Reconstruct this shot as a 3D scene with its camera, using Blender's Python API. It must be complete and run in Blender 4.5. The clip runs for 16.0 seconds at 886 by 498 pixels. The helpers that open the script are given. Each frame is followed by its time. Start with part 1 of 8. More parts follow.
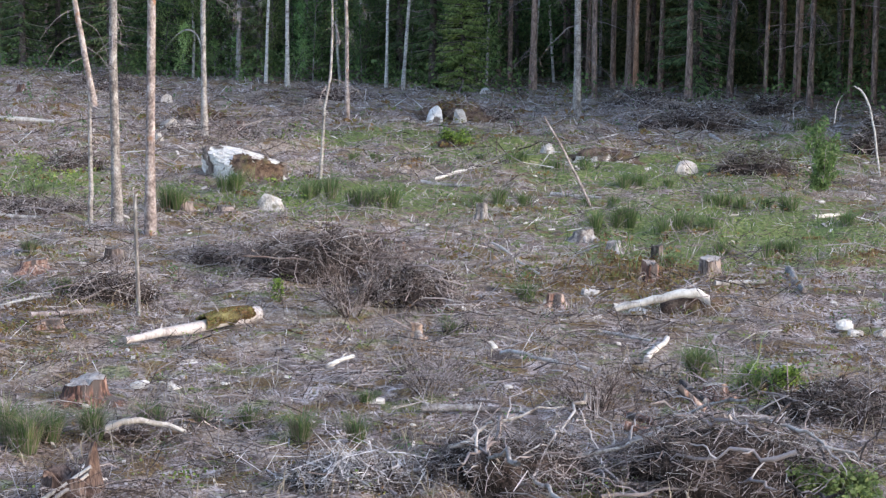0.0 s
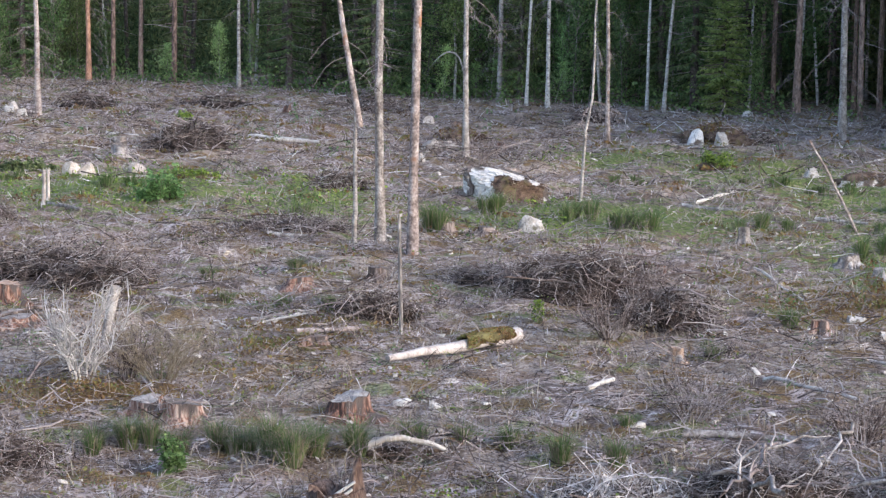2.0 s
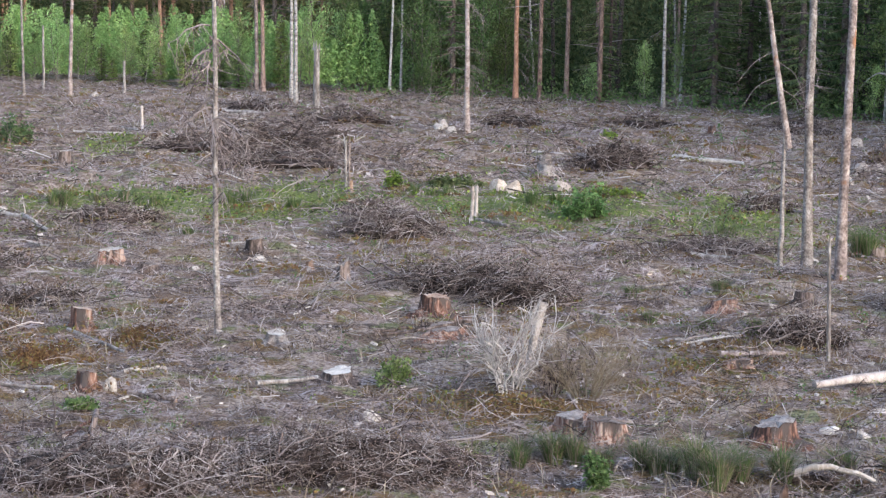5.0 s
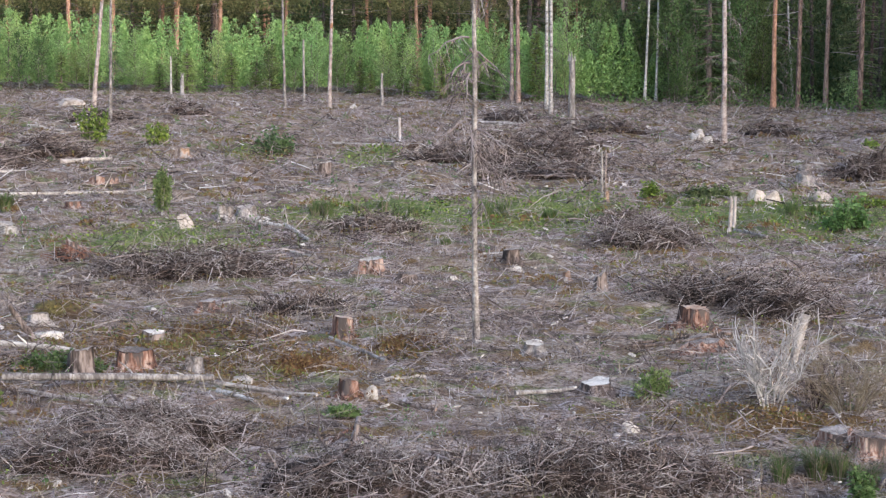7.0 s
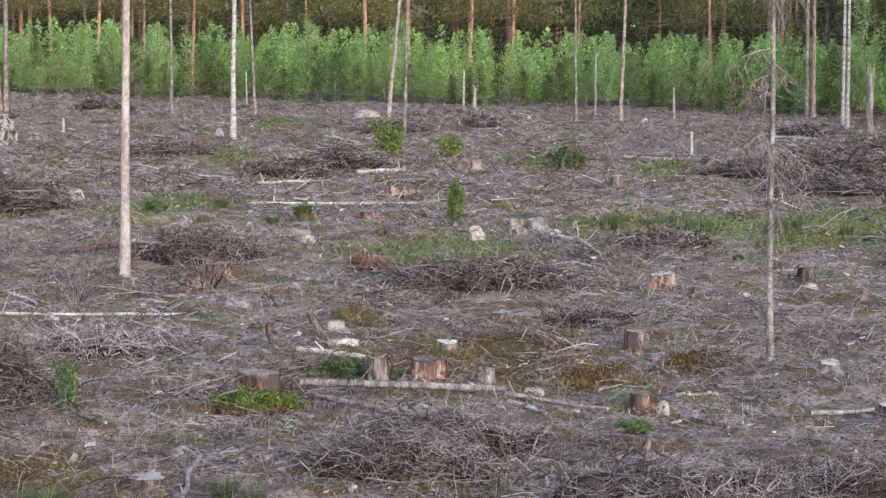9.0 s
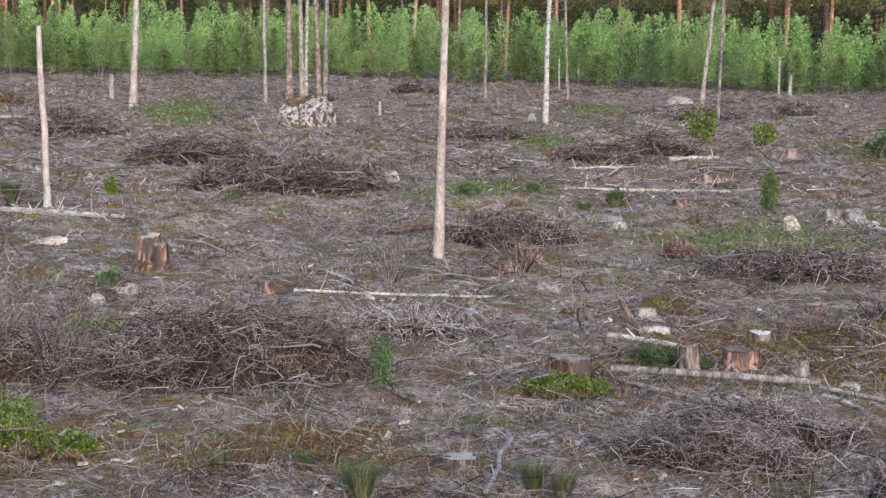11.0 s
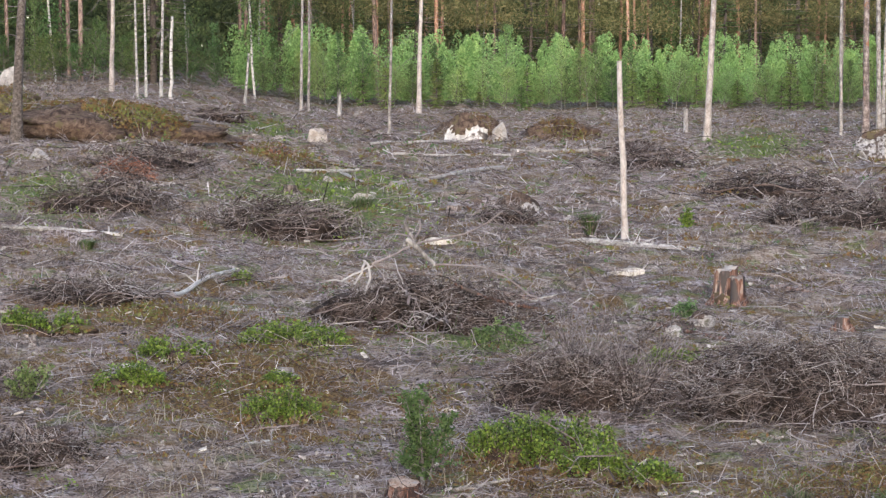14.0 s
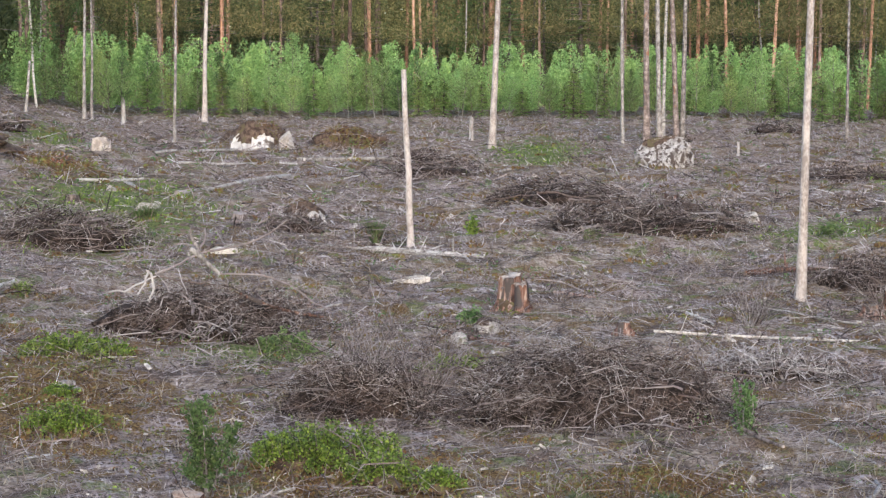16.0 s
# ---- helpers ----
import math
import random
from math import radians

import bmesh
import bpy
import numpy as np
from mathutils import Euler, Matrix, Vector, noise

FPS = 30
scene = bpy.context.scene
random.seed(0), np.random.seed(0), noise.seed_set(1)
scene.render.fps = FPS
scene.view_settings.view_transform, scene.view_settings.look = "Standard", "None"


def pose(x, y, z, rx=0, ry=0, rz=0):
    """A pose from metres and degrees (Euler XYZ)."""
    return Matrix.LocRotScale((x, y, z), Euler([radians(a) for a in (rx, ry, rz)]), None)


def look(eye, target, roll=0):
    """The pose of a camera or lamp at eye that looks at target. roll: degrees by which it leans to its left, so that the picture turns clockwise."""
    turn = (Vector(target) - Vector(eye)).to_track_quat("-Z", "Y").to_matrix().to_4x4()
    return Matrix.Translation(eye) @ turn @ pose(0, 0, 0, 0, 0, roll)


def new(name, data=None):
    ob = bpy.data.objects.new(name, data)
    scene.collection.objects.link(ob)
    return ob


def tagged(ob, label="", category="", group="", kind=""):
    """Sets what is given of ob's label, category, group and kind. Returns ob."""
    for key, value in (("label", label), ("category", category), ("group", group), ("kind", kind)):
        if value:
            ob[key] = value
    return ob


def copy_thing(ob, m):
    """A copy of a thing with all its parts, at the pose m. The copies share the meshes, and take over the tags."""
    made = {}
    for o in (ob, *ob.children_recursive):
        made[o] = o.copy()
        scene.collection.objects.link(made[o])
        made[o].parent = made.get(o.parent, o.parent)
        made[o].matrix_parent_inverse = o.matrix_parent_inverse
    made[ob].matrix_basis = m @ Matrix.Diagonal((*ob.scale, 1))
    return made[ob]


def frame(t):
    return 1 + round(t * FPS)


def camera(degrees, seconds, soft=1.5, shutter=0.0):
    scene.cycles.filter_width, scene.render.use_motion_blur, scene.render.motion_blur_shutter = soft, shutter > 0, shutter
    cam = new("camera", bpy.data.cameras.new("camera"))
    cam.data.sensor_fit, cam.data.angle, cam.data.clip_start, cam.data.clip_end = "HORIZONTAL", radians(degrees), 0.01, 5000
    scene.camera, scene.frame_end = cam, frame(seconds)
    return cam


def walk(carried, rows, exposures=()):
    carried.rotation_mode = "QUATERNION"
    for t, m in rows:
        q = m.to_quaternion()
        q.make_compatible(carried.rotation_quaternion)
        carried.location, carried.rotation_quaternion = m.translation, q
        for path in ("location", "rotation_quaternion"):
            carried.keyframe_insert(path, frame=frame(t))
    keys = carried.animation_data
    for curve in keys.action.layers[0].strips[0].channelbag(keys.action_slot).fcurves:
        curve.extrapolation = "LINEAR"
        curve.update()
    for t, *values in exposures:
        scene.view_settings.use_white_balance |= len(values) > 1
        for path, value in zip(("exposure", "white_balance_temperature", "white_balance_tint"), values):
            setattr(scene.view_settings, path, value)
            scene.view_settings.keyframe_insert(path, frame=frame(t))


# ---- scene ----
cam = camera(26.5, 16.0, soft=1.35)
EYE, REACH = 2.8, 0.33
# seconds, yaw, pitch, roll of a camera held at arm's reach by somebody who turns on the spot
ROWS = [
    (0.0, -0.08, -7.44, 0.86),
    (0.5, 2.09, -7.44, 0.85),
    (1.0, 3.98, -7.44, 0.96),
    (1.5, 5.82, -7.25, 0.97),
    (2.0, 7.78, -6.88, 0.76),
    (2.5, 9.86, -6.52, 0.74),
    (3.0, 12.14, -6.27, 0.80),
    (3.5, 14.63, -6.10, 0.73),
    (4.0, 16.74, -6.19, 0.61),
    (4.2, 17.47, -6.30, 0.72),
    (6.3, 25.70, -6.22, 0.29),
    (6.5, 26.45, -6.22, 0.24),
    (7.0, 28.29, -6.19, 0.15),
    (7.5, 30.00, -5.99, 0.17),
    (8.0, 31.76, -5.73, 0.08),
    (8.5, 34.59, -5.71, 0.06),
    (8.7, 35.64, -5.73, 0.12),
    (10.8, 45.29, -6.42, 0.75),
    (11.0, 46.45, -6.32, 0.64),
    (11.5, 49.49, -6.12, 0.45),
    (12.0, 52.51, -5.80, 0.28),
    (12.5, 55.78, -5.61, 0.32),
    (13.0, 58.99, -5.48, 0.21),
    (13.5, 61.80, -5.43, -0.16),
    (14.0, 63.71, -5.39, -0.12),
    (14.25, 63.97, -5.38, -0.03),
    (14.5, 63.64, -5.36, 0.06),
    (15.0, 62.56, -5.20, 0.02),
    (15.5, 59.59, -5.08, -0.08),
    (16.0, 57.26, -5.14, 0.00),
]


def held(yaw, pitch, roll):
    a = radians(yaw)
    return pose(-REACH * math.sin(a), REACH * math.cos(a), EYE) @ pose(0, 0, 0, 0, 0, yaw) @ pose(0, 0, 0, 90 + pitch, 0, 0) @ pose(0, 0, 0, 0, 0, roll)


walk(cam, [(t, held(yaw, pitch, roll)) for t, yaw, pitch, roll in ROWS], exposures=[(0.0, 1.72, 6380, 13), (4.0, 1.57, 6450, 14.5), (7.0, 1.43, 6550, 14.5), (11.0, 1.19, 6570, 14.5), (16.0, 1.28, 6520, 11.5)])

# ---- light: a pale evening sky and a low, veiled sun behind the camera ----
SUN_EL = 22.0
world = bpy.data.worlds.new("world")
scene.world = world
world.use_nodes = True
wn = world.node_tree
wn.nodes.clear()
sky = wn.nodes.new("ShaderNodeTexSky")
sky.sky_type = "NISHITA"
sky.sun_disc = False
sky.sun_elevation, sky.sun_rotation = radians(SUN_EL), radians(114.0)
sky.air_density, sky.dust_density, sky.ozone_density = 1.0, 1.0, 1.5
bg = wn.nodes.new("ShaderNodeBackground")
bg.inputs["Strength"].default_value = 0.15
out = wn.nodes.new("ShaderNodeOutputWorld")
wn.links.new(sky.outputs[0], bg.inputs[0])
wn.links.new(bg.outputs[0], out.inputs[0])
sun_data = bpy.data.lights.new("sun", "SUN")
sun_data.energy, sun_data.angle, sun_data.color = 0.9, radians(30), (1.0, 0.92, 0.82)
sun = new("sun", sun_data)
sun.matrix_world = look((30.0, -18.0, 14.0), (0.0, 0.0, 0.0))


# ---- materials ----
def material(name, stops, scale=6.0, fine=40.0, rough=0.9, bump=0.3, vary=0.0, by="island", stretch=(1, 1, 1), spots=None, trans=0.0, tone=0.0):
    """Noise at two scales through a colour ramp; vary brightens and darkens by piece; spots: (colour, scale, threshold); tone: how far the copies of a thing differ."""
    m = bpy.data.materials.new(name)
    m.use_nodes = True
    n, l = m.node_tree.nodes, m.node_tree.links
    b = n["Principled BSDF"]
    b.inputs["Roughness"].default_value = rough
    b.inputs["Specular IOR Level"].default_value = 0.25
    co = n.new("ShaderNodeTexCoord")
    mp = n.new("ShaderNodeMapping")
    mp.inputs["Scale"].default_value = stretch
    l.new(co.outputs["Object"], mp.inputs[0])
    n1, n2 = n.new("ShaderNodeTexNoise"), n.new("ShaderNodeTexNoise")
    for q, s in ((n1, scale), (n2, fine)):
        q.inputs["Scale"].default_value, q.inputs["Detail"].default_value = s, 4.0
        l.new(mp.outputs[0], q.inputs["Vector"])
    mix = n.new("ShaderNodeMath")
    mix.operation = "MULTIPLY_ADD"
    mix.inputs[1].default_value = 0.55
    half = n.new("ShaderNodeMath")
    half.operation = "MULTIPLY"
    half.inputs[1].default_value = 0.45
    l.new(n2.outputs["Fac"], half.inputs[0])
    l.new(n1.outputs["Fac"], mix.inputs[0])
    l.new(half.outputs[0], mix.inputs[2])
    last = mix.outputs[0]
    if vary:
        if by == "island":
            rnd = n.new("ShaderNodeNewGeometry").outputs["Random Per Island"]
        else:
            rnd = n.new("ShaderNodeObjectInfo").outputs["Random"]
        add = n.new("ShaderNodeMath")
        add.operation = "MULTIPLY_ADD"
        add.inputs[1].default_value = vary
        l.new(rnd, add.inputs[0])
        l.new(last, add.inputs[2])
        sub = n.new("ShaderNodeMath")
        sub.operation = "SUBTRACT"
        sub.inputs[1].default_value = vary / 2
        l.new(add.outputs[0], sub.inputs[0])
        last = sub.outputs[0]
    ramp = n.new("ShaderNodeValToRGB")
    el = ramp.color_ramp.elements
    while len(el) < len(stops):
        el.new(0.5)
    tight = 1.0 if by == "island" and vary else 0.55
    for e, (p, c) in zip(el, stops):
        e.position, e.color = 0.5 + (p - 0.5) * tight, (*c, 1)
    l.new(last, ramp.inputs[0])
    colour = ramp.outputs[0]
    if spots:
        sc, ss, th = spots
        v = n.new("ShaderNodeTexNoise")
        v.inputs["Scale"].default_value, v.inputs["Detail"].default_value = ss, 5.0
        l.new(mp.outputs[0], v.inputs["Vector"])
        r = n.new("ShaderNodeValToRGB")
        r.color_ramp.elements[0].position, r.color_ramp.elements[1].position = th, th + 0.05
        l.new(v.outputs["Fac"], r.inputs[0])
        mx = n.new("ShaderNodeMixRGB")
        mx.inputs[2].default_value = (*sc, 1)
        l.new(r.outputs[0], mx.inputs[0])
        l.new(colour, mx.inputs[1])
        colour = mx.outputs[0]
    if tone:
        info = n.new("ShaderNodeObjectInfo")
        hs = n.new("ShaderNodeHueSaturation")
        for key, lo, hi in (("Hue", 0.5 - 0.06 * tone, 0.5 + 0.035 * tone), ("Value", 1 - 0.45 * tone, 1 + 0.3 * tone)):
            mr = n.new("ShaderNodeMapRange")
            mr.inputs["To Min"].default_value, mr.inputs["To Max"].default_value = lo, hi
            if key == "Hue":
                wn1 = n.new("ShaderNodeTexWhiteNoise")
                wn1.noise_dimensions = "1D"
                l.new(info.outputs["Random"], wn1.inputs["W"])
                l.new(wn1.outputs["Value"], mr.inputs["Value"])
            else:
                l.new(info.outputs["Random"], mr.inputs["Value"])
            l.new(mr.outputs[0], hs.inputs[key])
        l.new(colour, hs.inputs["Color"])
        colour = hs.outputs[0]
    l.new(colour, b.inputs["Base Color"])
    if bump:
        bp = n.new("ShaderNodeBump")
        bp.inputs["Strength"].default_value, bp.inputs["Distance"].default_value = bump, 0.02
        l.new(mix.outputs[0], bp.inputs["Height"])
        l.new(bp.outputs[0], b.inputs["Normal"])
    if trans:
        tr = n.new("ShaderNodeBsdfTranslucent")
        l.new(colour, tr.inputs[0])
        ms = n.new("ShaderNodeMixShader")
        ms.inputs[0].default_value = trans
        l.new(b.outputs[0], ms.inputs[1])
        l.new(tr.outputs[0], ms.inputs[2])
        l.new(ms.outputs[0], n["Material Output"].inputs[0])
    return m


TWIG = material("twig_grey", [(0.12, (0.036, 0.026, 0.023)), (0.47, (0.185, 0.147, 0.139)), (0.75, (0.325, 0.283, 0.27)), (1.0, (0.5, 0.46, 0.445))], 3, 30, 0.9, 0, 0.8)
TWIG_BROWN = material("twig_brown", [(0.22, (0.026, 0.018, 0.015)), (0.54, (0.12, 0.086, 0.074)), (0.9, (0.37, 0.31, 0.285))], 3, 30, 0.95, 0, 0.9)
TWIG_SILVER = material("twig_silver", [(0.15, (0.13, 0.112, 0.108)), (0.5, (0.35, 0.318, 0.308)), (0.9, (0.74, 0.7, 0.685))], 3, 30, 0.85, 0, 0.7)
ROTTEN = material("rotten_brown_wood", [(0.3, (0.025, 0.013, 0.01)), (0.5, (0.085, 0.053, 0.041)), (0.72, (0.2, 0.135, 0.105))], 16, 60, 0.95, 0.9, 0.1, "object", (1, 1, 0.25))
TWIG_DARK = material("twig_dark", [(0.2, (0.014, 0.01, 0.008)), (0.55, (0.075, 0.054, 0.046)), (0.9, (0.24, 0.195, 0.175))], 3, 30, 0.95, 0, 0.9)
TWIG_RUST = material("rust_red_twigs", [(0.1, (0.09, 0.03, 0.018)), (0.5, (0.3, 0.115, 0.065)), (0.9, (0.48, 0.25, 0.17))], 3, 30, 0.95, 0, 0.8)
FROST_TWIG = material("lichen_grey_twigs", [(0.1, (0.16, 0.14, 0.13)), (0.5, (0.4, 0.37, 0.35)), (0.9, (0.62, 0.585, 0.56))], 3, 30, 0.85, 0, 0.6)
# near-black, to put the shade between heaped branches into the colour
CORE = material("heap_shade", [(0.36, (0.012, 0.008, 0.006)), (0.54, (0.042, 0.028, 0.022)), (0.7, (0.13, 0.092, 0.075))], 9, 60, 1.0, 0.9)
BARK_GREY = material("grey_bark", [(0.3, (0.11, 0.09, 0.082)), (0.5, (0.25, 0.22, 0.2)), (0.7, (0.42, 0.385, 0.36))], 10, 50, 0.9, 0.6, 0.1, "object", (1, 1, 0.8))
BARK_PALE = material("peeling_pale_bark", [(0.3, (0.13, 0.097, 0.085)), (0.5, (0.29, 0.23, 0.207)), (0.7, (0.48, 0.41, 0.375))], 9, 40, 0.85, 0.6, 0.1, "object", (1, 1, 0.8), ((0.27, 0.14, 0.085), 4, 0.6))
BARK_PINE = material("pine_bark", [(0.3, (0.085, 0.057, 0.047)), (0.5, (0.24, 0.16, 0.13)), (0.72, (0.4, 0.285, 0.235))], 14, 50, 0.95, 0.8, 0.2, "object", (1, 1, 0.3))
# pine bark's own orange, with warm evening sun mixed into the colour
BARK_ORANGE = material("warm_lit_pine_bark", [(0.3, (0.27, 0.145, 0.095)), (0.55, (0.5, 0.27, 0.18)), (0.75, (0.66, 0.42, 0.31))], 10, 40, 0.9, 0.5, 0.15, "object", (1, 1, 0.3))
BARK_SPRUCE = material("spruce_bark", [(0.3, (0.05, 0.04, 0.035)), (0.55, (0.13, 0.105, 0.09)), (0.75, (0.22, 0.19, 0.17))], 18, 60, 0.95, 0.7, 0.1, "object")
BARK_BIRCH = material("birch_bark", [(0.3, (0.25, 0.225, 0.205)), (0.5, (0.43, 0.4, 0.37)), (0.72, (0.6, 0.57, 0.535))], 8, 40, 0.75, 0.25, 0.15, "object", (1, 1, 2), ((0.12, 0.1, 0.09), 7, 0.6))
SILVER = material("weathered_wood", [(0.3, (0.14, 0.12, 0.11)), (0.5, (0.32, 0.29, 0.265)), (0.72, (0.5, 0.465, 0.43))], 10, 60, 0.85, 0.6, 0.15, "object", (1, 1, 0.2))
WHITEWOOD = material("peeled_bleached_wood", [(0.3, (0.34, 0.29, 0.24)), (0.5, (0.55, 0.49, 0.425)), (0.72, (0.7, 0.645, 0.575))], 8, 50, 0.8, 0.5, 0.15, "object", (1, 1, 0.4))
REDWOOD = material("reddish_stump_bark", [(0.3, (0.05, 0.03, 0.024)), (0.45, (0.16, 0.08, 0.056)), (0.58, (0.28, 0.16, 0.118)), (0.72, (0.44, 0.33, 0.27))], 22, 70, 0.9, 1.0, 0.15, "object", (1, 1, 0.18), ((0.09, 0.072, 0.065), 7, 0.56))
DARKWOOD = material("dark_stump_bark", [(0.3, (0.035, 0.027, 0.023)), (0.5, (0.12, 0.09, 0.077)), (0.72, (0.3, 0.24, 0.21))], 16, 50, 0.95, 0.9, 0.15, "object", (1, 1, 0.2))
CUT = material("weathered_cut_face", [(0.3, (0.12, 0.095, 0.08)), (0.5, (0.26, 0.215, 0.185)), (0.72, (0.43, 0.375, 0.335))], 9, 60, 0.85, 0.3, 0.2, "object")
CUT_WARM = material("fresh_cut_face", [(0.3, (0.2, 0.12, 0.08)), (0.5, (0.38, 0.265, 0.195)), (0.72, (0.52, 0.42, 0.345))], 9, 60, 0.85, 0.3, 0.15, "object", (1, 1, 1), ((0.34, 0.3, 0.27), 9, 0.55))
STONE = material("pale_granite", [(0.3, (0.24, 0.21, 0.18)), (0.5, (0.42, 0.38, 0.34)), (0.72, (0.58, 0.54, 0.49))], 5, 45, 0.9, 0.7, 0.1, "object", (1, 1, 1), ((0.16, 0.14, 0.1), 5, 0.6))
STONE_WARM = material("warm_granite", [(0.3, (0.3, 0.245, 0.2)), (0.5, (0.47, 0.405, 0.35)), (0.72, (0.6, 0.54, 0.48))], 5, 45, 0.9, 0.7, 0.1, "object", (1, 1, 1), ((0.2, 0.16, 0.125), 5, 0.62))
SPECKLED = material("lichen_speckled_granite", [(0.3, (0.17, 0.15, 0.135)), (0.5, (0.34, 0.315, 0.295)), (0.72, (0.52, 0.49, 0.465))], 7, 45, 0.9, 0.9, 0.1, "object", (1, 1, 0.6), ((0.085, 0.065, 0.055), 11.0, 0.5))
LICHEN = material("boulder_white_lichen", [(0.3, (0.4, 0.37, 0.34)), (0.5, (0.6, 0.565, 0.53)), (0.72, (0.72, 0.685, 0.65))], 4, 45, 0.9, 0.7, 0.1, "object", (1, 1, 1), ((0.12, 0.095, 0.08), 2.6, 0.57))
MOSS = material("moss", [(0.3, (0.045, 0.035, 0.018)), (0.5, (0.12, 0.1, 0.042)), (0.72, (0.2, 0.175, 0.075))], 6, 70, 1.0, 1.0, 0, "object", (1, 1, 1), ((0.1, 0.07, 0.045), 4, 0.55))
MOSS_BROWN = material("dry_brown_moss", [(0.3, (0.035, 0.023, 0.018)), (0.5, (0.105, 0.068, 0.05)), (0.72, (0.2, 0.145, 0.105))], 9, 70, 1.0, 1.0, 0, "object", (1, 1, 1), ((0.12, 0.095, 0.05), 5, 0.58))
GRASS = material("grass_blades", [(0.1, (0.035, 0.06, 0.02)), (0.5, (0.105, 0.165, 0.055)), (0.9, (0.32, 0.33, 0.15))], 0.7, 30, 0.8, 0, 0.45, "island", (1, 1, 1), None, 0.3)
DRYGRASS = material("dry_grass_blades", [(0.1, (0.12, 0.09, 0.06)), (0.5, (0.27, 0.22, 0.16)), (0.9, (0.42, 0.37, 0.28))], 4, 30, 0.9, 0, 0.6, "island", (1, 1, 1), None, 0.2)
LEAF_BILBERRY = material("bilberry_leaves", [(0.1, (0.035, 0.06, 0.012)), (0.5, (0.15, 0.225, 0.038)), (0.9, (0.31, 0.4, 0.075))], 4, 30, 0.45, 0, 0.7, "island", (1, 1, 1), None, 0.3)
LEAF_BIRCH = material("birch_leaves", [(0.1, (0.05, 0.09, 0.03)), (0.5, (0.15, 0.245, 0.085)), (0.9, (0.29, 0.4, 0.15))], 4, 30, 0.6, 0, 0.6, "island", (1, 1, 1), None, 0.5, 0.6)
LEAF_THICKET = material("thicket_leaves", [(0.1, (0.09, 0.16, 0.06)), (0.5, (0.32, 0.5, 0.18)), (0.9, (0.6, 0.74, 0.3))], 0.45, 4, 0.7, 0, 0.4, "island", (1, 1, 1), None, 0.35, 0.6)
NEEDLES = material("spruce_needles", [(0.1, (0.03, 0.05, 0.022)), (0.5, (0.102, 0.15, 0.062)), (0.9, (0.21, 0.27, 0.113))], 3, 30, 0.8, 0, 0.6, "island", (1, 1, 1), None, 0.32, 0.7)
# olive needles, coloured warmer for evening sun on the far pines
NEEDLES_PINE = material("pine_needles", [(0.1, (0.058, 0.068, 0.03)), (0.5, (0.19, 0.2, 0.082)), (0.9, (0.44, 0.38, 0.16))], 3, 30, 0.8, 0, 0.6, "island", (1, 1, 1), None, 0.3, 0.5)
NEEDLES_YOUNG = material("young_spruce_needles", [(0.1, (0.06, 0.105, 0.032)), (0.5, (0.18, 0.28, 0.085)), (0.9, (0.36, 0.46, 0.16))], 3, 30, 0.8, 0, 0.6, "island", (1, 1, 1), None, 0.35, 0.5)
POLEWOOD = material("pale_barkless_stem", [(0.3, (0.27, 0.225, 0.2)), (0.5, (0.43, 0.37, 0.335)), (0.72, (0.56, 0.5, 0.46))], 9, 45, 0.85, 0.5, 0.15, "object", (1, 1, 0.5))
HUMMOCK = material("moss_hummocks", [(0.28, (0.055, 0.03, 0.02)), (0.42, (0.15, 0.08, 0.038)), (0.5, (0.2, 0.125, 0.05)), (0.57, (0.15, 0.15, 0.05)), (0.66, (0.14, 0.17, 0.05)), (0.8, (0.22, 0.17, 0.1))], 1.1, 60, 1.0, 0, 0.2)
HEATHER = material("withered_heather", [(0.1, (0.07, 0.048, 0.04)), (0.4, (0.235, 0.182, 0.165)), (0.6, (0.375, 0.315, 0.295)), (0.9, (0.66, 0.6, 0.575))], 0.8, 5, 0.95, 0, 0.75, "island", (1, 1, 1), None, 0.2)


# ---- mesh building ----
SLOPES = ((5, 30, 0.004), (28, 55, 0.006), (60, 66, 0.004), (66, 74, 0.022))


def ground_z(x, y):
    """The lie of the land: level by the camera, rising gently away from it and more to the west."""
    x, y = np.asarray(x, float), np.asarray(y, float)
    az = np.degrees(np.arctan2(-x, y))
    s = np.full_like(az, 0.009)
    for a, b, k in SLOPES:
        q = np.clip((az - a) / (b - a), 0, 1)
        s = s + k * q * q * (3 - 2 * q)
    far = np.clip((np.abs(az - 30) - 75) / 40, 0, 1)
    return (s * (1 - far) + 0.009 * far) * np.clip(np.hypot(x, y) - 9, 0, 80)


def gz(x, y):
    return float(ground_z(x, y))


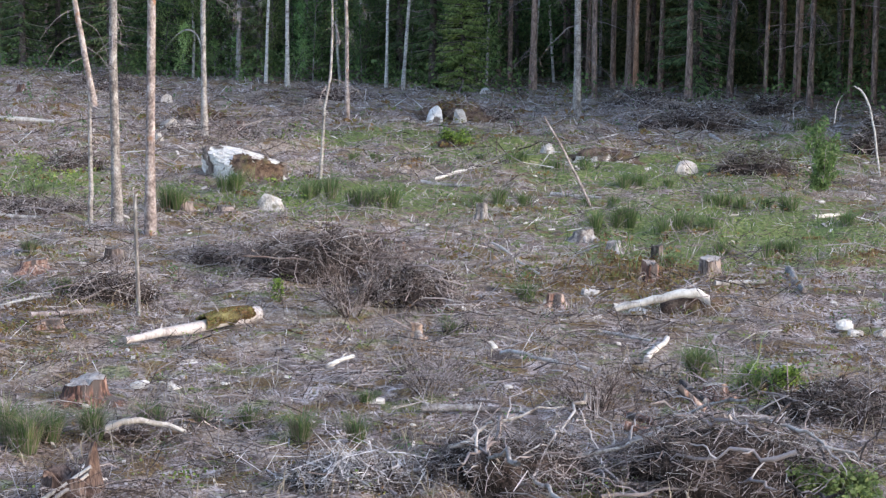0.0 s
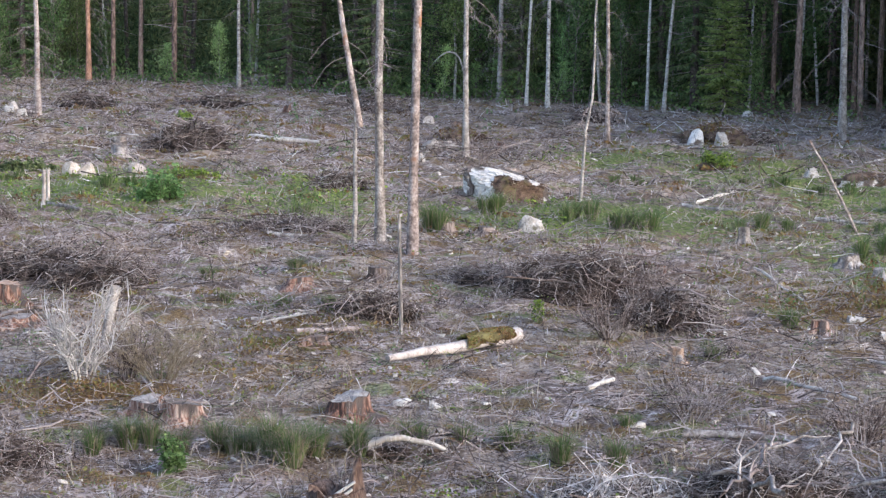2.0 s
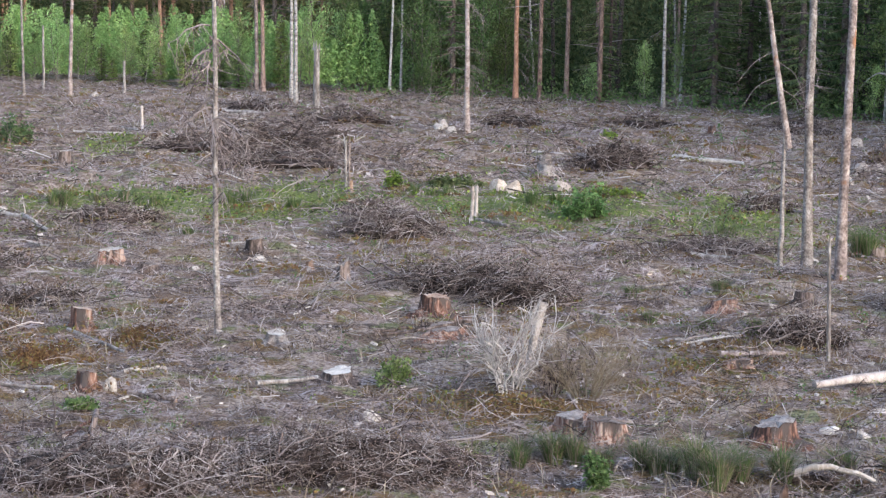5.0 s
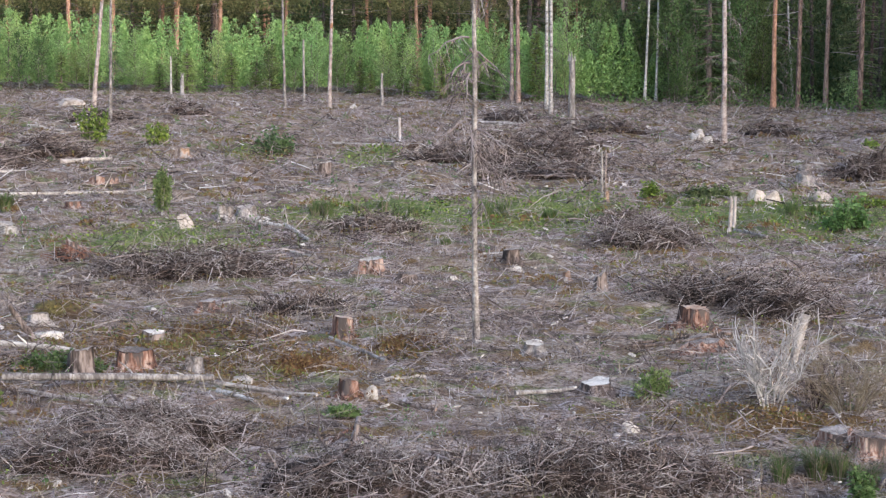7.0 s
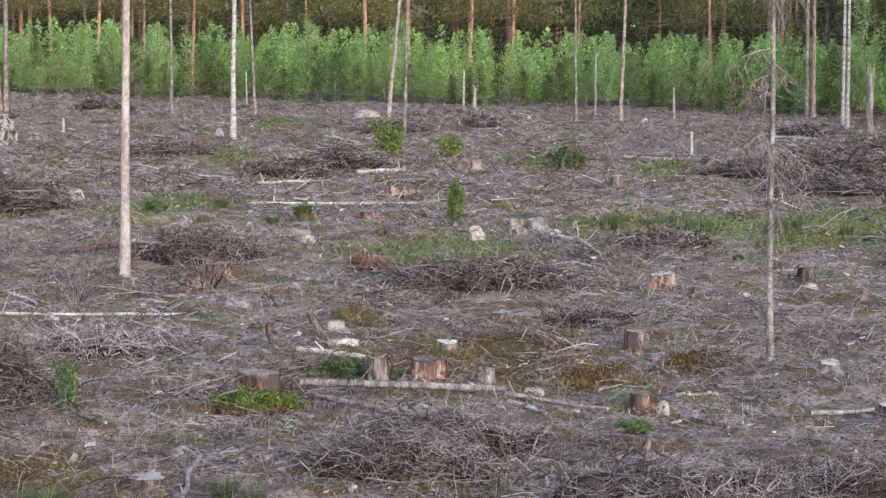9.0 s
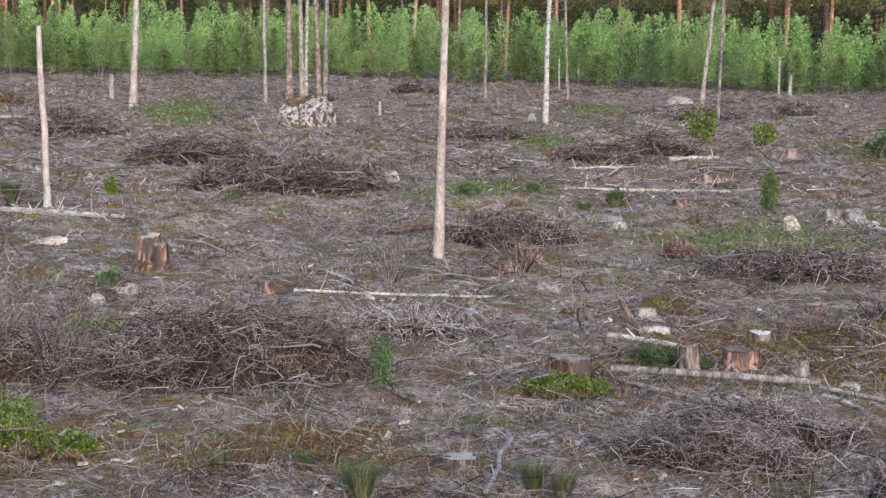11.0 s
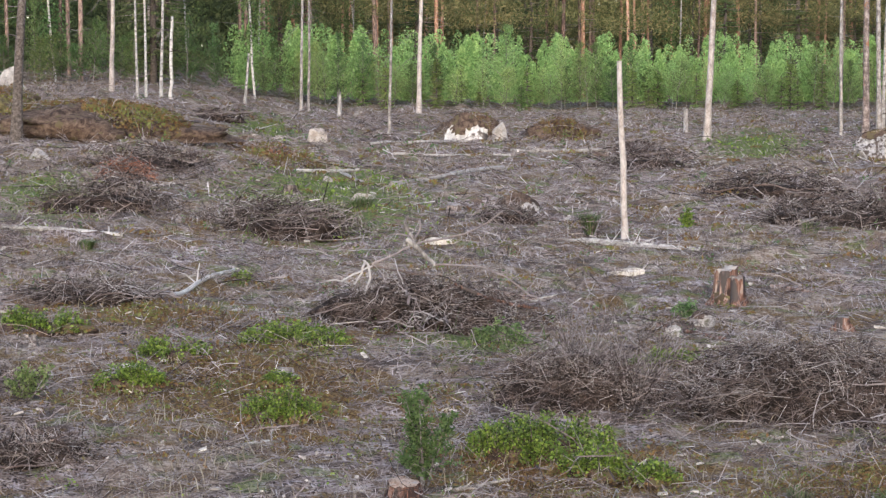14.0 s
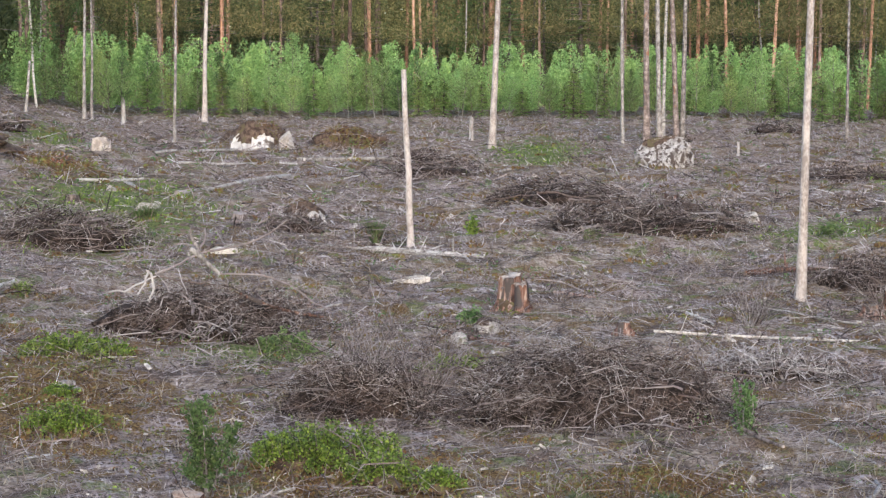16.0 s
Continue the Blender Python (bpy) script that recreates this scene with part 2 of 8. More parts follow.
def mesh_of(name, chunks, mats, smooth=False):
    """One mesh from chunks of (vertices, faces of equal size, material index)."""
    V = np.concatenate([np.asarray(c[0], float).reshape(-1, 3) for c in chunks])
    loops, starts, idx, base, at = [], [], [], 0, 0
    for v, f, k in chunks:
        f = np.asarray(f, int)
        loops.append(f.ravel() + base)
        starts.append(at + np.arange(len(f)) * f.shape[1])
        idx.append(np.full(len(f), k))
        base += len(np.asarray(v).reshape(-1, 3))
        at += f.size
    loops, starts, idx = np.concatenate(loops), np.concatenate(starts), np.concatenate(idx)
    me = bpy.data.meshes.new(name)
    me.vertices.add(len(V))
    me.vertices.foreach_set("co", V.ravel())
    me.loops.add(len(loops))
    me.loops.foreach_set("vertex_index", loops.astype(np.int32))
    me.polygons.add(len(starts))
    me.polygons.foreach_set("loop_start", starts.astype(np.int32))
    for m in mats if isinstance(mats, (list, tuple)) else [mats]:
        me.materials.append(m)
    me.polygons.foreach_set("material_index", idx.astype(np.int32))
    me.polygons.foreach_set("use_smooth", np.full(len(starts), smooth))
    me.update(calc_edges=True)
    return me


def tubes(P, R, sides=3, k=0, caps=False):
    """Bent, tapered rods: P (n, points, 3), R (n, points)."""
    P, R = np.asarray(P, float), np.asarray(R, float)
    n, q, _ = P.shape
    d = P[:, -1] - P[:, 0]
    d /= np.linalg.norm(d, axis=1, keepdims=True) + 1e-9
    ref = np.where(np.abs(d[:, 2:]) > 0.8, np.array([[1.0, 0, 0]]), np.array([[0, 0, 1.0]]))
    u = np.cross(d, ref)
    u /= np.linalg.norm(u, axis=1, keepdims=True)
    w = np.cross(d, u)
    a = np.arange(sides) * 2 * np.pi / sides
    ring = u[:, None, None] * np.cos(a)[None, None, :, None] + w[:, None, None] * np.sin(a)[None, None, :, None]
    V = P[:, :, None] + R[:, :, None, None] * ring
    i, j, s = np.meshgrid(np.arange(n), np.arange(q - 1), np.arange(sides), indexing="ij")
    at = lambda i, j, s: (i * q + j) * sides + s % sides
    F = np.stack([at(i, j, s), at(i, j, s + 1), at(i, j + 1, s + 1), at(i, j + 1, s)], -1).reshape(-1, 4)
    out = [(V.reshape(-1, 3), F, k)]
    return out


def disc(c, axis, r, sides=12, k=0, rough=0.0, g=None):
    """A flat, slightly uneven round face."""
    axis = np.asarray(axis, float) / np.linalg.norm(axis)
    ref = np.array([1.0, 0, 0]) if abs(axis[2]) > 0.8 else np.array([0, 0, 1.0])
    u = np.cross(axis, ref)
    u /= np.linalg.norm(u)
    w = np.cross(axis, u)
    a = np.arange(sides) * 2 * np.pi / sides
    rr = r if np.ndim(r) else np.full(sides, r)
    V = np.asarray(c) + rr[:, None] * (u * np.cos(a)[:, None] + w * np.sin(a)[:, None])
    V = np.vstack([V, np.asarray(c) + axis * 0.004])
    return [(V, np.array([[i, (i + 1) % sides, sides] for i in range(sides)]), k)]


def leaves(C, size, g, k=0, droop=0.0, long=1.6, flat=1.0):
    """Small pointed leaves at the places C, turned at random; flat below 1 lays them level."""
    C = np.asarray(C, float)
    n = len(C)
    s = np.broadcast_to(np.asarray(size, float), (n,)) * g.uniform(0.6, 1.3, n)
    d = g.normal(size=(n, 3))
    d[:, 2] = d[:, 2] * flat - droop
    d /= np.linalg.norm(d, axis=1, keepdims=True)
    e = np.cross(d, g.normal(size=(n, 3)) * [flat, flat, 1.0])
    e /= np.linalg.norm(e, axis=1, keepdims=True)
    d, e = d * (s * long / 2)[:, None], e * (s / 2)[:, None]
    V = np.stack([C - d, C + e, C + d, C - e], 1)
    return [(V.reshape(-1, 3), np.arange(4 * n).reshape(n, 4), k)]


def blades(X, Y, Z, height, lean, width, g, k=0):
    """Grass blades: bent strips that come to a point."""
    n = len(X)
    h = height * g.uniform(0.5, 1.15, n)
    a = g.uniform(0, 2 * np.pi, n)
    l = lean * h * g.uniform(0.1, 1.0, n)
    b = g.uniform(0, 2 * np.pi, n)
    base = np.stack([X, Y, Z], 1)
    side = np.stack([np.cos(b), np.sin(b), 0 * b], 1) * width / 2
    out = np.stack([np.cos(a) * l, np.sin(a) * l, 0 * a], 1)
    mid = base + out * 0.35 + np.array([0, 0, 1.0]) * (h * 0.6)[:, None]
    tip = base + out + np.array([0, 0, 1.0]) * (h * 0.95)[:, None]
    V = np.stack([base - side, base + side, mid + side * 0.7, mid - side * 0.7, tip + side * 0.1, tip - side * 0.1], 1)
    q = np.arange(n)[:, None] * 6
    F = np.concatenate([q + np.array([[0, 1, 2, 3]]), q + np.array([[3, 2, 4, 5]])])
    return [(V.reshape(-1, 3), F, k)]


def blade_mesh(name, X, Y, Z, height, lean, width, g, mat):
    return mesh_of(name, blades(X, Y, Z, height, lean, width, g), mat)


def lump(rx, ry, rz, g, rough=0.25, rings=7, sides=14, k=0):
    """A soft mound: an uneven dome with its foot below the ground."""
    ph = g.uniform(0, 6.28, 8)
    fr = g.integers(1, 4, 8)
    V = []
    for i in range(rings):
        e = -0.35 + (math.pi / 2 + 0.35) * i / (rings - 1)
        for j in range(sides):
            a = 2 * math.pi * j / sides
            q = 1 + rough * (0.5 * math.sin(fr[0] * a + ph[0]) + 0.35 * math.sin((fr[1] + 2) * a + ph[1] + 2 * e) + 0.4 * math.sin(3 * e + ph[2] + fr[2] * a)) + g.normal() * rough * 0.18
            c = max(0.0, math.cos(e)) ** (0.7 if e > 0 else 1)
            q += g.normal() * 0.035
            V.append((rx * q * c * math.cos(a), ry * q * c * math.sin(a), rz * (math.sin(e) * (1 + 0.3 * rough * math.sin(2 * a + ph[3])) if e > 0 else math.sin(e))))
    F = [(i * sides + j, i * sides + (j + 1) % sides, (i + 1) * sides + (j + 1) % sides, (i + 1) * sides + j) for i in range(rings - 1) for j in range(sides)]
    return [(np.array(V), np.array(F), k)]


def rock(w, d, h, g, rings=9, sides=18, cuts=11):
    """An angular stone: a dome with flat faces broken off it and a rough skin."""
    V, F, _ = lump(0.56, 0.56, 0.62, g, 0.2, rings, sides)[0]
    for _ in range(cuts):
        n = g.normal(size=3)
        n[2] = abs(n[2]) * 0.8
        n /= np.linalg.norm(n)
        over = np.maximum(0, V @ n - g.uniform(0.38, 0.5))
        V = V - over[:, None] * n
    V = V + g.normal(size=V.shape) * 0.008
    top = V[:, 2].max()
    ex, ey = np.abs(V[:, 0]).max(), np.abs(V[:, 1]).max()
    V = V * [w / 2 / ex, d / 2 / ey, h / top]
    V[:, 2] = np.where(V[:, 2] < 0, -0.06 - 0.1 * h, V[:, 2])
    return [(V, F, 0)]


def face_patch(V, F, pick, off, g, mat, name):
    """A thin skin over the picked faces of a shape, lifted off them."""
    V, F = np.asarray(V, float), np.asarray(F, int)
    F = F[pick(V[F].mean(1))]
    ids, inv = np.unique(F, return_inverse=True)
    c = V.mean(0) * [1, 1, 0.3]
    W = V[ids] - c
    W = c + W * (1 + off / np.linalg.norm(W, axis=1, keepdims=True)) + g.normal(size=W.shape) * off * 0.35
    return mesh_of(name, [(W, inv.reshape(F.shape), 0)], mat, True) if len(F) else None


def make_sprays(g, count=11, twigs=6):
    """Lopped side branches: a curved stem one metre long with finer twigs along it."""
    out = []
    for _ in range(count):
        main = wander((-0.5, 0, 0), (0.5, g.normal() * 0.15, g.normal() * 0.08), 4, 0.5, g)
        main[1:3, 2] += g.uniform(-0.05, 0.08)
        t = np.linspace(0.15, 0.95, twigs)
        side = []
        for i, q in enumerate(t):
            p = np.array([np.interp(q, (0, 0.33, 0.67, 1), main[:, c]) for c in range(3)])
            L = g.uniform(0.14, 0.42) * (1.15 - q)
            a = radians(g.uniform(25, 75)) * (1 if i % 2 else -1)
            side.append([p, p + [math.cos(a) * L, math.sin(a) * L, g.normal() * 0.12 * (1 + L)]])
        out.append((main, np.array(side)))
    return out


def place_sprays(C, yaw, tilt, size, thick, g, k=0):
    """Sprays at the places C, turned by yaw and raised by tilt (radians)."""
    ch, pick = [], g.integers(len(SPRAYS), size=len(C))
    for i, (main, side) in enumerate(SPRAYS):
        s = pick == i
        if not s.any():
            continue
        cy, sy, ct, st = np.cos(yaw[s]), np.sin(yaw[s]), np.cos(tilt[s]), np.sin(tilt[s])
        roll = g.uniform(-0.9, 0.9, s.sum())
        cr, sr = np.cos(roll), np.sin(roll)

        def turn(P):
            x, y, z = P[..., 0], P[..., 1], P[..., 2]
            sh = (-1,) + (1,) * x.ndim
            y2, z2 = y * cr.reshape(sh) - z * sr.reshape(sh), y * sr.reshape(sh) + z * cr.reshape(sh)
            x3, z3 = x * ct.reshape(sh) - z2 * st.reshape(sh), x * st.reshape(sh) + z2 * ct.reshape(sh)
            x4, y4 = x3 * cy.reshape(sh) - y2 * sy.reshape(sh), x3 * sy.reshape(sh) + y2 * cy.reshape(sh)
            return np.stack([x4, y4, z3], -1) * size[s].reshape(sh)[..., None] + C[s].reshape((-1,) + (1,) * x.ndim + (3,))

        M, T = turn(main), turn(side)
        th = thick[s]
        ch += tubes(M, th[:, None] * np.array([1.0, 0.8, 0.55, 0.25]), 3, k)
        ch += tubes(T.reshape(-1, 2, 3), np.repeat(th, len(side))[:, None] * np.array([0.5, 0.2]), 3, k)
    return ch


def thing(name, x, y, label, category, group="", z=None, kind=""):
    ob = new(name)
    ob.empty_display_size = 0.1
    ob.location = (x, y, gz(x, y) if z is None else z)
    if math.hypot(x, y) < edge_r(math.degrees(math.atan2(-x, y))):
        FEET.append((x, y))
    return tagged(ob, label, category, group, kind)


def part(name, me, parent, label="", kind=""):
    ob = new(name, me)
    ob.parent = parent
    return tagged(ob, label, "", "", kind)


def solo(name, me, x, y, label, category, group="", kind="", z=None):
    ob = new(name, me)
    ob.location = (x, y, gz(x, y) if z is None else z)
    return tagged(ob, label, category, group, kind)


def wander(p0, p1, n, wob, g):
    """A crooked line of n points from p0 to p1."""
    p0, p1 = np.asarray(p0, float), np.asarray(p1, float)
    t = np.linspace(0, 1, n)[:, None]
    L = np.linalg.norm(p1 - p0)
    off = np.cumsum(g.normal(size=(n, 3)), 0) * wob * L / n
    off = off - off[0] - t * (off[-1] - off[0])
    return p0 + t * (p1 - p0) + off


def twig_bunch(C, D, L, R, g, bend=0.15, pts=3, sides=3, k=0):
    """Many twigs at once: middles C, directions D, lengths L, radii R."""
    n = len(C)
    t = np.linspace(-0.5, 0.5, pts)
    P = C[:, None] + D[:, None] * (L[:, None] * t)[:, :, None]
    off = g.normal(size=(n, 1, 3)) * (L * bend)[:, None, None]
    P = P + off * (1 - (2 * t[None, :, None]) ** 2)
    taper = np.linspace(1.0, 0.45, pts)
    return tubes(P, R[:, None] * taper, sides, k)


SPRAYS = make_sprays(np.random.default_rng(3))


# ---- ground ----
PATCHES = {"green": [], "moss": [], "bare": []}


def patch(kind, x, y, rx, ry, strength=1.0):
    """An oval of grass, moss or bare litter, ry along the line of sight."""
    PATCHES[kind].append((x, y, rx, ry, strength))


def patch_mask(kind, X, Y):
    m = np.zeros_like(X)
    for x, y, rx, ry, s in PATCHES[kind]:
        d = math.hypot(x, y)
        fx, fy = x / d, y / d
        along, across = (X - x) * fx + (Y - y) * fy, (X - x) * fy - (Y - y) * fx
        m = np.maximum(m, s * np.exp(-((across / rx) ** 2 + (along / ry) ** 2) ** 1.3))
    return m


def wavy(X, Y, scale, seed):
    """Cheap smooth noise on numpy arrays, about -1 to 1."""
    g = np.random.default_rng(seed)
    s = np.zeros_like(X)
    for k in range(9):
        a, f, p = g.uniform(0, 6.28), g.uniform(0.5, 1.8) / scale, g.uniform(0, 6.28)
        s += np.sin((X * np.cos(a) + Y * np.sin(a)) * f * 6.28 + p)
    return s / 4.0


def ground_material():
    m = bpy.data.materials.new("clearcut_floor")
    m.use_nodes = True
    n, l = m.node_tree.nodes, m.node_tree.links
    b = n["Principled BSDF"]
    b.inputs["Roughness"].default_value = 1.0
    b.inputs["Specular IOR Level"].default_value = 0.1
    co = n.new("ShaderNodeTexCoord")
    at = n.new("ShaderNodeVertexColor")
    at.layer_name = "patches"
    sep = n.new("ShaderNodeSeparateColor")
    l.new(at.outputs[0], sep.inputs[0])

    def nz(scale, detail=5.0, rough=0.6, dist=0.0):
        q = n.new("ShaderNodeTexNoise")
        q.inputs["Scale"].default_value, q.inputs["Detail"].default_value = scale, detail
        q.inputs["Roughness"].default_value, q.inputs["Distortion"].default_value = rough, dist
        l.new(co.outputs["Object"], q.inputs["Vector"])
        return q.outputs["Fac"]

    def ramp(fac, stops):
        r = n.new("ShaderNodeValToRGB")
        el = r.color_ramp.elements
        while len(el) < len(stops):
            el.new(0.5)
        for e, (p, c) in zip(el, stops):
            e.position, e.color = p, (*c, 1)
        l.new(fac, r.inputs[0])
        return r.outputs[0]

    def mix(fac, a, c):
        q = n.new("ShaderNodeMixRGB")
        l.new(fac, q.inputs[0])
        l.new(a, q.inputs[1])
        l.new(c, q.inputs[2])
        return q.outputs[0]

    def gate(mask, fac, lo, hi):
        """The mask broken up by noise."""
        q = n.new("ShaderNodeMath")
        q.operation = "MULTIPLY_ADD"
        q.inputs[1].default_value = 1.0
        s = n.new("ShaderNodeMath")
        s.operation = "MULTIPLY_ADD"
        s.inputs[1].default_value, s.inputs[2].default_value = 3.4, -1.75
        l.new(fac, s.inputs[0])
        l.new(mask, q.inputs[0])
        l.new(s.outputs[0], q.inputs[2])
        return ramp(q.outputs[0], [(lo, (0, 0, 0)), (hi, (1, 1, 1))])

    def streak(turn, length, width, lo, hi):
        """Straws and needles that lie one way."""
        mp = n.new("ShaderNodeMapping")
        mp.vector_type = "TEXTURE"
        mp.inputs["Rotation"].default_value = (0, 0, radians(turn))
        mp.inputs["Scale"].default_value = (width, length, length)
        l.new(co.outputs["Object"], mp.inputs[0])
        q = n.new("ShaderNodeTexNoise")
        q.inputs["Scale"].default_value, q.inputs["Detail"].default_value, q.inputs["Distortion"].default_value = 1.0, 2.0, 0.6
        l.new(mp.outputs[0], q.inputs["Vector"])
        return ramp(q.outputs["Fac"], [(lo, (0, 0, 0)), (hi, (1, 1, 1))])

    def most(*v):
        q = v[0]
        for w in v[1:]:
            m2 = n.new("ShaderNodeMath")
            m2.operation = "MAXIMUM"
            l.new(q, m2.inputs[0])
            l.new(w, m2.inputs[1])
            q = m2.outputs[0]
        return q

    fine, mid, big, fibre = nz(60, 3, 0.6), nz(7, 4, 0.6), nz(0.8, 4), nz(22, 3, 0.6, 1.0)
    straws = most(streak(15, 0.2, 0.03, 0.57, 0.63), streak(75, 0.22, 0.028, 0.57, 0.63), streak(130, 0.18, 0.032, 0.57, 0.63), streak(165, 0.4, 0.05, 0.59, 0.65))
    under = ramp(fibre, [(0.38, (0.022, 0.015, 0.012)), (0.48, (0.115, 0.078, 0.058)), (0.56, (0.3, 0.222, 0.175)), (0.66, (0.48, 0.385, 0.325))])
    tone = ramp(mid, [(0.36, (0.245, 0.182, 0.165)), (0.5, (0.425, 0.348, 0.325)), (0.62, (0.6, 0.53, 0.505))])
    litter = mix(straws, under, tone)
    brown = ramp(fine, [(0.34, (0.05, 0.03, 0.022)), (0.5, (0.18, 0.12, 0.085)), (0.64, (0.34, 0.25, 0.18))])
    green = ramp(fibre, [(0.34, (0.035, 0.045, 0.014)), (0.5, (0.13, 0.165, 0.05)), (0.66, (0.27, 0.29, 0.11))])
    straw = ramp(fibre, [(0.36, (0.12, 0.083, 0.06)), (0.5, (0.33, 0.255, 0.19)), (0.64, (0.52, 0.43, 0.345))])
    dark = ramp(fine, [(0.34, (0.022, 0.016, 0.013)), (0.5, (0.07, 0.05, 0.04)), (0.66, (0.19, 0.145, 0.118))])
    moss = ramp(fine, [(0.36, (0.05, 0.027, 0.013)), (0.5, (0.175, 0.104, 0.046)), (0.66, (0.3, 0.21, 0.09))])
    base = mix(ramp(big, [(0.46, (0, 0, 0)), (0.6, (0.6, 0.6, 0.6))]), litter, mix(straws, brown, tone))
    patchy, hollow = nz(0.4, 4, 0.6), nz(1.7, 4, 0.6)
    base = mix(ramp(patchy, [(0.48, (0, 0, 0)), (0.56, (0.75, 0.75, 0.75))]), base, straw)
    # dark noise patches: shade of small hollows painted into the floor colour
    base = mix(ramp(hollow, [(0.53, (0, 0, 0)), (0.61, (0.85, 0.85, 0.85))]), base, mix(streak(40, 0.16, 0.012, 0.6, 0.68), dark, tone))
    rust, olive = nz(3.1, 3, 0.55), nz(2.4, 3, 0.55, 0.5)
    base = mix(ramp(rust, [(0.5, (0, 0, 0)), (0.58, (0.9, 0.9, 0.9))]), base, mix(ramp(nz(1.3, 3), [(0.47, (0, 0, 0)), (0.53, (1, 1, 1))]), moss, brown))
    base = mix(ramp(olive, [(0.57, (0, 0, 0)), (0.63, (0.65, 0.65, 0.65))]), base, green)
    base = mix(gate(sep.outputs[0], mid, 0.35, 0.7), base, green)
    base = mix(gate(sep.outputs[1], mid, 0.4, 0.75), base, moss)
    l.new(base, b.inputs["Base Color"])
    bp = n.new("ShaderNodeBump")
    bp.inputs["Strength"].default_value, bp.inputs["Distance"].default_value = 0.45, 0.03
    hh = n.new("ShaderNodeMath")
    hh.operation = "ADD"
    l.new(straws, hh.inputs[0])
    l.new(fibre, hh.inputs[1])
    l.new(hh.outputs[0], bp.inputs["Height"])
    l.new(bp.outputs[0], b.inputs["Normal"])
    return m


FEET, LEVEL = [], []


def level_feet():
    """A map of the plan in steps of 15 cm: 1 at the foot of a thing, falling to 0 beside it."""
    if not LEVEL:
        m = np.zeros((700, 534))
        for x, y in FEET:
            i, j = int((x + 70) / 0.15), int(y / 0.15)
            i0, i1, j0, j1 = max(0, i - 9), min(700, i + 10), max(0, j - 9), min(534, j + 10)
            if i0 < i1 and j0 < j1:
                u, v = np.meshgrid(np.arange(i0, i1) * 0.15 - 69.925 - x, np.arange(j0, j1) * 0.15 + 0.075 - y, indexing="ij")
                m[i0:i1, j0:j1] = np.maximum(m[i0:i1, j0:j1], np.exp(-(u ** 2 + v ** 2) / 0.35))
        LEVEL.append(m)
    return LEVEL[0]


def rough_z(X, Y):
    """Tussocks and hollows on top of the lie of the land, level at the foot of each thing."""
    d = np.hypot(X, Y)
    fade = np.clip((d - 3) / 6, 0, 1)
    high = np.interp(d, (10, 16, 30, 70), (0.0, 0.03, 0.075, 0.11))
    i, j = np.clip(((X + 70) / 0.15).astype(int), 0, 699), np.clip((Y / 0.15).astype(int), 0, 533)
    free = 1 - level_feet()[i, j]
    bumps = wavy(X, Y, 2.3, 4) + 0.7 * wavy(X, Y, 1.3, 5) + 0.4 * wavy(X, Y, 0.8, 6)
    return fade * (0.02 * wavy(X, Y, 3.0, 1) + 0.02 * wavy(X, Y, 0.9, 2) + 0.015 * wavy(X, Y, 0.4, 3)) + high * free * (bumps - 0.15)


def make_ground():
    az = np.radians(np.concatenate([np.arange(-22, 88, 0.32), np.arange(88, 338, 6.25)]))
    r = np.concatenate([[0.5, 2.0, 4.0], np.geomspace(6.5, 88, 290), [95, 105, 120, 150, 220, 400, 900, 2000, 4200]])
    A, Rr = np.meshgrid(az, r)
    X, Y = -Rr * np.sin(A), Rr * np.cos(A)
    Z = ground_z(X, Y) + rough_z(X, Y) - 0.012
    n, q = len(az), len(r)
    i, j = np.meshgrid(np.arange(q - 1), np.arange(n), indexing="ij")
    F = np.stack([i * n + j, i * n + (j + 1) % n, (i + 1) * n + (j + 1) % n, (i + 1) * n + j], -1).reshape(-1, 4)[:, ::-1]
    V = np.stack([X, Y, Z], -1).reshape(-1, 3)
    me = mesh_of("ground", [(V, F, 0), (np.vstack([V[:n], [[0, 0, -0.012]]]), np.array([[(k + 1) % n, k, n] for k in range(n)])[:, ::-1], 0)], ground_material(), True)
    col = me.color_attributes.new("patches", "FLOAT_COLOR", "POINT")
    c = np.zeros((len(me.vertices), 4), np.float32)
    c[: len(V), 0], c[: len(V), 1] = patch_mask("green", V[:, 0], V[:, 1]), patch_mask("moss", V[:, 0], V[:, 1])
    c[:, 3] = 1
    col.data.foreach_set("color", c.ravel())
    tagged(new("ground", me), "clear-cut forest floor of grey litter, moss and grass", "ground", "", "structure")


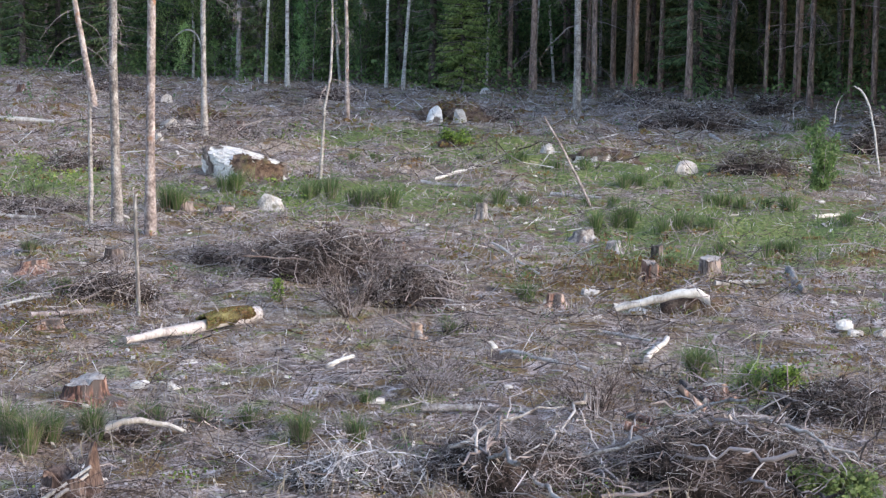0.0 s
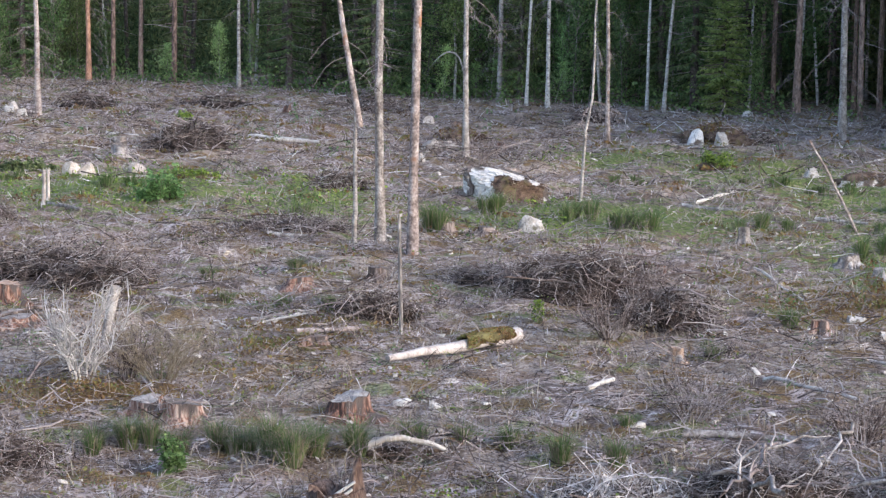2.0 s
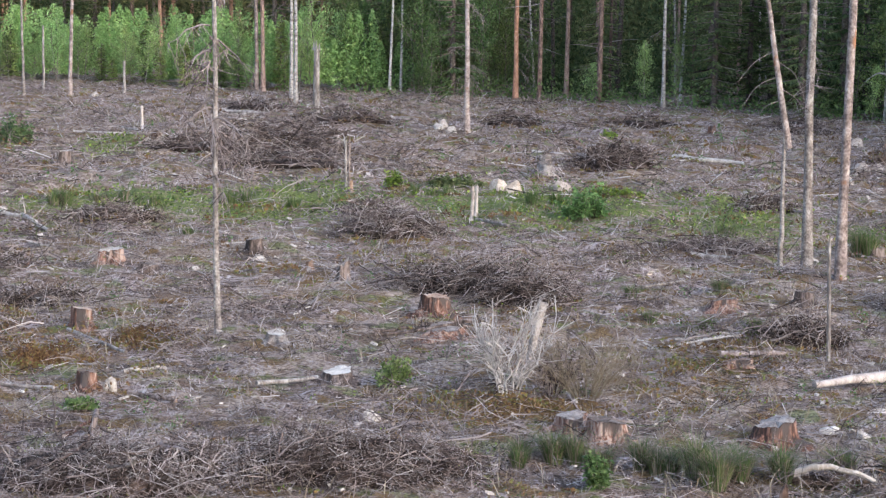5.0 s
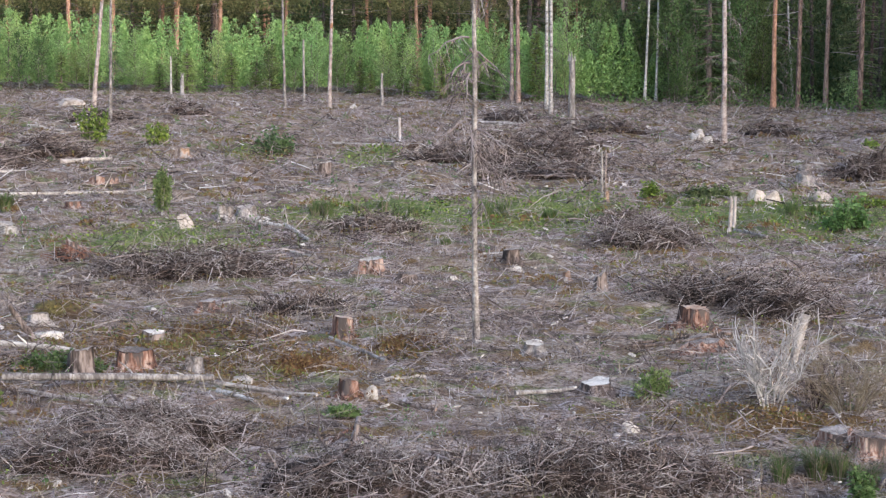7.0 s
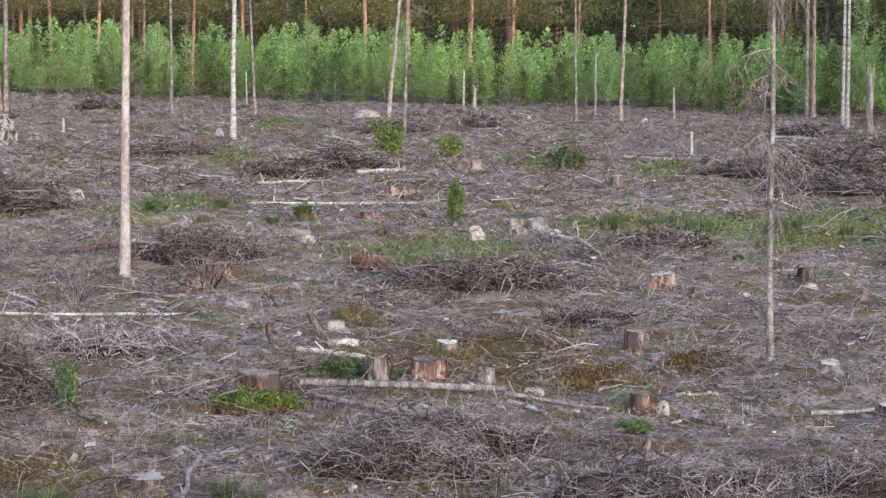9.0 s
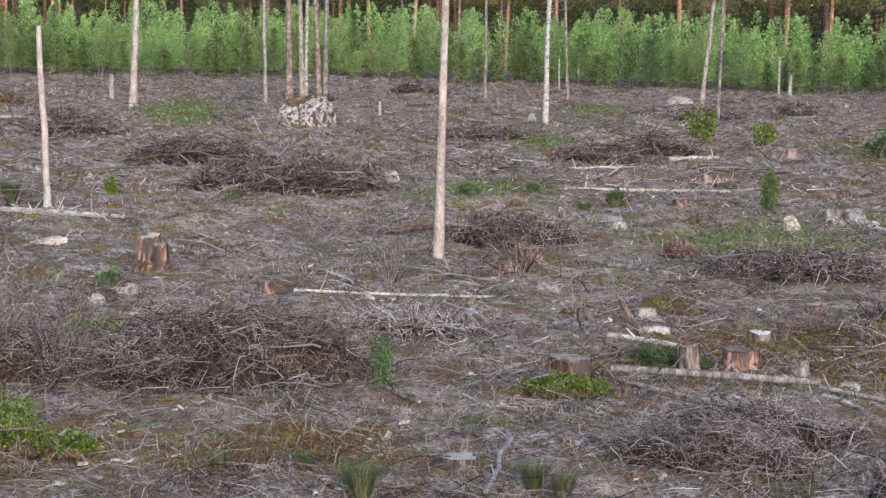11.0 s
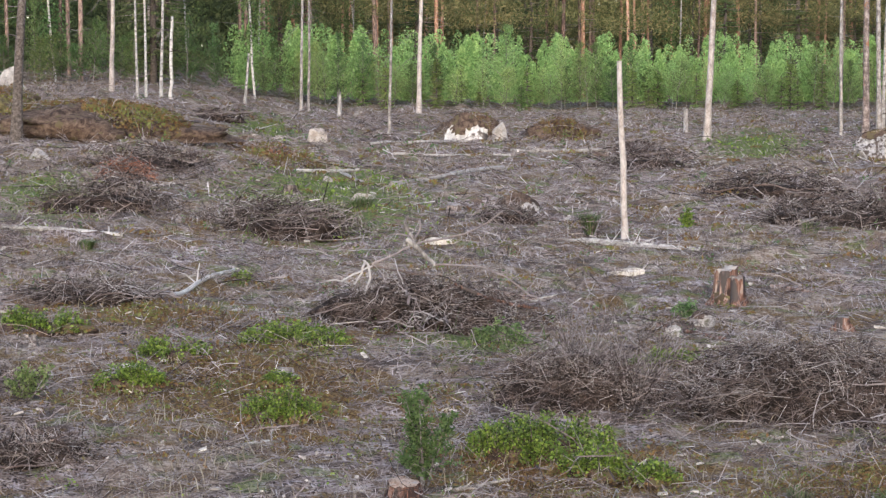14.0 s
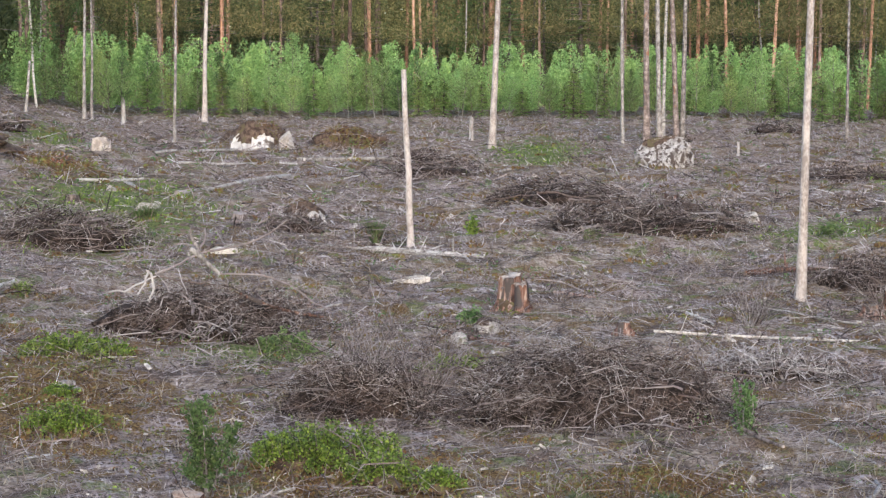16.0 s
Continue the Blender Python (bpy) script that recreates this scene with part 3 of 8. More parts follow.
# ---- kinds of things ----
def stump(x, y, d, h, side="dark", top="cut", roots=3, moss=0, rough=0.05):
    """A sawn tree stump with a fluted, flaring foot."""
    g = np.random.default_rng(int(abs(x * 131 + y * 977) * 10))
    words = {"dark": "dark-barked", "red": "reddish-barked", "grey": "grey weathered", "pale": "pale peeled"}[side]
    ob = thing("tree_stump", x, y, f"{words} sawn tree stump" + (" with moss at its foot" if moss else " standing in the slash"), "tree stump", "stumps of the felled forest")
    m = {"dark": DARKWOOD, "red": REDWOOD, "grey": BARK_GREY, "pale": CUT_WARM}[side]
    n, r = 28, d / 2
    a = np.arange(n) * 2 * np.pi / n
    flute = 0.1 * np.sin(3 * a + g.uniform(0, 6)) + 0.08 * np.sin(5 * a + g.uniform(0, 6)) + g.normal(size=n) * 0.06
    step = np.where(np.cos(a - g.uniform(0, 6.28)) > g.uniform(0.0, 0.6), g.uniform(0.05, 0.2), 0.0) * (0.4 + 1.5 * rough) - np.where(g.uniform(0, 1, n) < 0.14, g.uniform(0.05, 0.16, n), 0.0)
    zs = np.array([-0.06, 0.0, 0.12, 0.3, 0.6, 0.85, 1.0])
    wide = np.array([1.6, 1.42, 1.2, 1.06, 1.0, 0.97, 0.95])
    tilt, ta = g.uniform(0, rough * 2), g.uniform(0, 6.28)
    V = []
    for z, w in zip(zs, wide):
        rr = r * w * (1 + flute * (1 + 2.5 * (w - 0.98)))
        zz = z * h + (z ** 3) * d * tilt * np.cos(a - ta) if z > 0 else np.full(n, z)
        V.append(np.stack([rr * np.cos(a), rr * np.sin(a), zz + ((0.5 * np.sin(3 * a + ta) + 0.4 * np.sin(7 * a + 2 * ta) + 0.3 * g.normal(size=n)) * rough * 0.6 * h + step * h if z == 1 else 0)], 1))
    F = [(i * n + j, i * n + (j + 1) % n, (i + 1) * n + (j + 1) % n, (i + 1) * n + j) for i in range(len(zs) - 1) for j in range(n)]
    part("bark", mesh_of("stump_bark", [(np.array(V), np.array(F), 0)], m, True), ob)
    ring = V[-1]
    c = ring.mean(0) + [0, 0, 0.003]
    face = np.vstack([ring * [0.97, 0.97, 1] + [0, 0, 0.003], (ring - c) * 0.5 + c + [0, 0, 0.006], [c + [0, 0, 0.004]]])
    q = [(j, (j + 1) % n, n + (j + 1) % n, n + j) for j in range(n)]
    t = [(n + j, n + (j + 1) % n, 2 * n) for j in range(n)]
    part("cut_face", mesh_of("cut_face", [(face, np.array(q), 0), (face, np.array(t), 0)], {"cut": CUT, "warm": CUT_WARM, "white": WHITEWOOD}[top]), ob, "sawn wood face")
    for _ in range(roots):
        b = g.uniform(0, 6.28)
        p0 = np.array([math.cos(b) * r * 0.7, math.sin(b) * r * 0.7, h * 0.35])
        p1 = np.array([math.cos(b) * r * 2.1, math.sin(b) * r * 2.1, -0.05])
        P = wander(p0, p1, 5, 0.12, g)
        P[1:4, 2] -= h * 0.1
        part("root", mesh_of("stump_root", tubes(P[None], np.linspace(0.34, 0.12, 5)[None] * r, 7), m, True), ob)
    if moss:
        part("moss_cushion", mesh_of("moss_cushion", lump(r * 1.7, r * 1.5, h * 0.35, g, 0.3), MOSS, True), ob, "olive moss cushion")


def log(x1, y1, x2, y2, d, mat="silver", stubs=2, lift=0.0, wob=0.05, taper=0.75):
    """A felled or broken stem that lies on the ground."""
    g = np.random.default_rng(int(abs(x1 * 131 + y2 * 977) * 10))
    m = {"silver": SILVER, "white": WHITEWOOD, "birch": BARK_BIRCH, "dark": DARKWOOD, "red": REDWOOD, "grey": BARK_GREY, "pale": BARK_PALE, "bleached": POLEWOOD}[mat]
    words = {"bleached": "bleached barkless", "silver": "weathered silver-grey", "white": "bleached, peeled", "birch": "white-barked birch", "dark": "dark, wet-looking", "red": "reddish-brown peeled", "grey": "grey-barked", "pale": "pale flaking"}[mat]
    L = math.hypot(x2 - x1, y2 - y1)
    kind = "log" if d > 0.055 else "fallen_branch"
    ob = thing(kind, x1, y1, f"{words} {'log' if kind == 'log' else 'branch'} lying on the forest floor among twigs", "log" if kind == "log" else "branch", "felled stems on the ground")
    z0, z1 = 0.38 * d + lift, gz(x2, y2) - gz(x1, y1) + 0.3 * d + lift
    n = 9
    P = wander((0, 0, z0), (x2 - x1, y2 - y1, z1), n, wob, g)
    P[:, 2] = np.maximum(P[:, 2], np.linspace(z0, z1, n) - 0.02)
    R = np.linspace(1, taper, n) * d / 2 * (1 + g.normal(size=n) * 0.05)
    part("stem", mesh_of("log_stem", tubes(P[None], R[None], 10), m, True), ob)
    for e, s in ((0, 1), (n - 1, n - 2)):
        ax = P[e] - P[s]
        part("cut_end", mesh_of("log_end", disc(P[e], ax, R[e], 10), CUT_WARM if mat in ("red", "pale", "dark") else CUT), ob, "sawn log end")
    for _ in range(stubs):
        i = g.integers(1, n - 1)
        q = g.normal(size=3)
        q[2] = abs(q[2]) + 0.3
        q /= np.linalg.norm(q)
        P2 = wander(P[i], P[i] + q * g.uniform(0.12, 0.4) * min(1, 0.3 + L / 4), 4, 0.15, g)
        part("branch_stub", mesh_of("branch_stub", tubes(P2[None], np.linspace(0.2, 0.08, 4)[None] * d, 5), m), ob)
    return ob


def pole(x, y, h, d, lx=0.0, ly=0.0, mat="grey", branches=0, kink=0.0, broken=False, low=1.2, crown=False):
    """A standing dead stem; lx, ly: how far its top leans."""
    g = np.random.default_rng(int(abs(x * 131 + y * 977) * 10))
    m = {"grey": BARK_GREY, "pale": BARK_PALE, "birch": BARK_BIRCH, "silver": SILVER, "white": POLEWOOD, "pine": BARK_PINE, "spruce": BARK_SPRUCE, "orange": BARK_ORANGE}[mat]
    words = {"grey": "grey-barked", "pale": "pinkish pale-barked", "birch": "white birch", "silver": "bare silver-grey", "white": "bleached white", "pine": "brown pine", "spruce": "dark spruce", "orange": "orange pine"}[mat]
    short = h < 3.0
    name = "snag" if short else "dead_tree"
    ob = thing(name, x, y, f"{words} {'broken-off standing snag' if short else 'tall dead tree stem still standing'} on the clear-cut", "dead tree", "stems still standing")
    n = 10
    P = wander((0, 0, -0.1), (lx, ly, h), n, 0.012 + kink, g)
    P[0], P[1] = (0, 0, -0.1), (lx * 0.1, ly * 0.1, h * 0.1)
    R = np.linspace(1, 0.72 if short else 0.35, n) * d / 2
    R[0] *= 1.35
    part("trunk", mesh_of("dead_trunk", tubes(P[None], R[None], 10), m, True), ob)
    if broken:
        t = P[-1]
        for _ in range(5):
            C = np.array([t, t + [g.normal() * d * 0.25, g.normal() * d * 0.25, d * g.uniform(0.4, 1.4)]]) + [g.normal() * d * 0.22, g.normal() * d * 0.22, -0.02]
            part("splinter", mesh_of("splinter", tubes(C[None], np.array([[0.18 * d, 0.02 * d]]), 4), m), ob)
    else:
        part("broken_top", mesh_of("stem_top", disc(P[-1], (0, 0, 1), R[-1] * 0.98, 10), CUT), ob)
    for _ in range(int(branches * 1.6)):
        z = g.uniform(low, min(h * 0.95, 5.5))
        i = z / h
        b = g.uniform(0, 6.28)
        L = g.uniform(0.35, 1.15) * (1.1 - 0.6 * i) * (0.5 if d < 0.08 else 1)
        p0 = np.array([lx * i, ly * i, z])
        p1 = p0 + [math.cos(b) * L, math.sin(b) * L, -L * g.uniform(0.2, 0.9)]
        Q = wander(p0, p1, 6, 0.1, g)
        Q[1:4, 2] += L * 0.1
        arm = part("branch", mesh_of("dead_branch", tubes(Q[None], np.linspace(0.011, 0.003, 6)[None], 4), TWIG), ob, "bare drooping branch")
        k = g.integers(1, 6, 16)
        q1 = Q[k] + np.stack([g.normal(size=16) * 0.13, g.normal(size=16) * 0.13, -g.uniform(0.05, 0.3, 16)], 1)
        part("twig_fringe", mesh_of("dead_twigs", tubes(np.stack([Q[k], (Q[k] + q1) / 2 + g.normal(size=(16, 3)) * 0.02, q1], 1), np.tile([0.004, 0.003, 0.0015], (16, 1)), 3), TWIG), arm, "", "stuff")
    return ob


def boulder(x, y, w, h, mat="stone", moss=0.0, depth=0.8, skins=None, shape=None, cuts=12):
    """A stone sunk into the ground, moss on its back where it has any."""
    g = np.random.default_rng(int(abs(x * 131 + y * 977) * 10))
    m = {"stone": STONE, "warm": STONE_WARM, "speckled": SPECKLED, "lichen": LICHEN, "white": WHITEWOOD}[mat]
    words = {"stone": "pale grey granite", "warm": "warm beige granite", "speckled": "black-and-white lichen-speckled", "lichen": "white lichen-covered", "white": "small bleached white"}[mat]
    name = "boulder" if w > 0.45 else "stone"
    ob = thing(name, x, y, f"{words} {name} half sunk in the ground" + (", moss-capped" if moss else ""), name, "stones on the clear-cut")
    turn = math.degrees(math.atan2(-x, y))
    ob.rotation_euler = (0, 0, radians(turn))
    big = w > 0.45
    V, F, _ = rock(w, w * depth, h, g, (40 if shape else 15) if big else 6, (90 if shape else 36) if big else 12, cuts if big else 8)[0]
    if shape:
        V = shape(V, w, h)
    part("rock", mesh_of("rock", [(V, F, 0)], m, False), ob)
    for pick, mm, pn, lab in skins or ([(lambda c: (c[:, 2] > h * (1.0 - 0.7 * moss) + 0.15 * h * np.sin(c[:, 0] * 9 / w)), MOSS_BROWN, "moss_cap", "dry brown moss")] if moss else []):
        me = face_patch(V, F, pick, 0.015, g, mm, pn)
        if me:
            part(pn, me, ob, lab)
    return ob


def flake(x, y, w, h, tilt=0.3):
    """A pale slab of wood or bark, torn all round."""
    g = np.random.default_rng(int(abs(x * 131 + y * 977) * 10))
    n = 14
    a = np.arange(n) * 6.283 / n
    r = 1 + g.normal(size=n) * 0.16 + 0.2 * np.sin(2 * a + g.uniform(0, 6))
    X, Y = np.cos(a) * r * w / 2, np.sin(a) * r * w * g.uniform(0.22, 0.42)
    Z = h * (0.35 + 0.25 * np.sin(a + g.uniform(0, 6)) + 0.1 * g.normal(size=n))
    rim = np.stack([X, Y, Z], 1)
    low = rim * [1, 1, 0] + [0, 0, -0.02]
    top = np.array([[0, 0, h * 0.75]])
    inner = rim * [0.55, 0.55, 1] + [0, 0, h * 0.25]
    q = [(i, (i + 1) % n, n + (i + 1) % n, n + i) for i in range(n)] + [(n + i, n + (i + 1) % n, 2 * n + (i + 1) % n, 2 * n + i) for i in range(n)]
    t = [(2 * n + i, 2 * n + (i + 1) % n, 3 * n) for i in range(n)]
    V = np.vstack([low, rim, inner, top])
    ob = solo("wood_flake", mesh_of("wood_flake", [(V, np.array(q), 0), (V, np.array(t), 0)], WHITEWOOD), x, y, "bleached torn slab of wood lying on the litter", "wood flake", "wood flakes")
    ob.rotation_euler = (0, 0, math.atan2(-x, y) + g.normal() * 0.25)


def brush_pile(x, y, w, depth, h, n=500, mat="brown", thick=0.010, lengths=(0.4, 1.3), label="", crooked=0):
    """A heap of lopped branches over a near-black lump for its inner shade."""
    g = np.random.default_rng(int(abs(x * 131 + y * 977) * 10))
    words = {"brown": "brown", "grey": "grey", "silver": "silvery", "rust": "rust-red"}[mat]
    far = math.hypot(x, y) > 26
    ob = thing("brush_pile", x, y, label or f"tangled heap of {words} lopped branches and twigs", "brush pile", "slash heaps")
    ob.rotation_euler = (0, 0, math.atan2(-x, y))
    part("litter_core", mesh_of("pile_core", lump(w * 0.38, depth * 0.38, h * (0.3 if far else 0.62 if crooked else 0.42 if n < 900 else 0.58), g, 0.3, 9, 30), CORE, True), ob, "near-black lump painted as shade between the branches")
    m = {"brown": TWIG_BROWN, "grey": TWIG, "silver": TWIG_SILVER, "rust": TWIG_RUST}[mat]

    def over(k, lo, hi):
        a, q = g.uniform(0, 6.28, k), np.sqrt(g.uniform(0, 1, k)) * g.uniform(0.8, 1.2, k)
        lobes = 0.8 + 0.3 * np.sin(3 * a + x) * q
        z = np.clip(1 - q ** 2, 0, 1) ** 0.8 * h * lobes * g.uniform(lo, hi, k) + 0.015
        return np.stack([np.cos(a) * q * w / 2, np.sin(a) * q * depth / 2, z], 1), a, q

    s = max(30, int(n / (3.8 if far else 3.6)))
    C, a, q = over(s, 0.55, 1.0)
    size = (lengths[0] + (lengths[1] - lengths[0]) * g.uniform(0, 1, s) ** 1.8) * 0.8
    yaw = g.uniform(0, 6.28, s)
    tilt = g.normal(size=s) * 0.32 - 0.3 * np.cos(yaw - a) * q
    C[:, 2] = np.maximum(C[:, 2], np.abs(np.sin(tilt)) * size * 0.35)
    part("twig_tangle", mesh_of("pile_sprays", place_sprays(C, yaw, tilt, size, thick * g.uniform(0.3, 0.8, s), g), m), ob, "", "stuff")
    # inner twigs take a darkened brown, which paints in the heap's own shade
    k = int(n * 1.6) if n < 900 else int(n * 1.3)
    C, a, q = over(k, 0.5, 1.0)
    D = g.normal(size=(k, 3)) * [1, 1, 0.45]
    D /= np.linalg.norm(D, axis=1, keepdims=True)
    L = g.uniform(0.12, 0.55, k) * lengths[1] / 1.2
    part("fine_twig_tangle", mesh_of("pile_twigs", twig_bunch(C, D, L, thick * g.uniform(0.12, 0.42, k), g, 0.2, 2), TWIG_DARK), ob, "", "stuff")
    k = int(n * 0.4)
    C, a, q = over(k, 0.85, 1.08)
    D = np.stack([np.cos(a), np.sin(a), 0 * a], 1) * g.uniform(-1, 1, (k, 1)) + g.normal(size=(k, 3)) * [0.8, 0.8, 0.5]
    D /= np.linalg.norm(D, axis=1, keepdims=True)
    part("tip_tangle", mesh_of("pile_tips", twig_bunch(C, D, g.uniform(0.08, 0.32, k) * lengths[1], thick * g.uniform(0.12, 0.36, k), g, 0.25, 3), TWIG_SILVER), ob, "lichen-grey twig tips", "stuff")
    for i in range(5 if n < 500 else 9 if n < 900 else 20):
        C, a, q = over(1, 0.85, 1.05)
        b, L = g.uniform(0, 6.28), g.uniform(0.4, 1.2) * lengths[1]
        v = np.array([math.cos(b) * L / 2, math.sin(b) * L / 2 * 0.8, g.normal() * 0.06])
        P = wander(C[0] - v, C[0] + v, 8, 0.16, g)
        P[:, 2] = np.maximum(P[:, 2], 0.02)
        part("branch", mesh_of("pile_branch", tubes(P[None], np.linspace(1, 0.3, 8)[None] * thick * g.uniform(0.6, 1.8), 5), (TWIG, TWIG_BROWN, TWIG_BROWN)[g.integers(3)], True), ob)
    for _ in range(crooked):
        C, a, q = over(1, 0.95, 1.2)
        b, L = g.uniform(0, 6.28), g.uniform(0.4, 0.95)
        v = np.array([math.cos(b) * L / 2, math.sin(b) * L / 2, g.normal() * 0.08])
        P = wander(C[0] - v, C[0] + v, 11, 0.38, g)
        P[:, 2] = np.maximum(P[:, 2], 0.03)
        r = g.uniform(0.007, 0.017)
        arm = part("crooked_branch", mesh_of("crooked_branch", tubes(P[None], np.linspace(1, 0.4, 11)[None] * r * g.uniform(0.85, 1.15, 11), 6), (TWIG, BARK_GREY, TWIG, DARKWOOD)[g.integers(4)], True), ob, "thick crooked grey branch")
        ch = []
        for i in (3, 5, 7, 9):
            e = P[i] + (P[-1] - P[0]) * 0.12 + g.normal(size=3) * 0.13
            ch += tubes(wander(P[i], e, 6, 0.5, g)[None], np.linspace(0.55, 0.2, 6)[None] * r, 4)
        part("fork", mesh_of("crooked_forks", ch, TWIG, True), arm, "", "stuff")
    return ob


def grass_tuft(x, y, w, h, n=160, dry=0.15):
    """A few tussocks side by side; the blades rise from each and arch outwards."""
    g = np.random.default_rng(int(abs(x * 131 + y * 977) * 10))
    far = math.hypot(x, y)
    n, m, w = int(n * 3.4), max(1, int(w / (0.11 + 0.004 * far))), w * 1.2
    i = g.integers(m, size=n)
    ca, cq = g.uniform(0, 6.28, m), np.sqrt(g.uniform(0, 1, m)) * w * 0.42 * (m > 1)
    a, q = g.uniform(0, 6.28, n), np.sqrt(g.uniform(0, 1, n)) * (0.03 + 0.0015 * far)
    X, Y = np.cos(ca)[i] * cq[i] + np.cos(a) * q, np.sin(ca)[i] * cq[i] * 0.7 + np.sin(a) * q
    H = h * 1.3 * g.uniform(0.55, 1.1, m)[i] * g.uniform(0.5, 1.1, n)
    out = np.stack([np.cos(a), np.sin(a), 0 * a], 1) * (H * g.uniform(0.15, 1.1, n))[:, None]
    up = np.array([0, 0, 1.0])
    base = np.stack([X, Y, 0 * X - 0.02], 1)
    side = np.stack([-np.sin(a), np.cos(a), 0 * a], 1) * max(0.004, 0.00028 * far) / 2
    mid, tip = base + out * 0.3 + up * (H * 0.65)[:, None], base + out + up * (H * g.uniform(0.7, 1.0, n))[:, None]
    V = np.stack([base - side, base + side, mid + side * 0.8, mid - side * 0.8, tip + side * 0.1, tip - side * 0.1], 1)
    k = int(n * (1 - dry))
    ob = thing("grass_tuft", x, y, "tuft of green grass with some dry blades", "grass", "grass tufts")
    for name, lo, hi, m2, lab in (("green_foliage", 0, k, GRASS, ""), ("dry_foliage", k, n, DRYGRASS, "dry straw-coloured grass")):
        f = np.arange(hi - lo)[:, None] * 6
        part(name, mesh_of("tuft_blades", [(V[lo:hi].reshape(-1, 3), np.concatenate([f + np.array([[0, 1, 2, 3]]), f + np.array([[3, 2, 4, 5]])]), 0)], m2), ob, lab, "stuff")


def shrub(x, y, w, depth, h, n=600, kind="bilberry"):
    """Low leafy shrub on thin stems."""
    g = np.random.default_rng(int(abs(x * 131 + y * 977) * 10))
    name, label, m, size = {"bilberry": ("bilberry_shrub", "bright green low bilberry shrub growing over moss", LEAF_BILBERRY, 0.03),
                            "juniper": ("juniper_shrub", "dark green prickly juniper shrub", NEEDLES, 0.05),
                            "leafy": ("leafy_shrub", "fresh green leafy undergrowth plant", LEAF_BIRCH, 0.032)}[kind]
    ob = thing(name, x, y, label, "shrub", "low green shrubs")
    ob.rotation_euler = (0, 0, math.atan2(-x, y))
    size = max(size * 0.62, 0.0012 * math.hypot(x, y))
    k = max(10, int(n / 7))
    a, q = g.uniform(0, 6.28, k), np.sqrt(g.uniform(0, 1, k)) * g.uniform(0.7, 1.15, k)
    X, Y = np.cos(a) * q * w / 2, np.sin(a) * q * depth / 2
    keep = wavy(X, Y, 0.22 + 0.12 * w, int(abs(x) * 10)) > -0.15
    X, Y, q = X[keep], Y[keep], q[keep]
    k = len(X)
    H = h * (1.1 - 0.55 * q ** 2) * g.uniform(0.45, 1.15, k)
    tip = np.stack([X + g.normal(size=k) * 0.25 * H, Y + g.normal(size=k) * 0.25 * H, H], 1)
    foot = np.stack([X, Y, 0 * X - 0.01], 1)
    per = 38
    t = g.uniform(0.5 if kind == "bilberry" else 0.2, 1.05, (k, per, 1))
    C = foot[:, None] + (tip - foot)[:, None] * t + g.normal(size=(k, per, 3)) * size * [1.0, 1.0, 0.6]
    C[..., 2] = np.maximum(C[..., 2], 0.01)
    if kind == "bilberry" and w > 0.35:
        s = int(n * 0.6)
        low = np.stack([g.normal(size=s) * w * 0.3, g.normal(size=s) * depth * 0.3, np.abs(g.normal(size=s)) * h * 0.16], 1)
        # added dark hump that stands in for shade in the gaps
        part("peat_hump", mesh_of("shrub_hump", lump(w * 0.42, depth * 0.42, h * 0.42, g, 0.35, 7, 22), MOSS_BROWN, True), ob, "dark brown hump painted as shade between the leaves")
        part("moss_cushion", mesh_of("shrub_moss", leaves(low, size * 1.1, g, 0, 0, 1.8), HUMMOCK), ob, "olive-brown moss", "stuff")
    part("foliage", mesh_of("shrub_leaves", leaves(C.reshape(-1, 3), size, g, 0, 0.0, 1.3 if kind == "bilberry" else 1.9, 0.5), m), ob, "", "stuff")
    part("stem_mass", mesh_of("shrub_stems", tubes(np.stack([foot, tip], 1), np.tile([0.004, 0.002], (k, 1)), 3), TWIG_BROWN), ob, "", "stuff")


def sapling_meshes(h, w, n, g, leaf, size):
    """A young broad-leaved plant: a few stems from one foot, side shoots on them, leaves along the shoots."""
    m = 5 + int(w * 6)
    a = g.uniform(0, 6.28, m)
    top = np.stack([np.cos(a) * w * 0.46 * g.uniform(0.1, 1, m), np.sin(a) * w * 0.46 * g.uniform(0.1, 1, m), h * g.uniform(0.55, 1.0, m)], 1)
    top[0] = (0, 0, h)
    foot = top * [0.15, 0.15, 0] - [0, 0, 0.03]
    stems = np.stack([foot, foot * 0.5 + top * 0.5 + g.normal(size=(m, 3)) * 0.03 * h, top], 1)
    k = m * 12
    i, t = np.repeat(np.arange(m), 12), np.tile(np.linspace(0.12, 1.0, 12), m)
    B = foot[i] + (top - foot)[i] * t[:, None]
    b = g.uniform(0, 6.28, k)
    L = w * 0.3 * (1.15 - t) * g.uniform(0.5, 1.2, k)
    T = B + np.stack([np.cos(b) * L, np.sin(b) * L, L * g.uniform(0.2, 0.9, k)], 1)
    per = max(4, n // k)
    q = g.uniform(0.15, 1.1, (k, per, 1))
    C = B[:, None] + (T - B)[:, None] * q + g.normal(size=(k, per, 3)) * size * 0.8
    C[..., 2] = np.maximum(C[..., 2], 0.01)
    return mesh_of("sapling_trunk", tubes(stems, np.tile([1, 0.7, 0.3], (m, 1)) * (0.004 + 0.004 * h), 5), BARK_GREY, True), mesh_of("sapling_twigs", tubes(np.stack([B, T], 1), np.tile([0.003, 0.0015], (k, 1)), 3), TWIG_BROWN), mesh_of("sapling_leaves", leaves(C.reshape(-1, 3), size, g, 0, 0.1, 2.0), leaf)


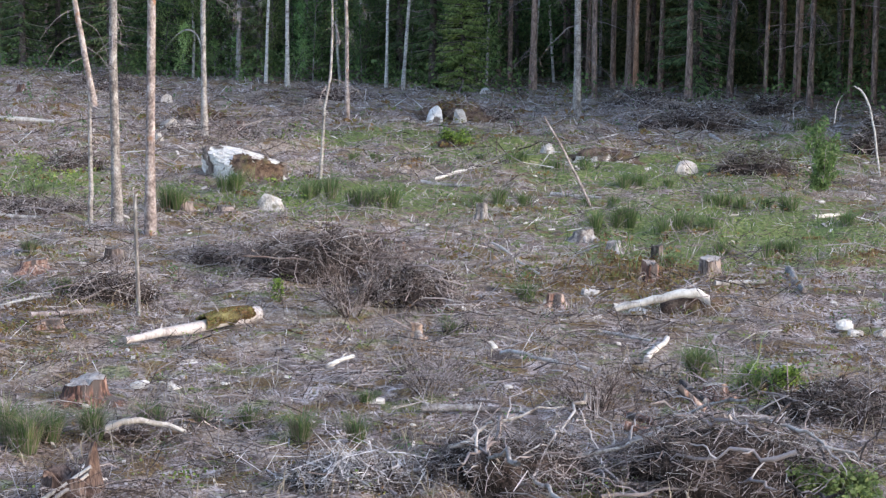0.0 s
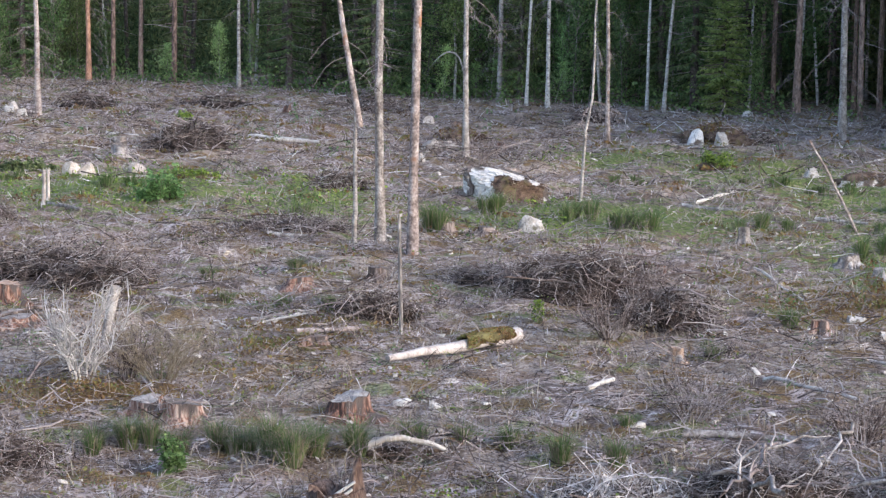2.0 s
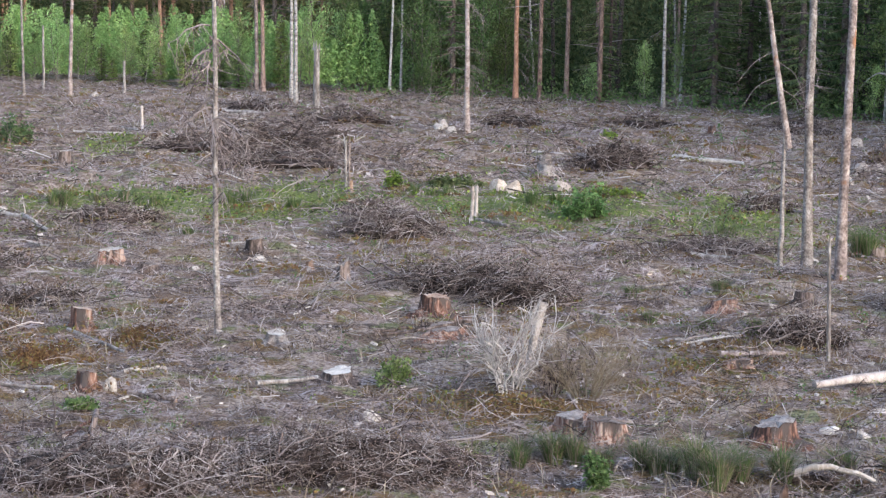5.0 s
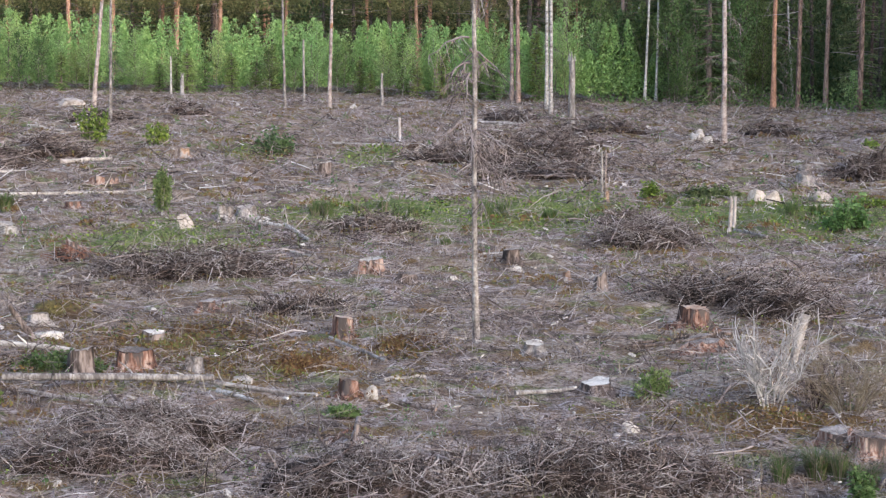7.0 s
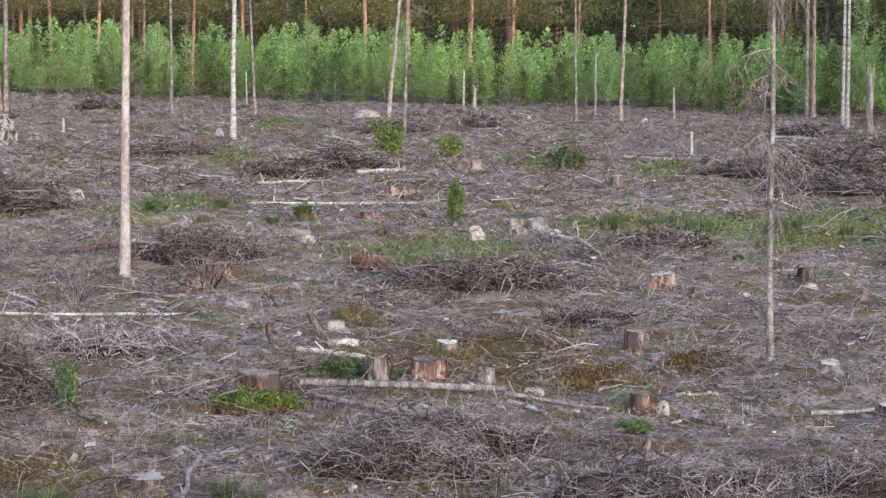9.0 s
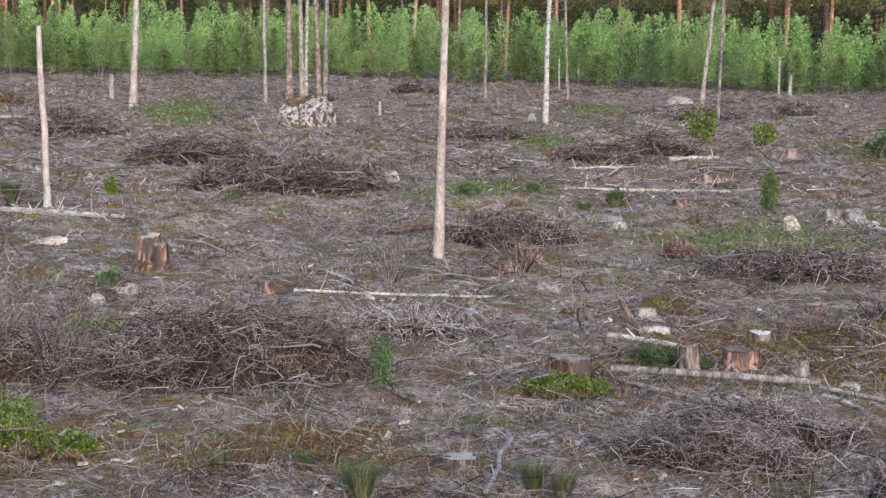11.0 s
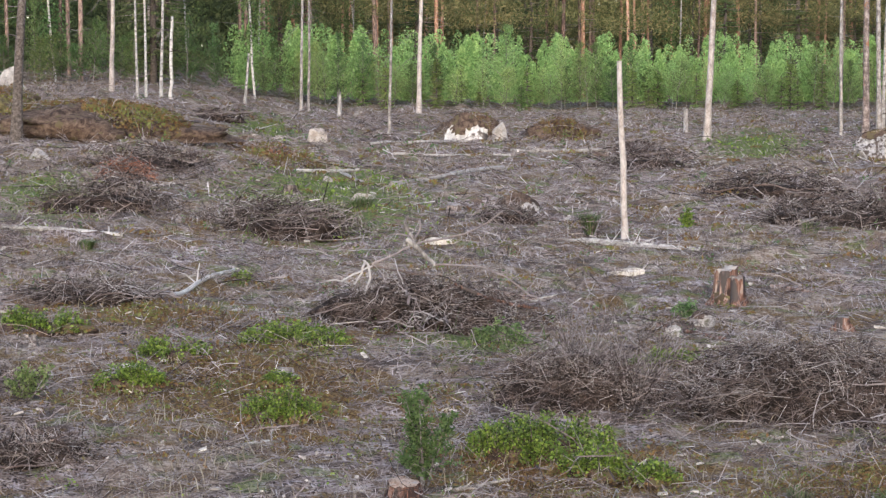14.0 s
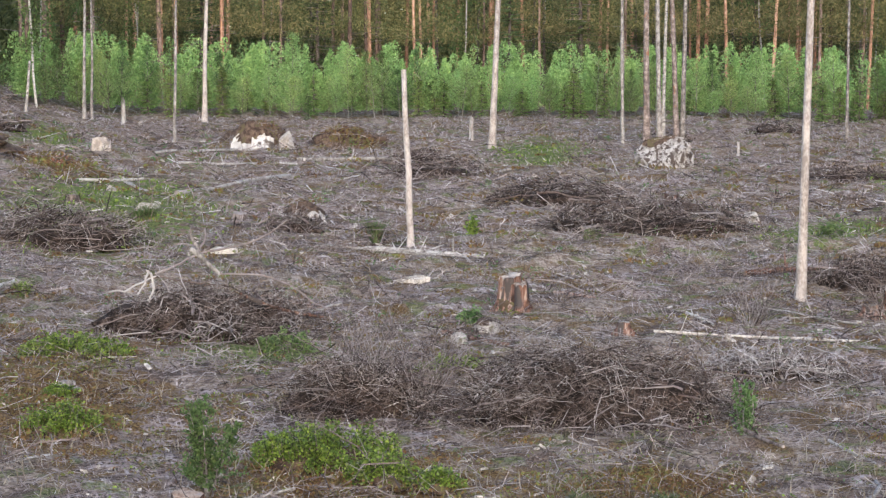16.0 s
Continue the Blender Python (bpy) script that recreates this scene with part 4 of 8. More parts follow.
def thicket_meshes(h, w, n, g, leaf, size):
    """A slim young birch: a bare foot, steeply rising branches feathered with small leaves, a pointed top."""
    P = wander((0, 0, -0.05), (g.normal() * 0.04 * h, g.normal() * 0.04 * h, h), 6, 0.04, g)
    trunk = tubes(P[None], np.linspace(1, 0.15, 6)[None] * (0.005 + 0.005 * h), 5)
    k = 64
    t = 0.1 + 0.88 * g.uniform(0, 1, k) ** 0.9
    a = g.uniform(0, 6.28, k)
    L = w / 2 * np.minimum(1, 0.3 + 2.2 * t) * (1.03 - t) ** 0.7 * g.uniform(0.55, 1.25, k) * 1.2
    B = np.stack([P[-1, 0] * t, P[-1, 1] * t, t * h], 1)
    T = B + np.stack([np.cos(a) * L, np.sin(a) * L, L * g.uniform(0.5, 1.5, k)], 1)
    per = n // k
    q = g.uniform(0.1, 1.08, (k, per, 1))
    C = B[:, None] + (T - B)[:, None] * q + g.normal(size=(k, per, 3)) * [0.045, 0.045, 0.06]
    C[..., 2] = np.maximum(C[..., 2], 0.02)
    return mesh_of("sapling_trunk", trunk, BARK_GREY, True), mesh_of("sapling_branches", tubes(np.stack([B, T], 1), np.tile([0.006, 0.002], (k, 1)), 3), TWIG_BROWN), mesh_of("sapling_leaves", leaves(C.reshape(-1, 3), size, g, 0, 0.5, 2.0), leaf)


def sapling(x, y, w, h, n=700, leaf="birch", label=""):
    g = np.random.default_rng(int(abs(x * 131 + y * 977) * 10))
    ob = thing("sapling", x, y, label or "young leafy deciduous sapling with fresh green leaves", "sapling", "young trees on the clear-cut")
    t, b, l = sapling_meshes(h, w, int(n * 2.2), g, {"birch": LEAF_BIRCH, "bright": LEAF_BILBERRY, "thicket": LEAF_THICKET}[leaf], max(0.015, 0.0011 * math.hypot(x, y)))
    part("stems", t, ob)
    part("branch_fan", b, ob, "", "stuff")
    part("foliage", l, ob, "", "stuff")


def spruce_meshes(h, w, g, low=0.4, step=0.32, per=7, dense=12, mat=None):
    trunk = tubes(wander((0, 0, -0.1), (0, 0, h), 8, 0.004, g)[None], np.linspace(1, 0.08, 8)[None] * (0.02 + 0.011 * h), 8)
    C, D, S, wood = [], [], [], []
    z = low
    while z < h - 0.15:
        f = 1 - z / h
        L0 = w / 2 * (f ** 0.75) * (0.75 if z < low + 0.8 else 1)
        for _ in range(per):
            a, L = g.uniform(0, 6.28), L0 * g.uniform(0.65, 1.15)
            d = np.array([math.cos(a), math.sin(a), -0.35 + 0.5 * (1 - f)])
            p0 = np.array([0, 0, z + g.normal() * 0.08])
            tip = p0 + d * L + [0, 0, L * 0.12]
            wood.append(np.array([p0, tip]))
            t = np.sort(g.uniform(0.12, 1, dense if z < 5.5 else max(3, dense // 2)))
            side = np.array([-d[1], d[0], 0])
            for q in t:
                for s in (-1, 1):
                    v = d * 0.6 + side * s * 0.8 + [0, 0, -0.25] + g.normal(size=3) * 0.12
                    C.append(p0 + (tip - p0) * q - [0, 0, 0.05 * math.sin(q * 3)])
                    D.append(v / np.linalg.norm(v))
                    S.append((0.09 + 0.12 * L * (1.1 - q)) * g.uniform(0.7, 1.25))
        z += step * g.uniform(0.75, 1.25) * (1.0 if z < 5.5 else 1.9)
    C, D, S = np.array(C), np.array(D), np.array(S)
    E = np.cross(D, g.normal(size=D.shape) + [0, 0, 0.25])
    E /= np.linalg.norm(E, axis=1, keepdims=True)
    mid = C + D * (S * 0.45)[:, None]
    V = np.stack([C, mid + E * (S * 0.15)[:, None], C + D * S[:, None] - [0, 0, 0.03], mid - E * (S * 0.15)[:, None]], 1)
    crown = [(V.reshape(-1, 3), np.arange(4 * len(C)).reshape(-1, 4), 0)]
    crown += tubes(np.array(wood), np.tile([0.012, 0.004], (len(wood), 1)), 3, 1)
    return mesh_of("spruce_trunk", trunk, BARK_SPRUCE, True), mesh_of("spruce_crown", crown, [mat or NEEDLES, TWIG_BROWN])


def simple_tree(h, g, bark, needles, r, low, spread, n, size, long=3.2):
    """A plainer tree for the inner rows, of which little more than the stem shows."""
    P = wander((0, 0, -0.1), (g.normal() * 0.2, g.normal() * 0.2, h), 6, 0.006, g)
    t = low + (1 - low) * g.uniform(0, 1, n) ** 1.8
    a, rad = g.uniform(0, 6.28, n), spread * (1.02 - t) ** 0.7 * np.sqrt(g.uniform(0.05, 1, n))
    C = np.stack([np.cos(a) * rad, np.sin(a) * rad, t * h - rad * 0.3], 1)
    return mesh_of("inner_trunk", tubes(P[None], np.linspace(1, 0.25, 6)[None] * r, 7), bark, True), mesh_of("inner_crown", leaves(C, size, g, 0, 0.7, long), needles)


def pine_meshes(h, g, bark, crown_from=0.55, dead=14, r=0.13):
    P = wander((0, 0, -0.1), (g.normal() * 0.2, g.normal() * 0.2, h), 10, 0.006, g)
    trunk = tubes(P[None], np.linspace(1, 0.25, 10)[None] * r, 10)
    Q, n = [], dead
    for _ in range(n):
        z, a = g.uniform(0.1, crown_from) * h, g.uniform(0, 6.28)
        L = g.uniform(0.3, 1.3)
        p0 = np.array([P[-1, 0] * z / h, P[-1, 1] * z / h, z])
        Q.append(wander(p0, p0 + [math.cos(a) * L, math.sin(a) * L, L * g.uniform(-0.4, 0.15)], 4, 0.12, g))
    trunk += tubes(np.array(Q), np.tile([0.014, 0.011, 0.008, 0.004], (n, 1)), 3, 1)
    C = []
    for _ in range(54 if crown_from < 0.3 else 10):
        z, a = crown_from + (1 - crown_from) * g.uniform(0, 1) ** 1.9, g.uniform(0, 6.28)
        L = g.uniform(0.3, 1.7) * (1.25 - z)
        c = np.array([math.cos(a) * L * 1.4, math.sin(a) * L * 1.4, z * h])
        C.append(c + g.normal(size=(80, 3)) * [0.45, 0.45, 0.2])
    crown = leaves(np.concatenate(C), 0.04, g, 0, 0.0, 5.0)
    return mesh_of("pine_trunk", trunk, [bark, TWIG], True), mesh_of("pine_crown", crown, NEEDLES_PINE)


def birch_meshes(h, g, r=0.06, low=0.12, n=2600):
    """A slender birch: leaves strung along thin branches that rise and then hang."""
    P = wander((0, 0, -0.1), (g.normal() * 0.5, g.normal() * 0.5, h), 9, 0.02, g)
    trunk = tubes(P[None], np.linspace(1, 0.2, 9)[None] * r, 8)
    k = 70
    t = low + (0.97 - low) * g.uniform(0, 1, k) ** 1.25
    a = g.uniform(0, 6.28, k)
    L = (0.3 + 0.95 * np.sin(np.pi * np.clip((t - low * 0.6) / (1.1 - low), 0, 1))) * g.uniform(0.5, 1.1, k)
    B = np.stack([np.interp(t, np.linspace(0, 1, 9), P[:, 0]), np.interp(t, np.linspace(0, 1, 9), P[:, 1]), t * h], 1)
    out = np.stack([np.cos(a), np.sin(a), 0 * a], 1) * L[:, None]
    M = B + out * 0.6 + np.stack([0 * L, 0 * L, L * g.uniform(0.2, 0.7, k)], 1)
    T = B + out * 1.1 + np.stack([0 * L, 0 * L, L * g.uniform(-0.8, 0.2, k)], 1)
    trunk += tubes(np.stack([B, M, T], 1), np.tile([0.012, 0.007, 0.003], (k, 1)), 3, 1)
    per = n // k
    q = g.uniform(0.25, 1.05, (k, per, 1))
    C = np.where(q < 0.6, B[:, None] + (M - B)[:, None] * q / 0.6, M[:, None] + (T - M)[:, None] * (q - 0.6) / 0.4) + g.normal(size=(k, per, 3)) * [0.1, 0.1, 0.12]
    return mesh_of("birch_trunk", trunk, [BARK_BIRCH, TWIG_BROWN], True), mesh_of("birch_crown", leaves(C.reshape(-1, 3), 0.062, g, 0, 0.5), LEAF_BIRCH)


def tree(name, label, category, group, meshes, x, y, extra=""):
    ob = thing(name, x, y, label, category, group)
    part("trunk", meshes[0], ob)
    part("crown", meshes[1], ob, "", "stuff")
    return ob


# ---- the forest round the clear-cut ----
EDGE_AZ = (-90, -65, -50, -35, -25, -18, -14.5, -10.9, -2.7, 4.8, 11.5, 18.5, 26, 31.5, 40, 48, 58, 64, 67, 71, 76, 100)
EDGE_R = (64, 56, 45, 34, 33, 36, 43, 48, 53, 56, 61, 67, 68, 74, 74, 76, 76, 72, 71, 66, 61, 58)


def edge_r(az):
    return float(np.interp(az, EDGE_AZ, EDGE_R))


def at(az, r):
    a = radians(az)
    return -r * math.sin(a), r * math.cos(a)


def forest():
    g = np.random.default_rng(11)
    kinds = {
        "pine": [tree("pine_tree", "tall brown-barked pine at the forest edge", "pine tree", "forest trees", pine_meshes(h, g, BARK_PINE, 0.5, 20, r), 0, 0) for h, r in ((15, 0.075), (16, 0.088), (14, 0.06), (17, 0.08))],
        "orange": [tree("pine_tree", "tall reddish-barked pine behind the young thicket", "pine tree", "forest trees", pine_meshes(h, g, bark, 0.22, 22, r), 0, 0) for h, r, bark in ((17, 0.11, BARK_ORANGE), (18, 0.13, BARK_PINE), (16, 0.09, BARK_ORANGE), (17, 0.08, BARK_PINE))],
        "spruce": [tree("spruce_tree", "dark green spruce with drooping branches", "spruce tree", "forest trees", spruce_meshes(h, w, g, lo, 0.27, 7, 13), 0, 0) for h, w, lo in ((10, 3.0, 0.4), (8, 2.6, 0.2), (12, 3.2, 0.7), (9, 2.4, 0.3))],
        "birch": [tree("birch_tree", "slender white-stemmed birch with green leaves", "birch tree", "forest trees", birch_meshes(h, g, r), 0, 0) for h, r in ((10, 0.05), (11, 0.06), (9, 0.045))],
    }
    inner = {
        "pine": [tree("pine_tree", "tall brown-barked pine inside the forest", "pine tree", "forest trees", simple_tree(h, g, BARK_PINE, NEEDLES_PINE, r, 0.35, 2.2, 500, 0.06, 4.5), 0, 0) for h, r in ((15, 0.08), (16, 0.09), (14, 0.065))],
        "orange": [tree("pine_tree", "tall reddish-barked pine behind the young thicket", "pine tree", "forest trees", simple_tree(h, g, (BARK_ORANGE, BARK_PINE)[k], NEEDLES_PINE, r, 0.22, 2.0, 1600, 0.04, 5.0), 0, 0) for k, h, r in ((0, 17, 0.11), (1, 16, 0.12), (0, 18, 0.085))],
        "spruce": [tree("spruce_tree", "dark green spruce inside the forest", "spruce tree", "forest trees", simple_tree(h, g, BARK_SPRUCE, NEEDLES, 0.1, 0.03, 1.6, 2600, 0.065, 3.6), 0, 0) for h in (11, 13)],
        "birch": [tree("birch_tree", "slender white-stemmed birch inside the forest", "birch tree", "forest trees", simple_tree(h, g, BARK_BIRCH, LEAF_BIRCH, 0.05, 0.18, 1.1, 1500, 0.07, 1.6), 0, 0) for h in (10, 11)],
    }

    def put(kind, x, y, front, s=1.0):
        group = (kinds if front else inner)[kind]
        tpl = group[g.integers(len(group))]
        if any(abs(c[0] - x) + abs(c[1] - y) < 0.7 for c in KEEP):
            return
        m = pose(x, y, gz(x, y) - 0.02, 0, 0, g.uniform(0, 360)) @ Matrix.Scale(s * g.uniform(0.9, 1.12), 4)
        copy_thing(tpl, m)

    for az0, az1, mix, gap, depth in (
        (-24, -1.5, (("pine", 0.66), ("spruce", 0.31), ("birch", 0.03)), 2.1, 17),
        (-1.5, 13, (("birch", 0.52), ("spruce", 0.42), ("pine", 0.06)), 2.1, 15),
        (13, 23, (("spruce", 0.45), ("pine", 0.25), ("birch", 0.3)), 2.5, 16),
        (23, 69, (("orange", 0.72), ("spruce", 0.22), ("birch", 0.06)), 2.7, 15),
        (69, 88, (("pine", 0.45), ("spruce", 0.3), ("birch", 0.25)), 3.0, 16),
    ):
        d = 0.6 if az0 < 23 or az0 >= 69 else 17.0
        end = d + depth
        while d < end:
            az = az0 + g.uniform(0, 1)
            while az < az1:
                r = edge_r(az) + d + g.uniform(-0.9, 0.9)
                q, c = g.uniform(), 0
                for kind, p in mix:
                    c += p
                    if q < c:
                        put(kind, *at(az, r), d < 7.5 or (16 < d < 22 and 22 < az < 70))
                        break
                az += math.degrees(gap / r) * g.uniform(0.7, 1.3)
            d += gap * 0.95
    # the forest carried on beside the clear-cut, unseen, added to shade that side
    for az in np.arange(-88, -24, 3.4):
        for d in (0.5, 4.0):
            put(("pine", "spruce", "spruce")[g.integers(3)], *at(az + g.normal() * 0.6, edge_r(az) + d), False)
    for group in list(kinds.values()) + list(inner.values()):
        for tpl in group:
            for o in list(tpl.children_recursive) + [tpl]:
                bpy.data.objects.remove(o)
    # a thicket of young broad-leaved trees before the pines
    tpl = []
    for h, w in ((3.2, 1.25), (2.8, 1.15), (3.6, 1.3), (2.3, 1.05), (3.0, 1.2), (2.6, 1.3), (3.1, 1.2), (2.7, 1.1), (2.4, 1.2)):
        ob = thing("young_birch", 0, 0, "young birch in a dense bright green thicket", "sapling", "thicket of young trees")
        t, b, l = thicket_meshes(h * 0.9, w * 1.05, 2200, g, LEAF_THICKET if len(tpl) < 6 else LEAF_BIRCH, 0.029)
        part("trunk", t, ob)
        part("branch_fan", b, ob, "", "stuff")
        part("foliage", l, ob, "", "stuff")
        tpl.append(ob)
    for h, w in ((2.5, 1.1), (2.1, 1.0), (2.8, 1.15)):
        ob = thing("young_spruce", 0, 0, "young green conifer in a dense bright green thicket", "sapling", "thicket of young trees")
        t, c = spruce_meshes(h * 0.8, w, g, 0.15, 0.11, 7, 6, NEEDLES_YOUNG)
        part("trunk", t, ob)
        part("crown", c, ob, "", "stuff")
        tpl.append(ob)
    # darker conifers crowd the front row, in place of shade low in the thicket
    for row, (d, gap) in enumerate(((0.5, 0.8), (1.6, 0.74))):
        az = 21.0 + row * 0.4
        while az < 85:
            r = edge_r(az) + d + g.normal() * 0.5
            thin = az < 24 or 69 < az < 71
            if not (thin and g.uniform() < 0.5):
                x, y = at(az, r)
                low = 1.0 + 0.55 * max(0.0, 1 - abs(az - 23.5) / 4.0)
                m = pose(x, y, gz(x, y), 0, 0, g.uniform(0, 360)) @ Matrix.Diagonal((*(g.uniform(0.85, 1.2),) * 2, g.uniform(0.6, 1.2) * low * (0.78 + 0.16 * row), 1))
                # past 69 degrees only darker-leaved copies, their colour doing for shade
                copy_thing(tpl[(9 + g.integers(3) if g.uniform() < (0.5, 0.2)[row] else g.integers(9)) if az < 69 else 6 + g.integers(3)], m)
            az += math.degrees(gap / r) * g.uniform(0.7, 1.4)
    az = -1.5
    while az < 23:
        x, y = at(az, edge_r(az) + g.uniform(0.3, 5.0))
        m = pose(x, y, gz(x, y), 0, 0, g.uniform(0, 360)) @ Matrix.Diagonal((*(g.uniform(0.6, 1.1),) * 2, g.uniform(0.35, 1.15), 1))
        tagged(copy_thing(tpl[g.integers(9)], m), "young birch with fresh leaves before the dark woods")
        az += g.uniform(0.15, 0.7) * (1.0 if az < 8 or az > 19 else 2.5)
    for a0, a1, gap in ((18.6, 23.6, 0.26), (0.0, 8.0, 0.5)):
        for az in np.arange(a0, a1, gap):
            x, y = at(az + g.normal() * 0.12, edge_r(az) + g.uniform(0.8, 5.0))
            k = g.uniform(1.2, 1.75)
            m = pose(x, y, gz(x, y), 0, 0, g.uniform(0, 360)) @ Matrix.Diagonal((k * 0.85, k * 0.85, k * 1.1, 1))
            tagged(copy_thing(tpl[6 + g.integers(3)], m), "slender green birch at the edge of dark woods")
    for o in tpl:
        for c in list(o.children_recursive) + [o]:
            bpy.data.objects.remove(c)
    ch = []
    for d, gap, n in ((2.6, 0.42, 700), (3.8, 0.42, 600), (5.0, 0.6, 500), (6.8, 0.8, 400), (9.0, 1.0, 300), (12.0, 1.0, 300)):
        for az in np.arange(21.5, 70, gap):
            az += g.normal() * 0.3
            x, y = at(az, edge_r(az) + d)
            h = g.uniform(2.1, 3.15) if d > 4 else g.uniform(1.8, 3.0)
            t, a = g.uniform(0.1, 1, n), g.uniform(0, 6.28, n)
            rad = (0.85 if d > 4 else 0.5) * np.minimum(1, 0.3 + 2 * t) * (1.02 - t) ** 0.6 * np.sqrt(g.uniform(0, 1, n))
            ch += leaves(np.stack([x + np.cos(a) * rad, y + np.sin(a) * rad, gz(x, y) + t * h], 1), 0.057, g, 0, 0.3, 2.2)
    solo("thicket_behind", mesh_of("thicket_behind", ch, LEAF_THICKET), 0, 0, "dense green young growth behind the front row", "thicket", "", "stuff", 0)
    # the depth of the woods
    ch, warm = [], []
    for d in (18.5, 23, 28, 35, 44):
        az = -26.0
        while az < 88:
            r = edge_r(az) + d + (17 if 23 < az < 69 else 0) + g.normal() * 1.5
            x, y = at(az, r)
            h, z = g.uniform(10, 17), gz(x, y)
            n = 480
            t, a = g.uniform(0.02, 1, n) ** 1.9, g.uniform(0, 6.28, n)
            rad = 2.3 * (1 - t) ** 0.6 * g.uniform(0.2, 1, n)
            (warm if 24 < az < 69 else ch).extend(leaves(np.stack([x + np.cos(a) * rad, y + np.sin(a) * rad, z + t * h], 1), 0.135, g, 0, 0.6, 4.5))
            az += math.degrees(2.6 / r) * g.uniform(0.7, 1.3)
    solo("far_woods", mesh_of("far_woods", ch, NEEDLES), 0, 0, "dark depth of the spruce forest behind the edge", "forest", "", "stuff", 0)
    solo("far_pines", mesh_of("far_pines", warm, NEEDLES_PINE), 0, 0, "olive depth of the pine forest behind the thicket", "forest", "", "stuff", 0)
    # a roof of loose boughs above the view, added to darken the forest
    n = 40000
    az, d = g.uniform(-75, 88, n), g.uniform(2.0, 46, n)
    young = (az > 21) & (az < 70)
    d = np.where((az > -1.5) & (az < 23), 14 + d * 0.75, d)
    r = np.interp(az, EDGE_AZ, EDGE_R) + d + 19 * young
    X, Y = -r * np.sin(np.radians(az)), r * np.cos(np.radians(az))
    Z = ground_z(X, Y) + np.where(d > 26, g.uniform(1.5, 12, n), g.uniform(7.5, 12, n))
    for name, k, m, lab in (("spruce_canopy", ~young, NEEDLES, "added roof of spruce boughs that shades the forest"), ("pine_canopy", young, NEEDLES_PINE, "added roof of pine boughs that shades the forest")):
        solo(name, mesh_of(name, leaves(np.stack([X, Y, Z], 1)[k], 0.35, g, 0, 0.2, 2.4), m), 0, 0, lab, "forest", "", "stuff", 0)
    # more unseen boughs over the right-hand pines, added to deepen their shade
    n = 16000
    az, d = g.uniform(-30, -2.5, n), g.uniform(1.5, 30, n)
    r = np.interp(az, EDGE_AZ, EDGE_R) + d
    X, Y = -r * np.sin(np.radians(az)), r * np.cos(np.radians(az))
    solo("pine_canopy", mesh_of("pine_canopy", leaves(np.stack([X, Y, ground_z(X, Y) + g.uniform(6, 11, n)], 1), 0.8, g, 0, 0.1, 1.8), NEEDLES), 0, 0, "added roof of boughs that shades the tall stems", "forest", "", "stuff", 0)
    n = 60000
    az = g.uniform(-26, 88, n)
    young = (az > 21) & (az < 70)
    r = np.interp(az, EDGE_AZ, EDGE_R) + g.uniform(48, 58, n) + 12 * young
    X, Y = -r * np.sin(np.radians(az)), r * np.cos(np.radians(az))
    Z = ground_z(X, Y) + g.uniform(0, 15, n)
    for k, m, lab in ((~young, NEEDLES, "far dark depth of the spruce forest"), (young, NEEDLES_PINE, "far olive depth of the pine forest")):
        solo("deep_woods", mesh_of("deep_woods", leaves(np.stack([X, Y, Z], 1)[k], 0.85, g, 0, 0.5, 2.0), m), 0, 0, lab, "forest", "", "stuff", 0)
    # ferns, raspberry and seedlings along the edge
    ch = []
    for az in np.concatenate([np.arange(-20, -2, 2.0), np.arange(-2, 24, 0.45)]):
        r = edge_r(az) + g.uniform(-1.0, 3.0)
        x, y = at(az, r)
        n, h = 110, g.uniform(0.25, 1.0)
        ch += leaves(np.stack([x + g.normal(size=n) * 0.35, y + g.normal(size=n) * 0.35, gz(x, y) + g.uniform(0, 1, n) ** 1.3 * h], 1), 0.075, g)
    solo("undergrowth", mesh_of("undergrowth", ch, LEAF_BIRCH), 0, 0, "low green undergrowth along the forest edge", "undergrowth", "", "stuff", 0)


# ---- litter on the clear-cut ----
def scatter(n, r0, r1, g, power=1.0):
    """Places over the clear-cut, thinning out with distance."""
    q = g.uniform(0, 1, n) ** power
    r = r0 * (r1 / r0) ** q
    az = g.uniform(-19, 84, n)
    return -r * np.sin(np.radians(az)), r * np.cos(np.radians(az)), r, az


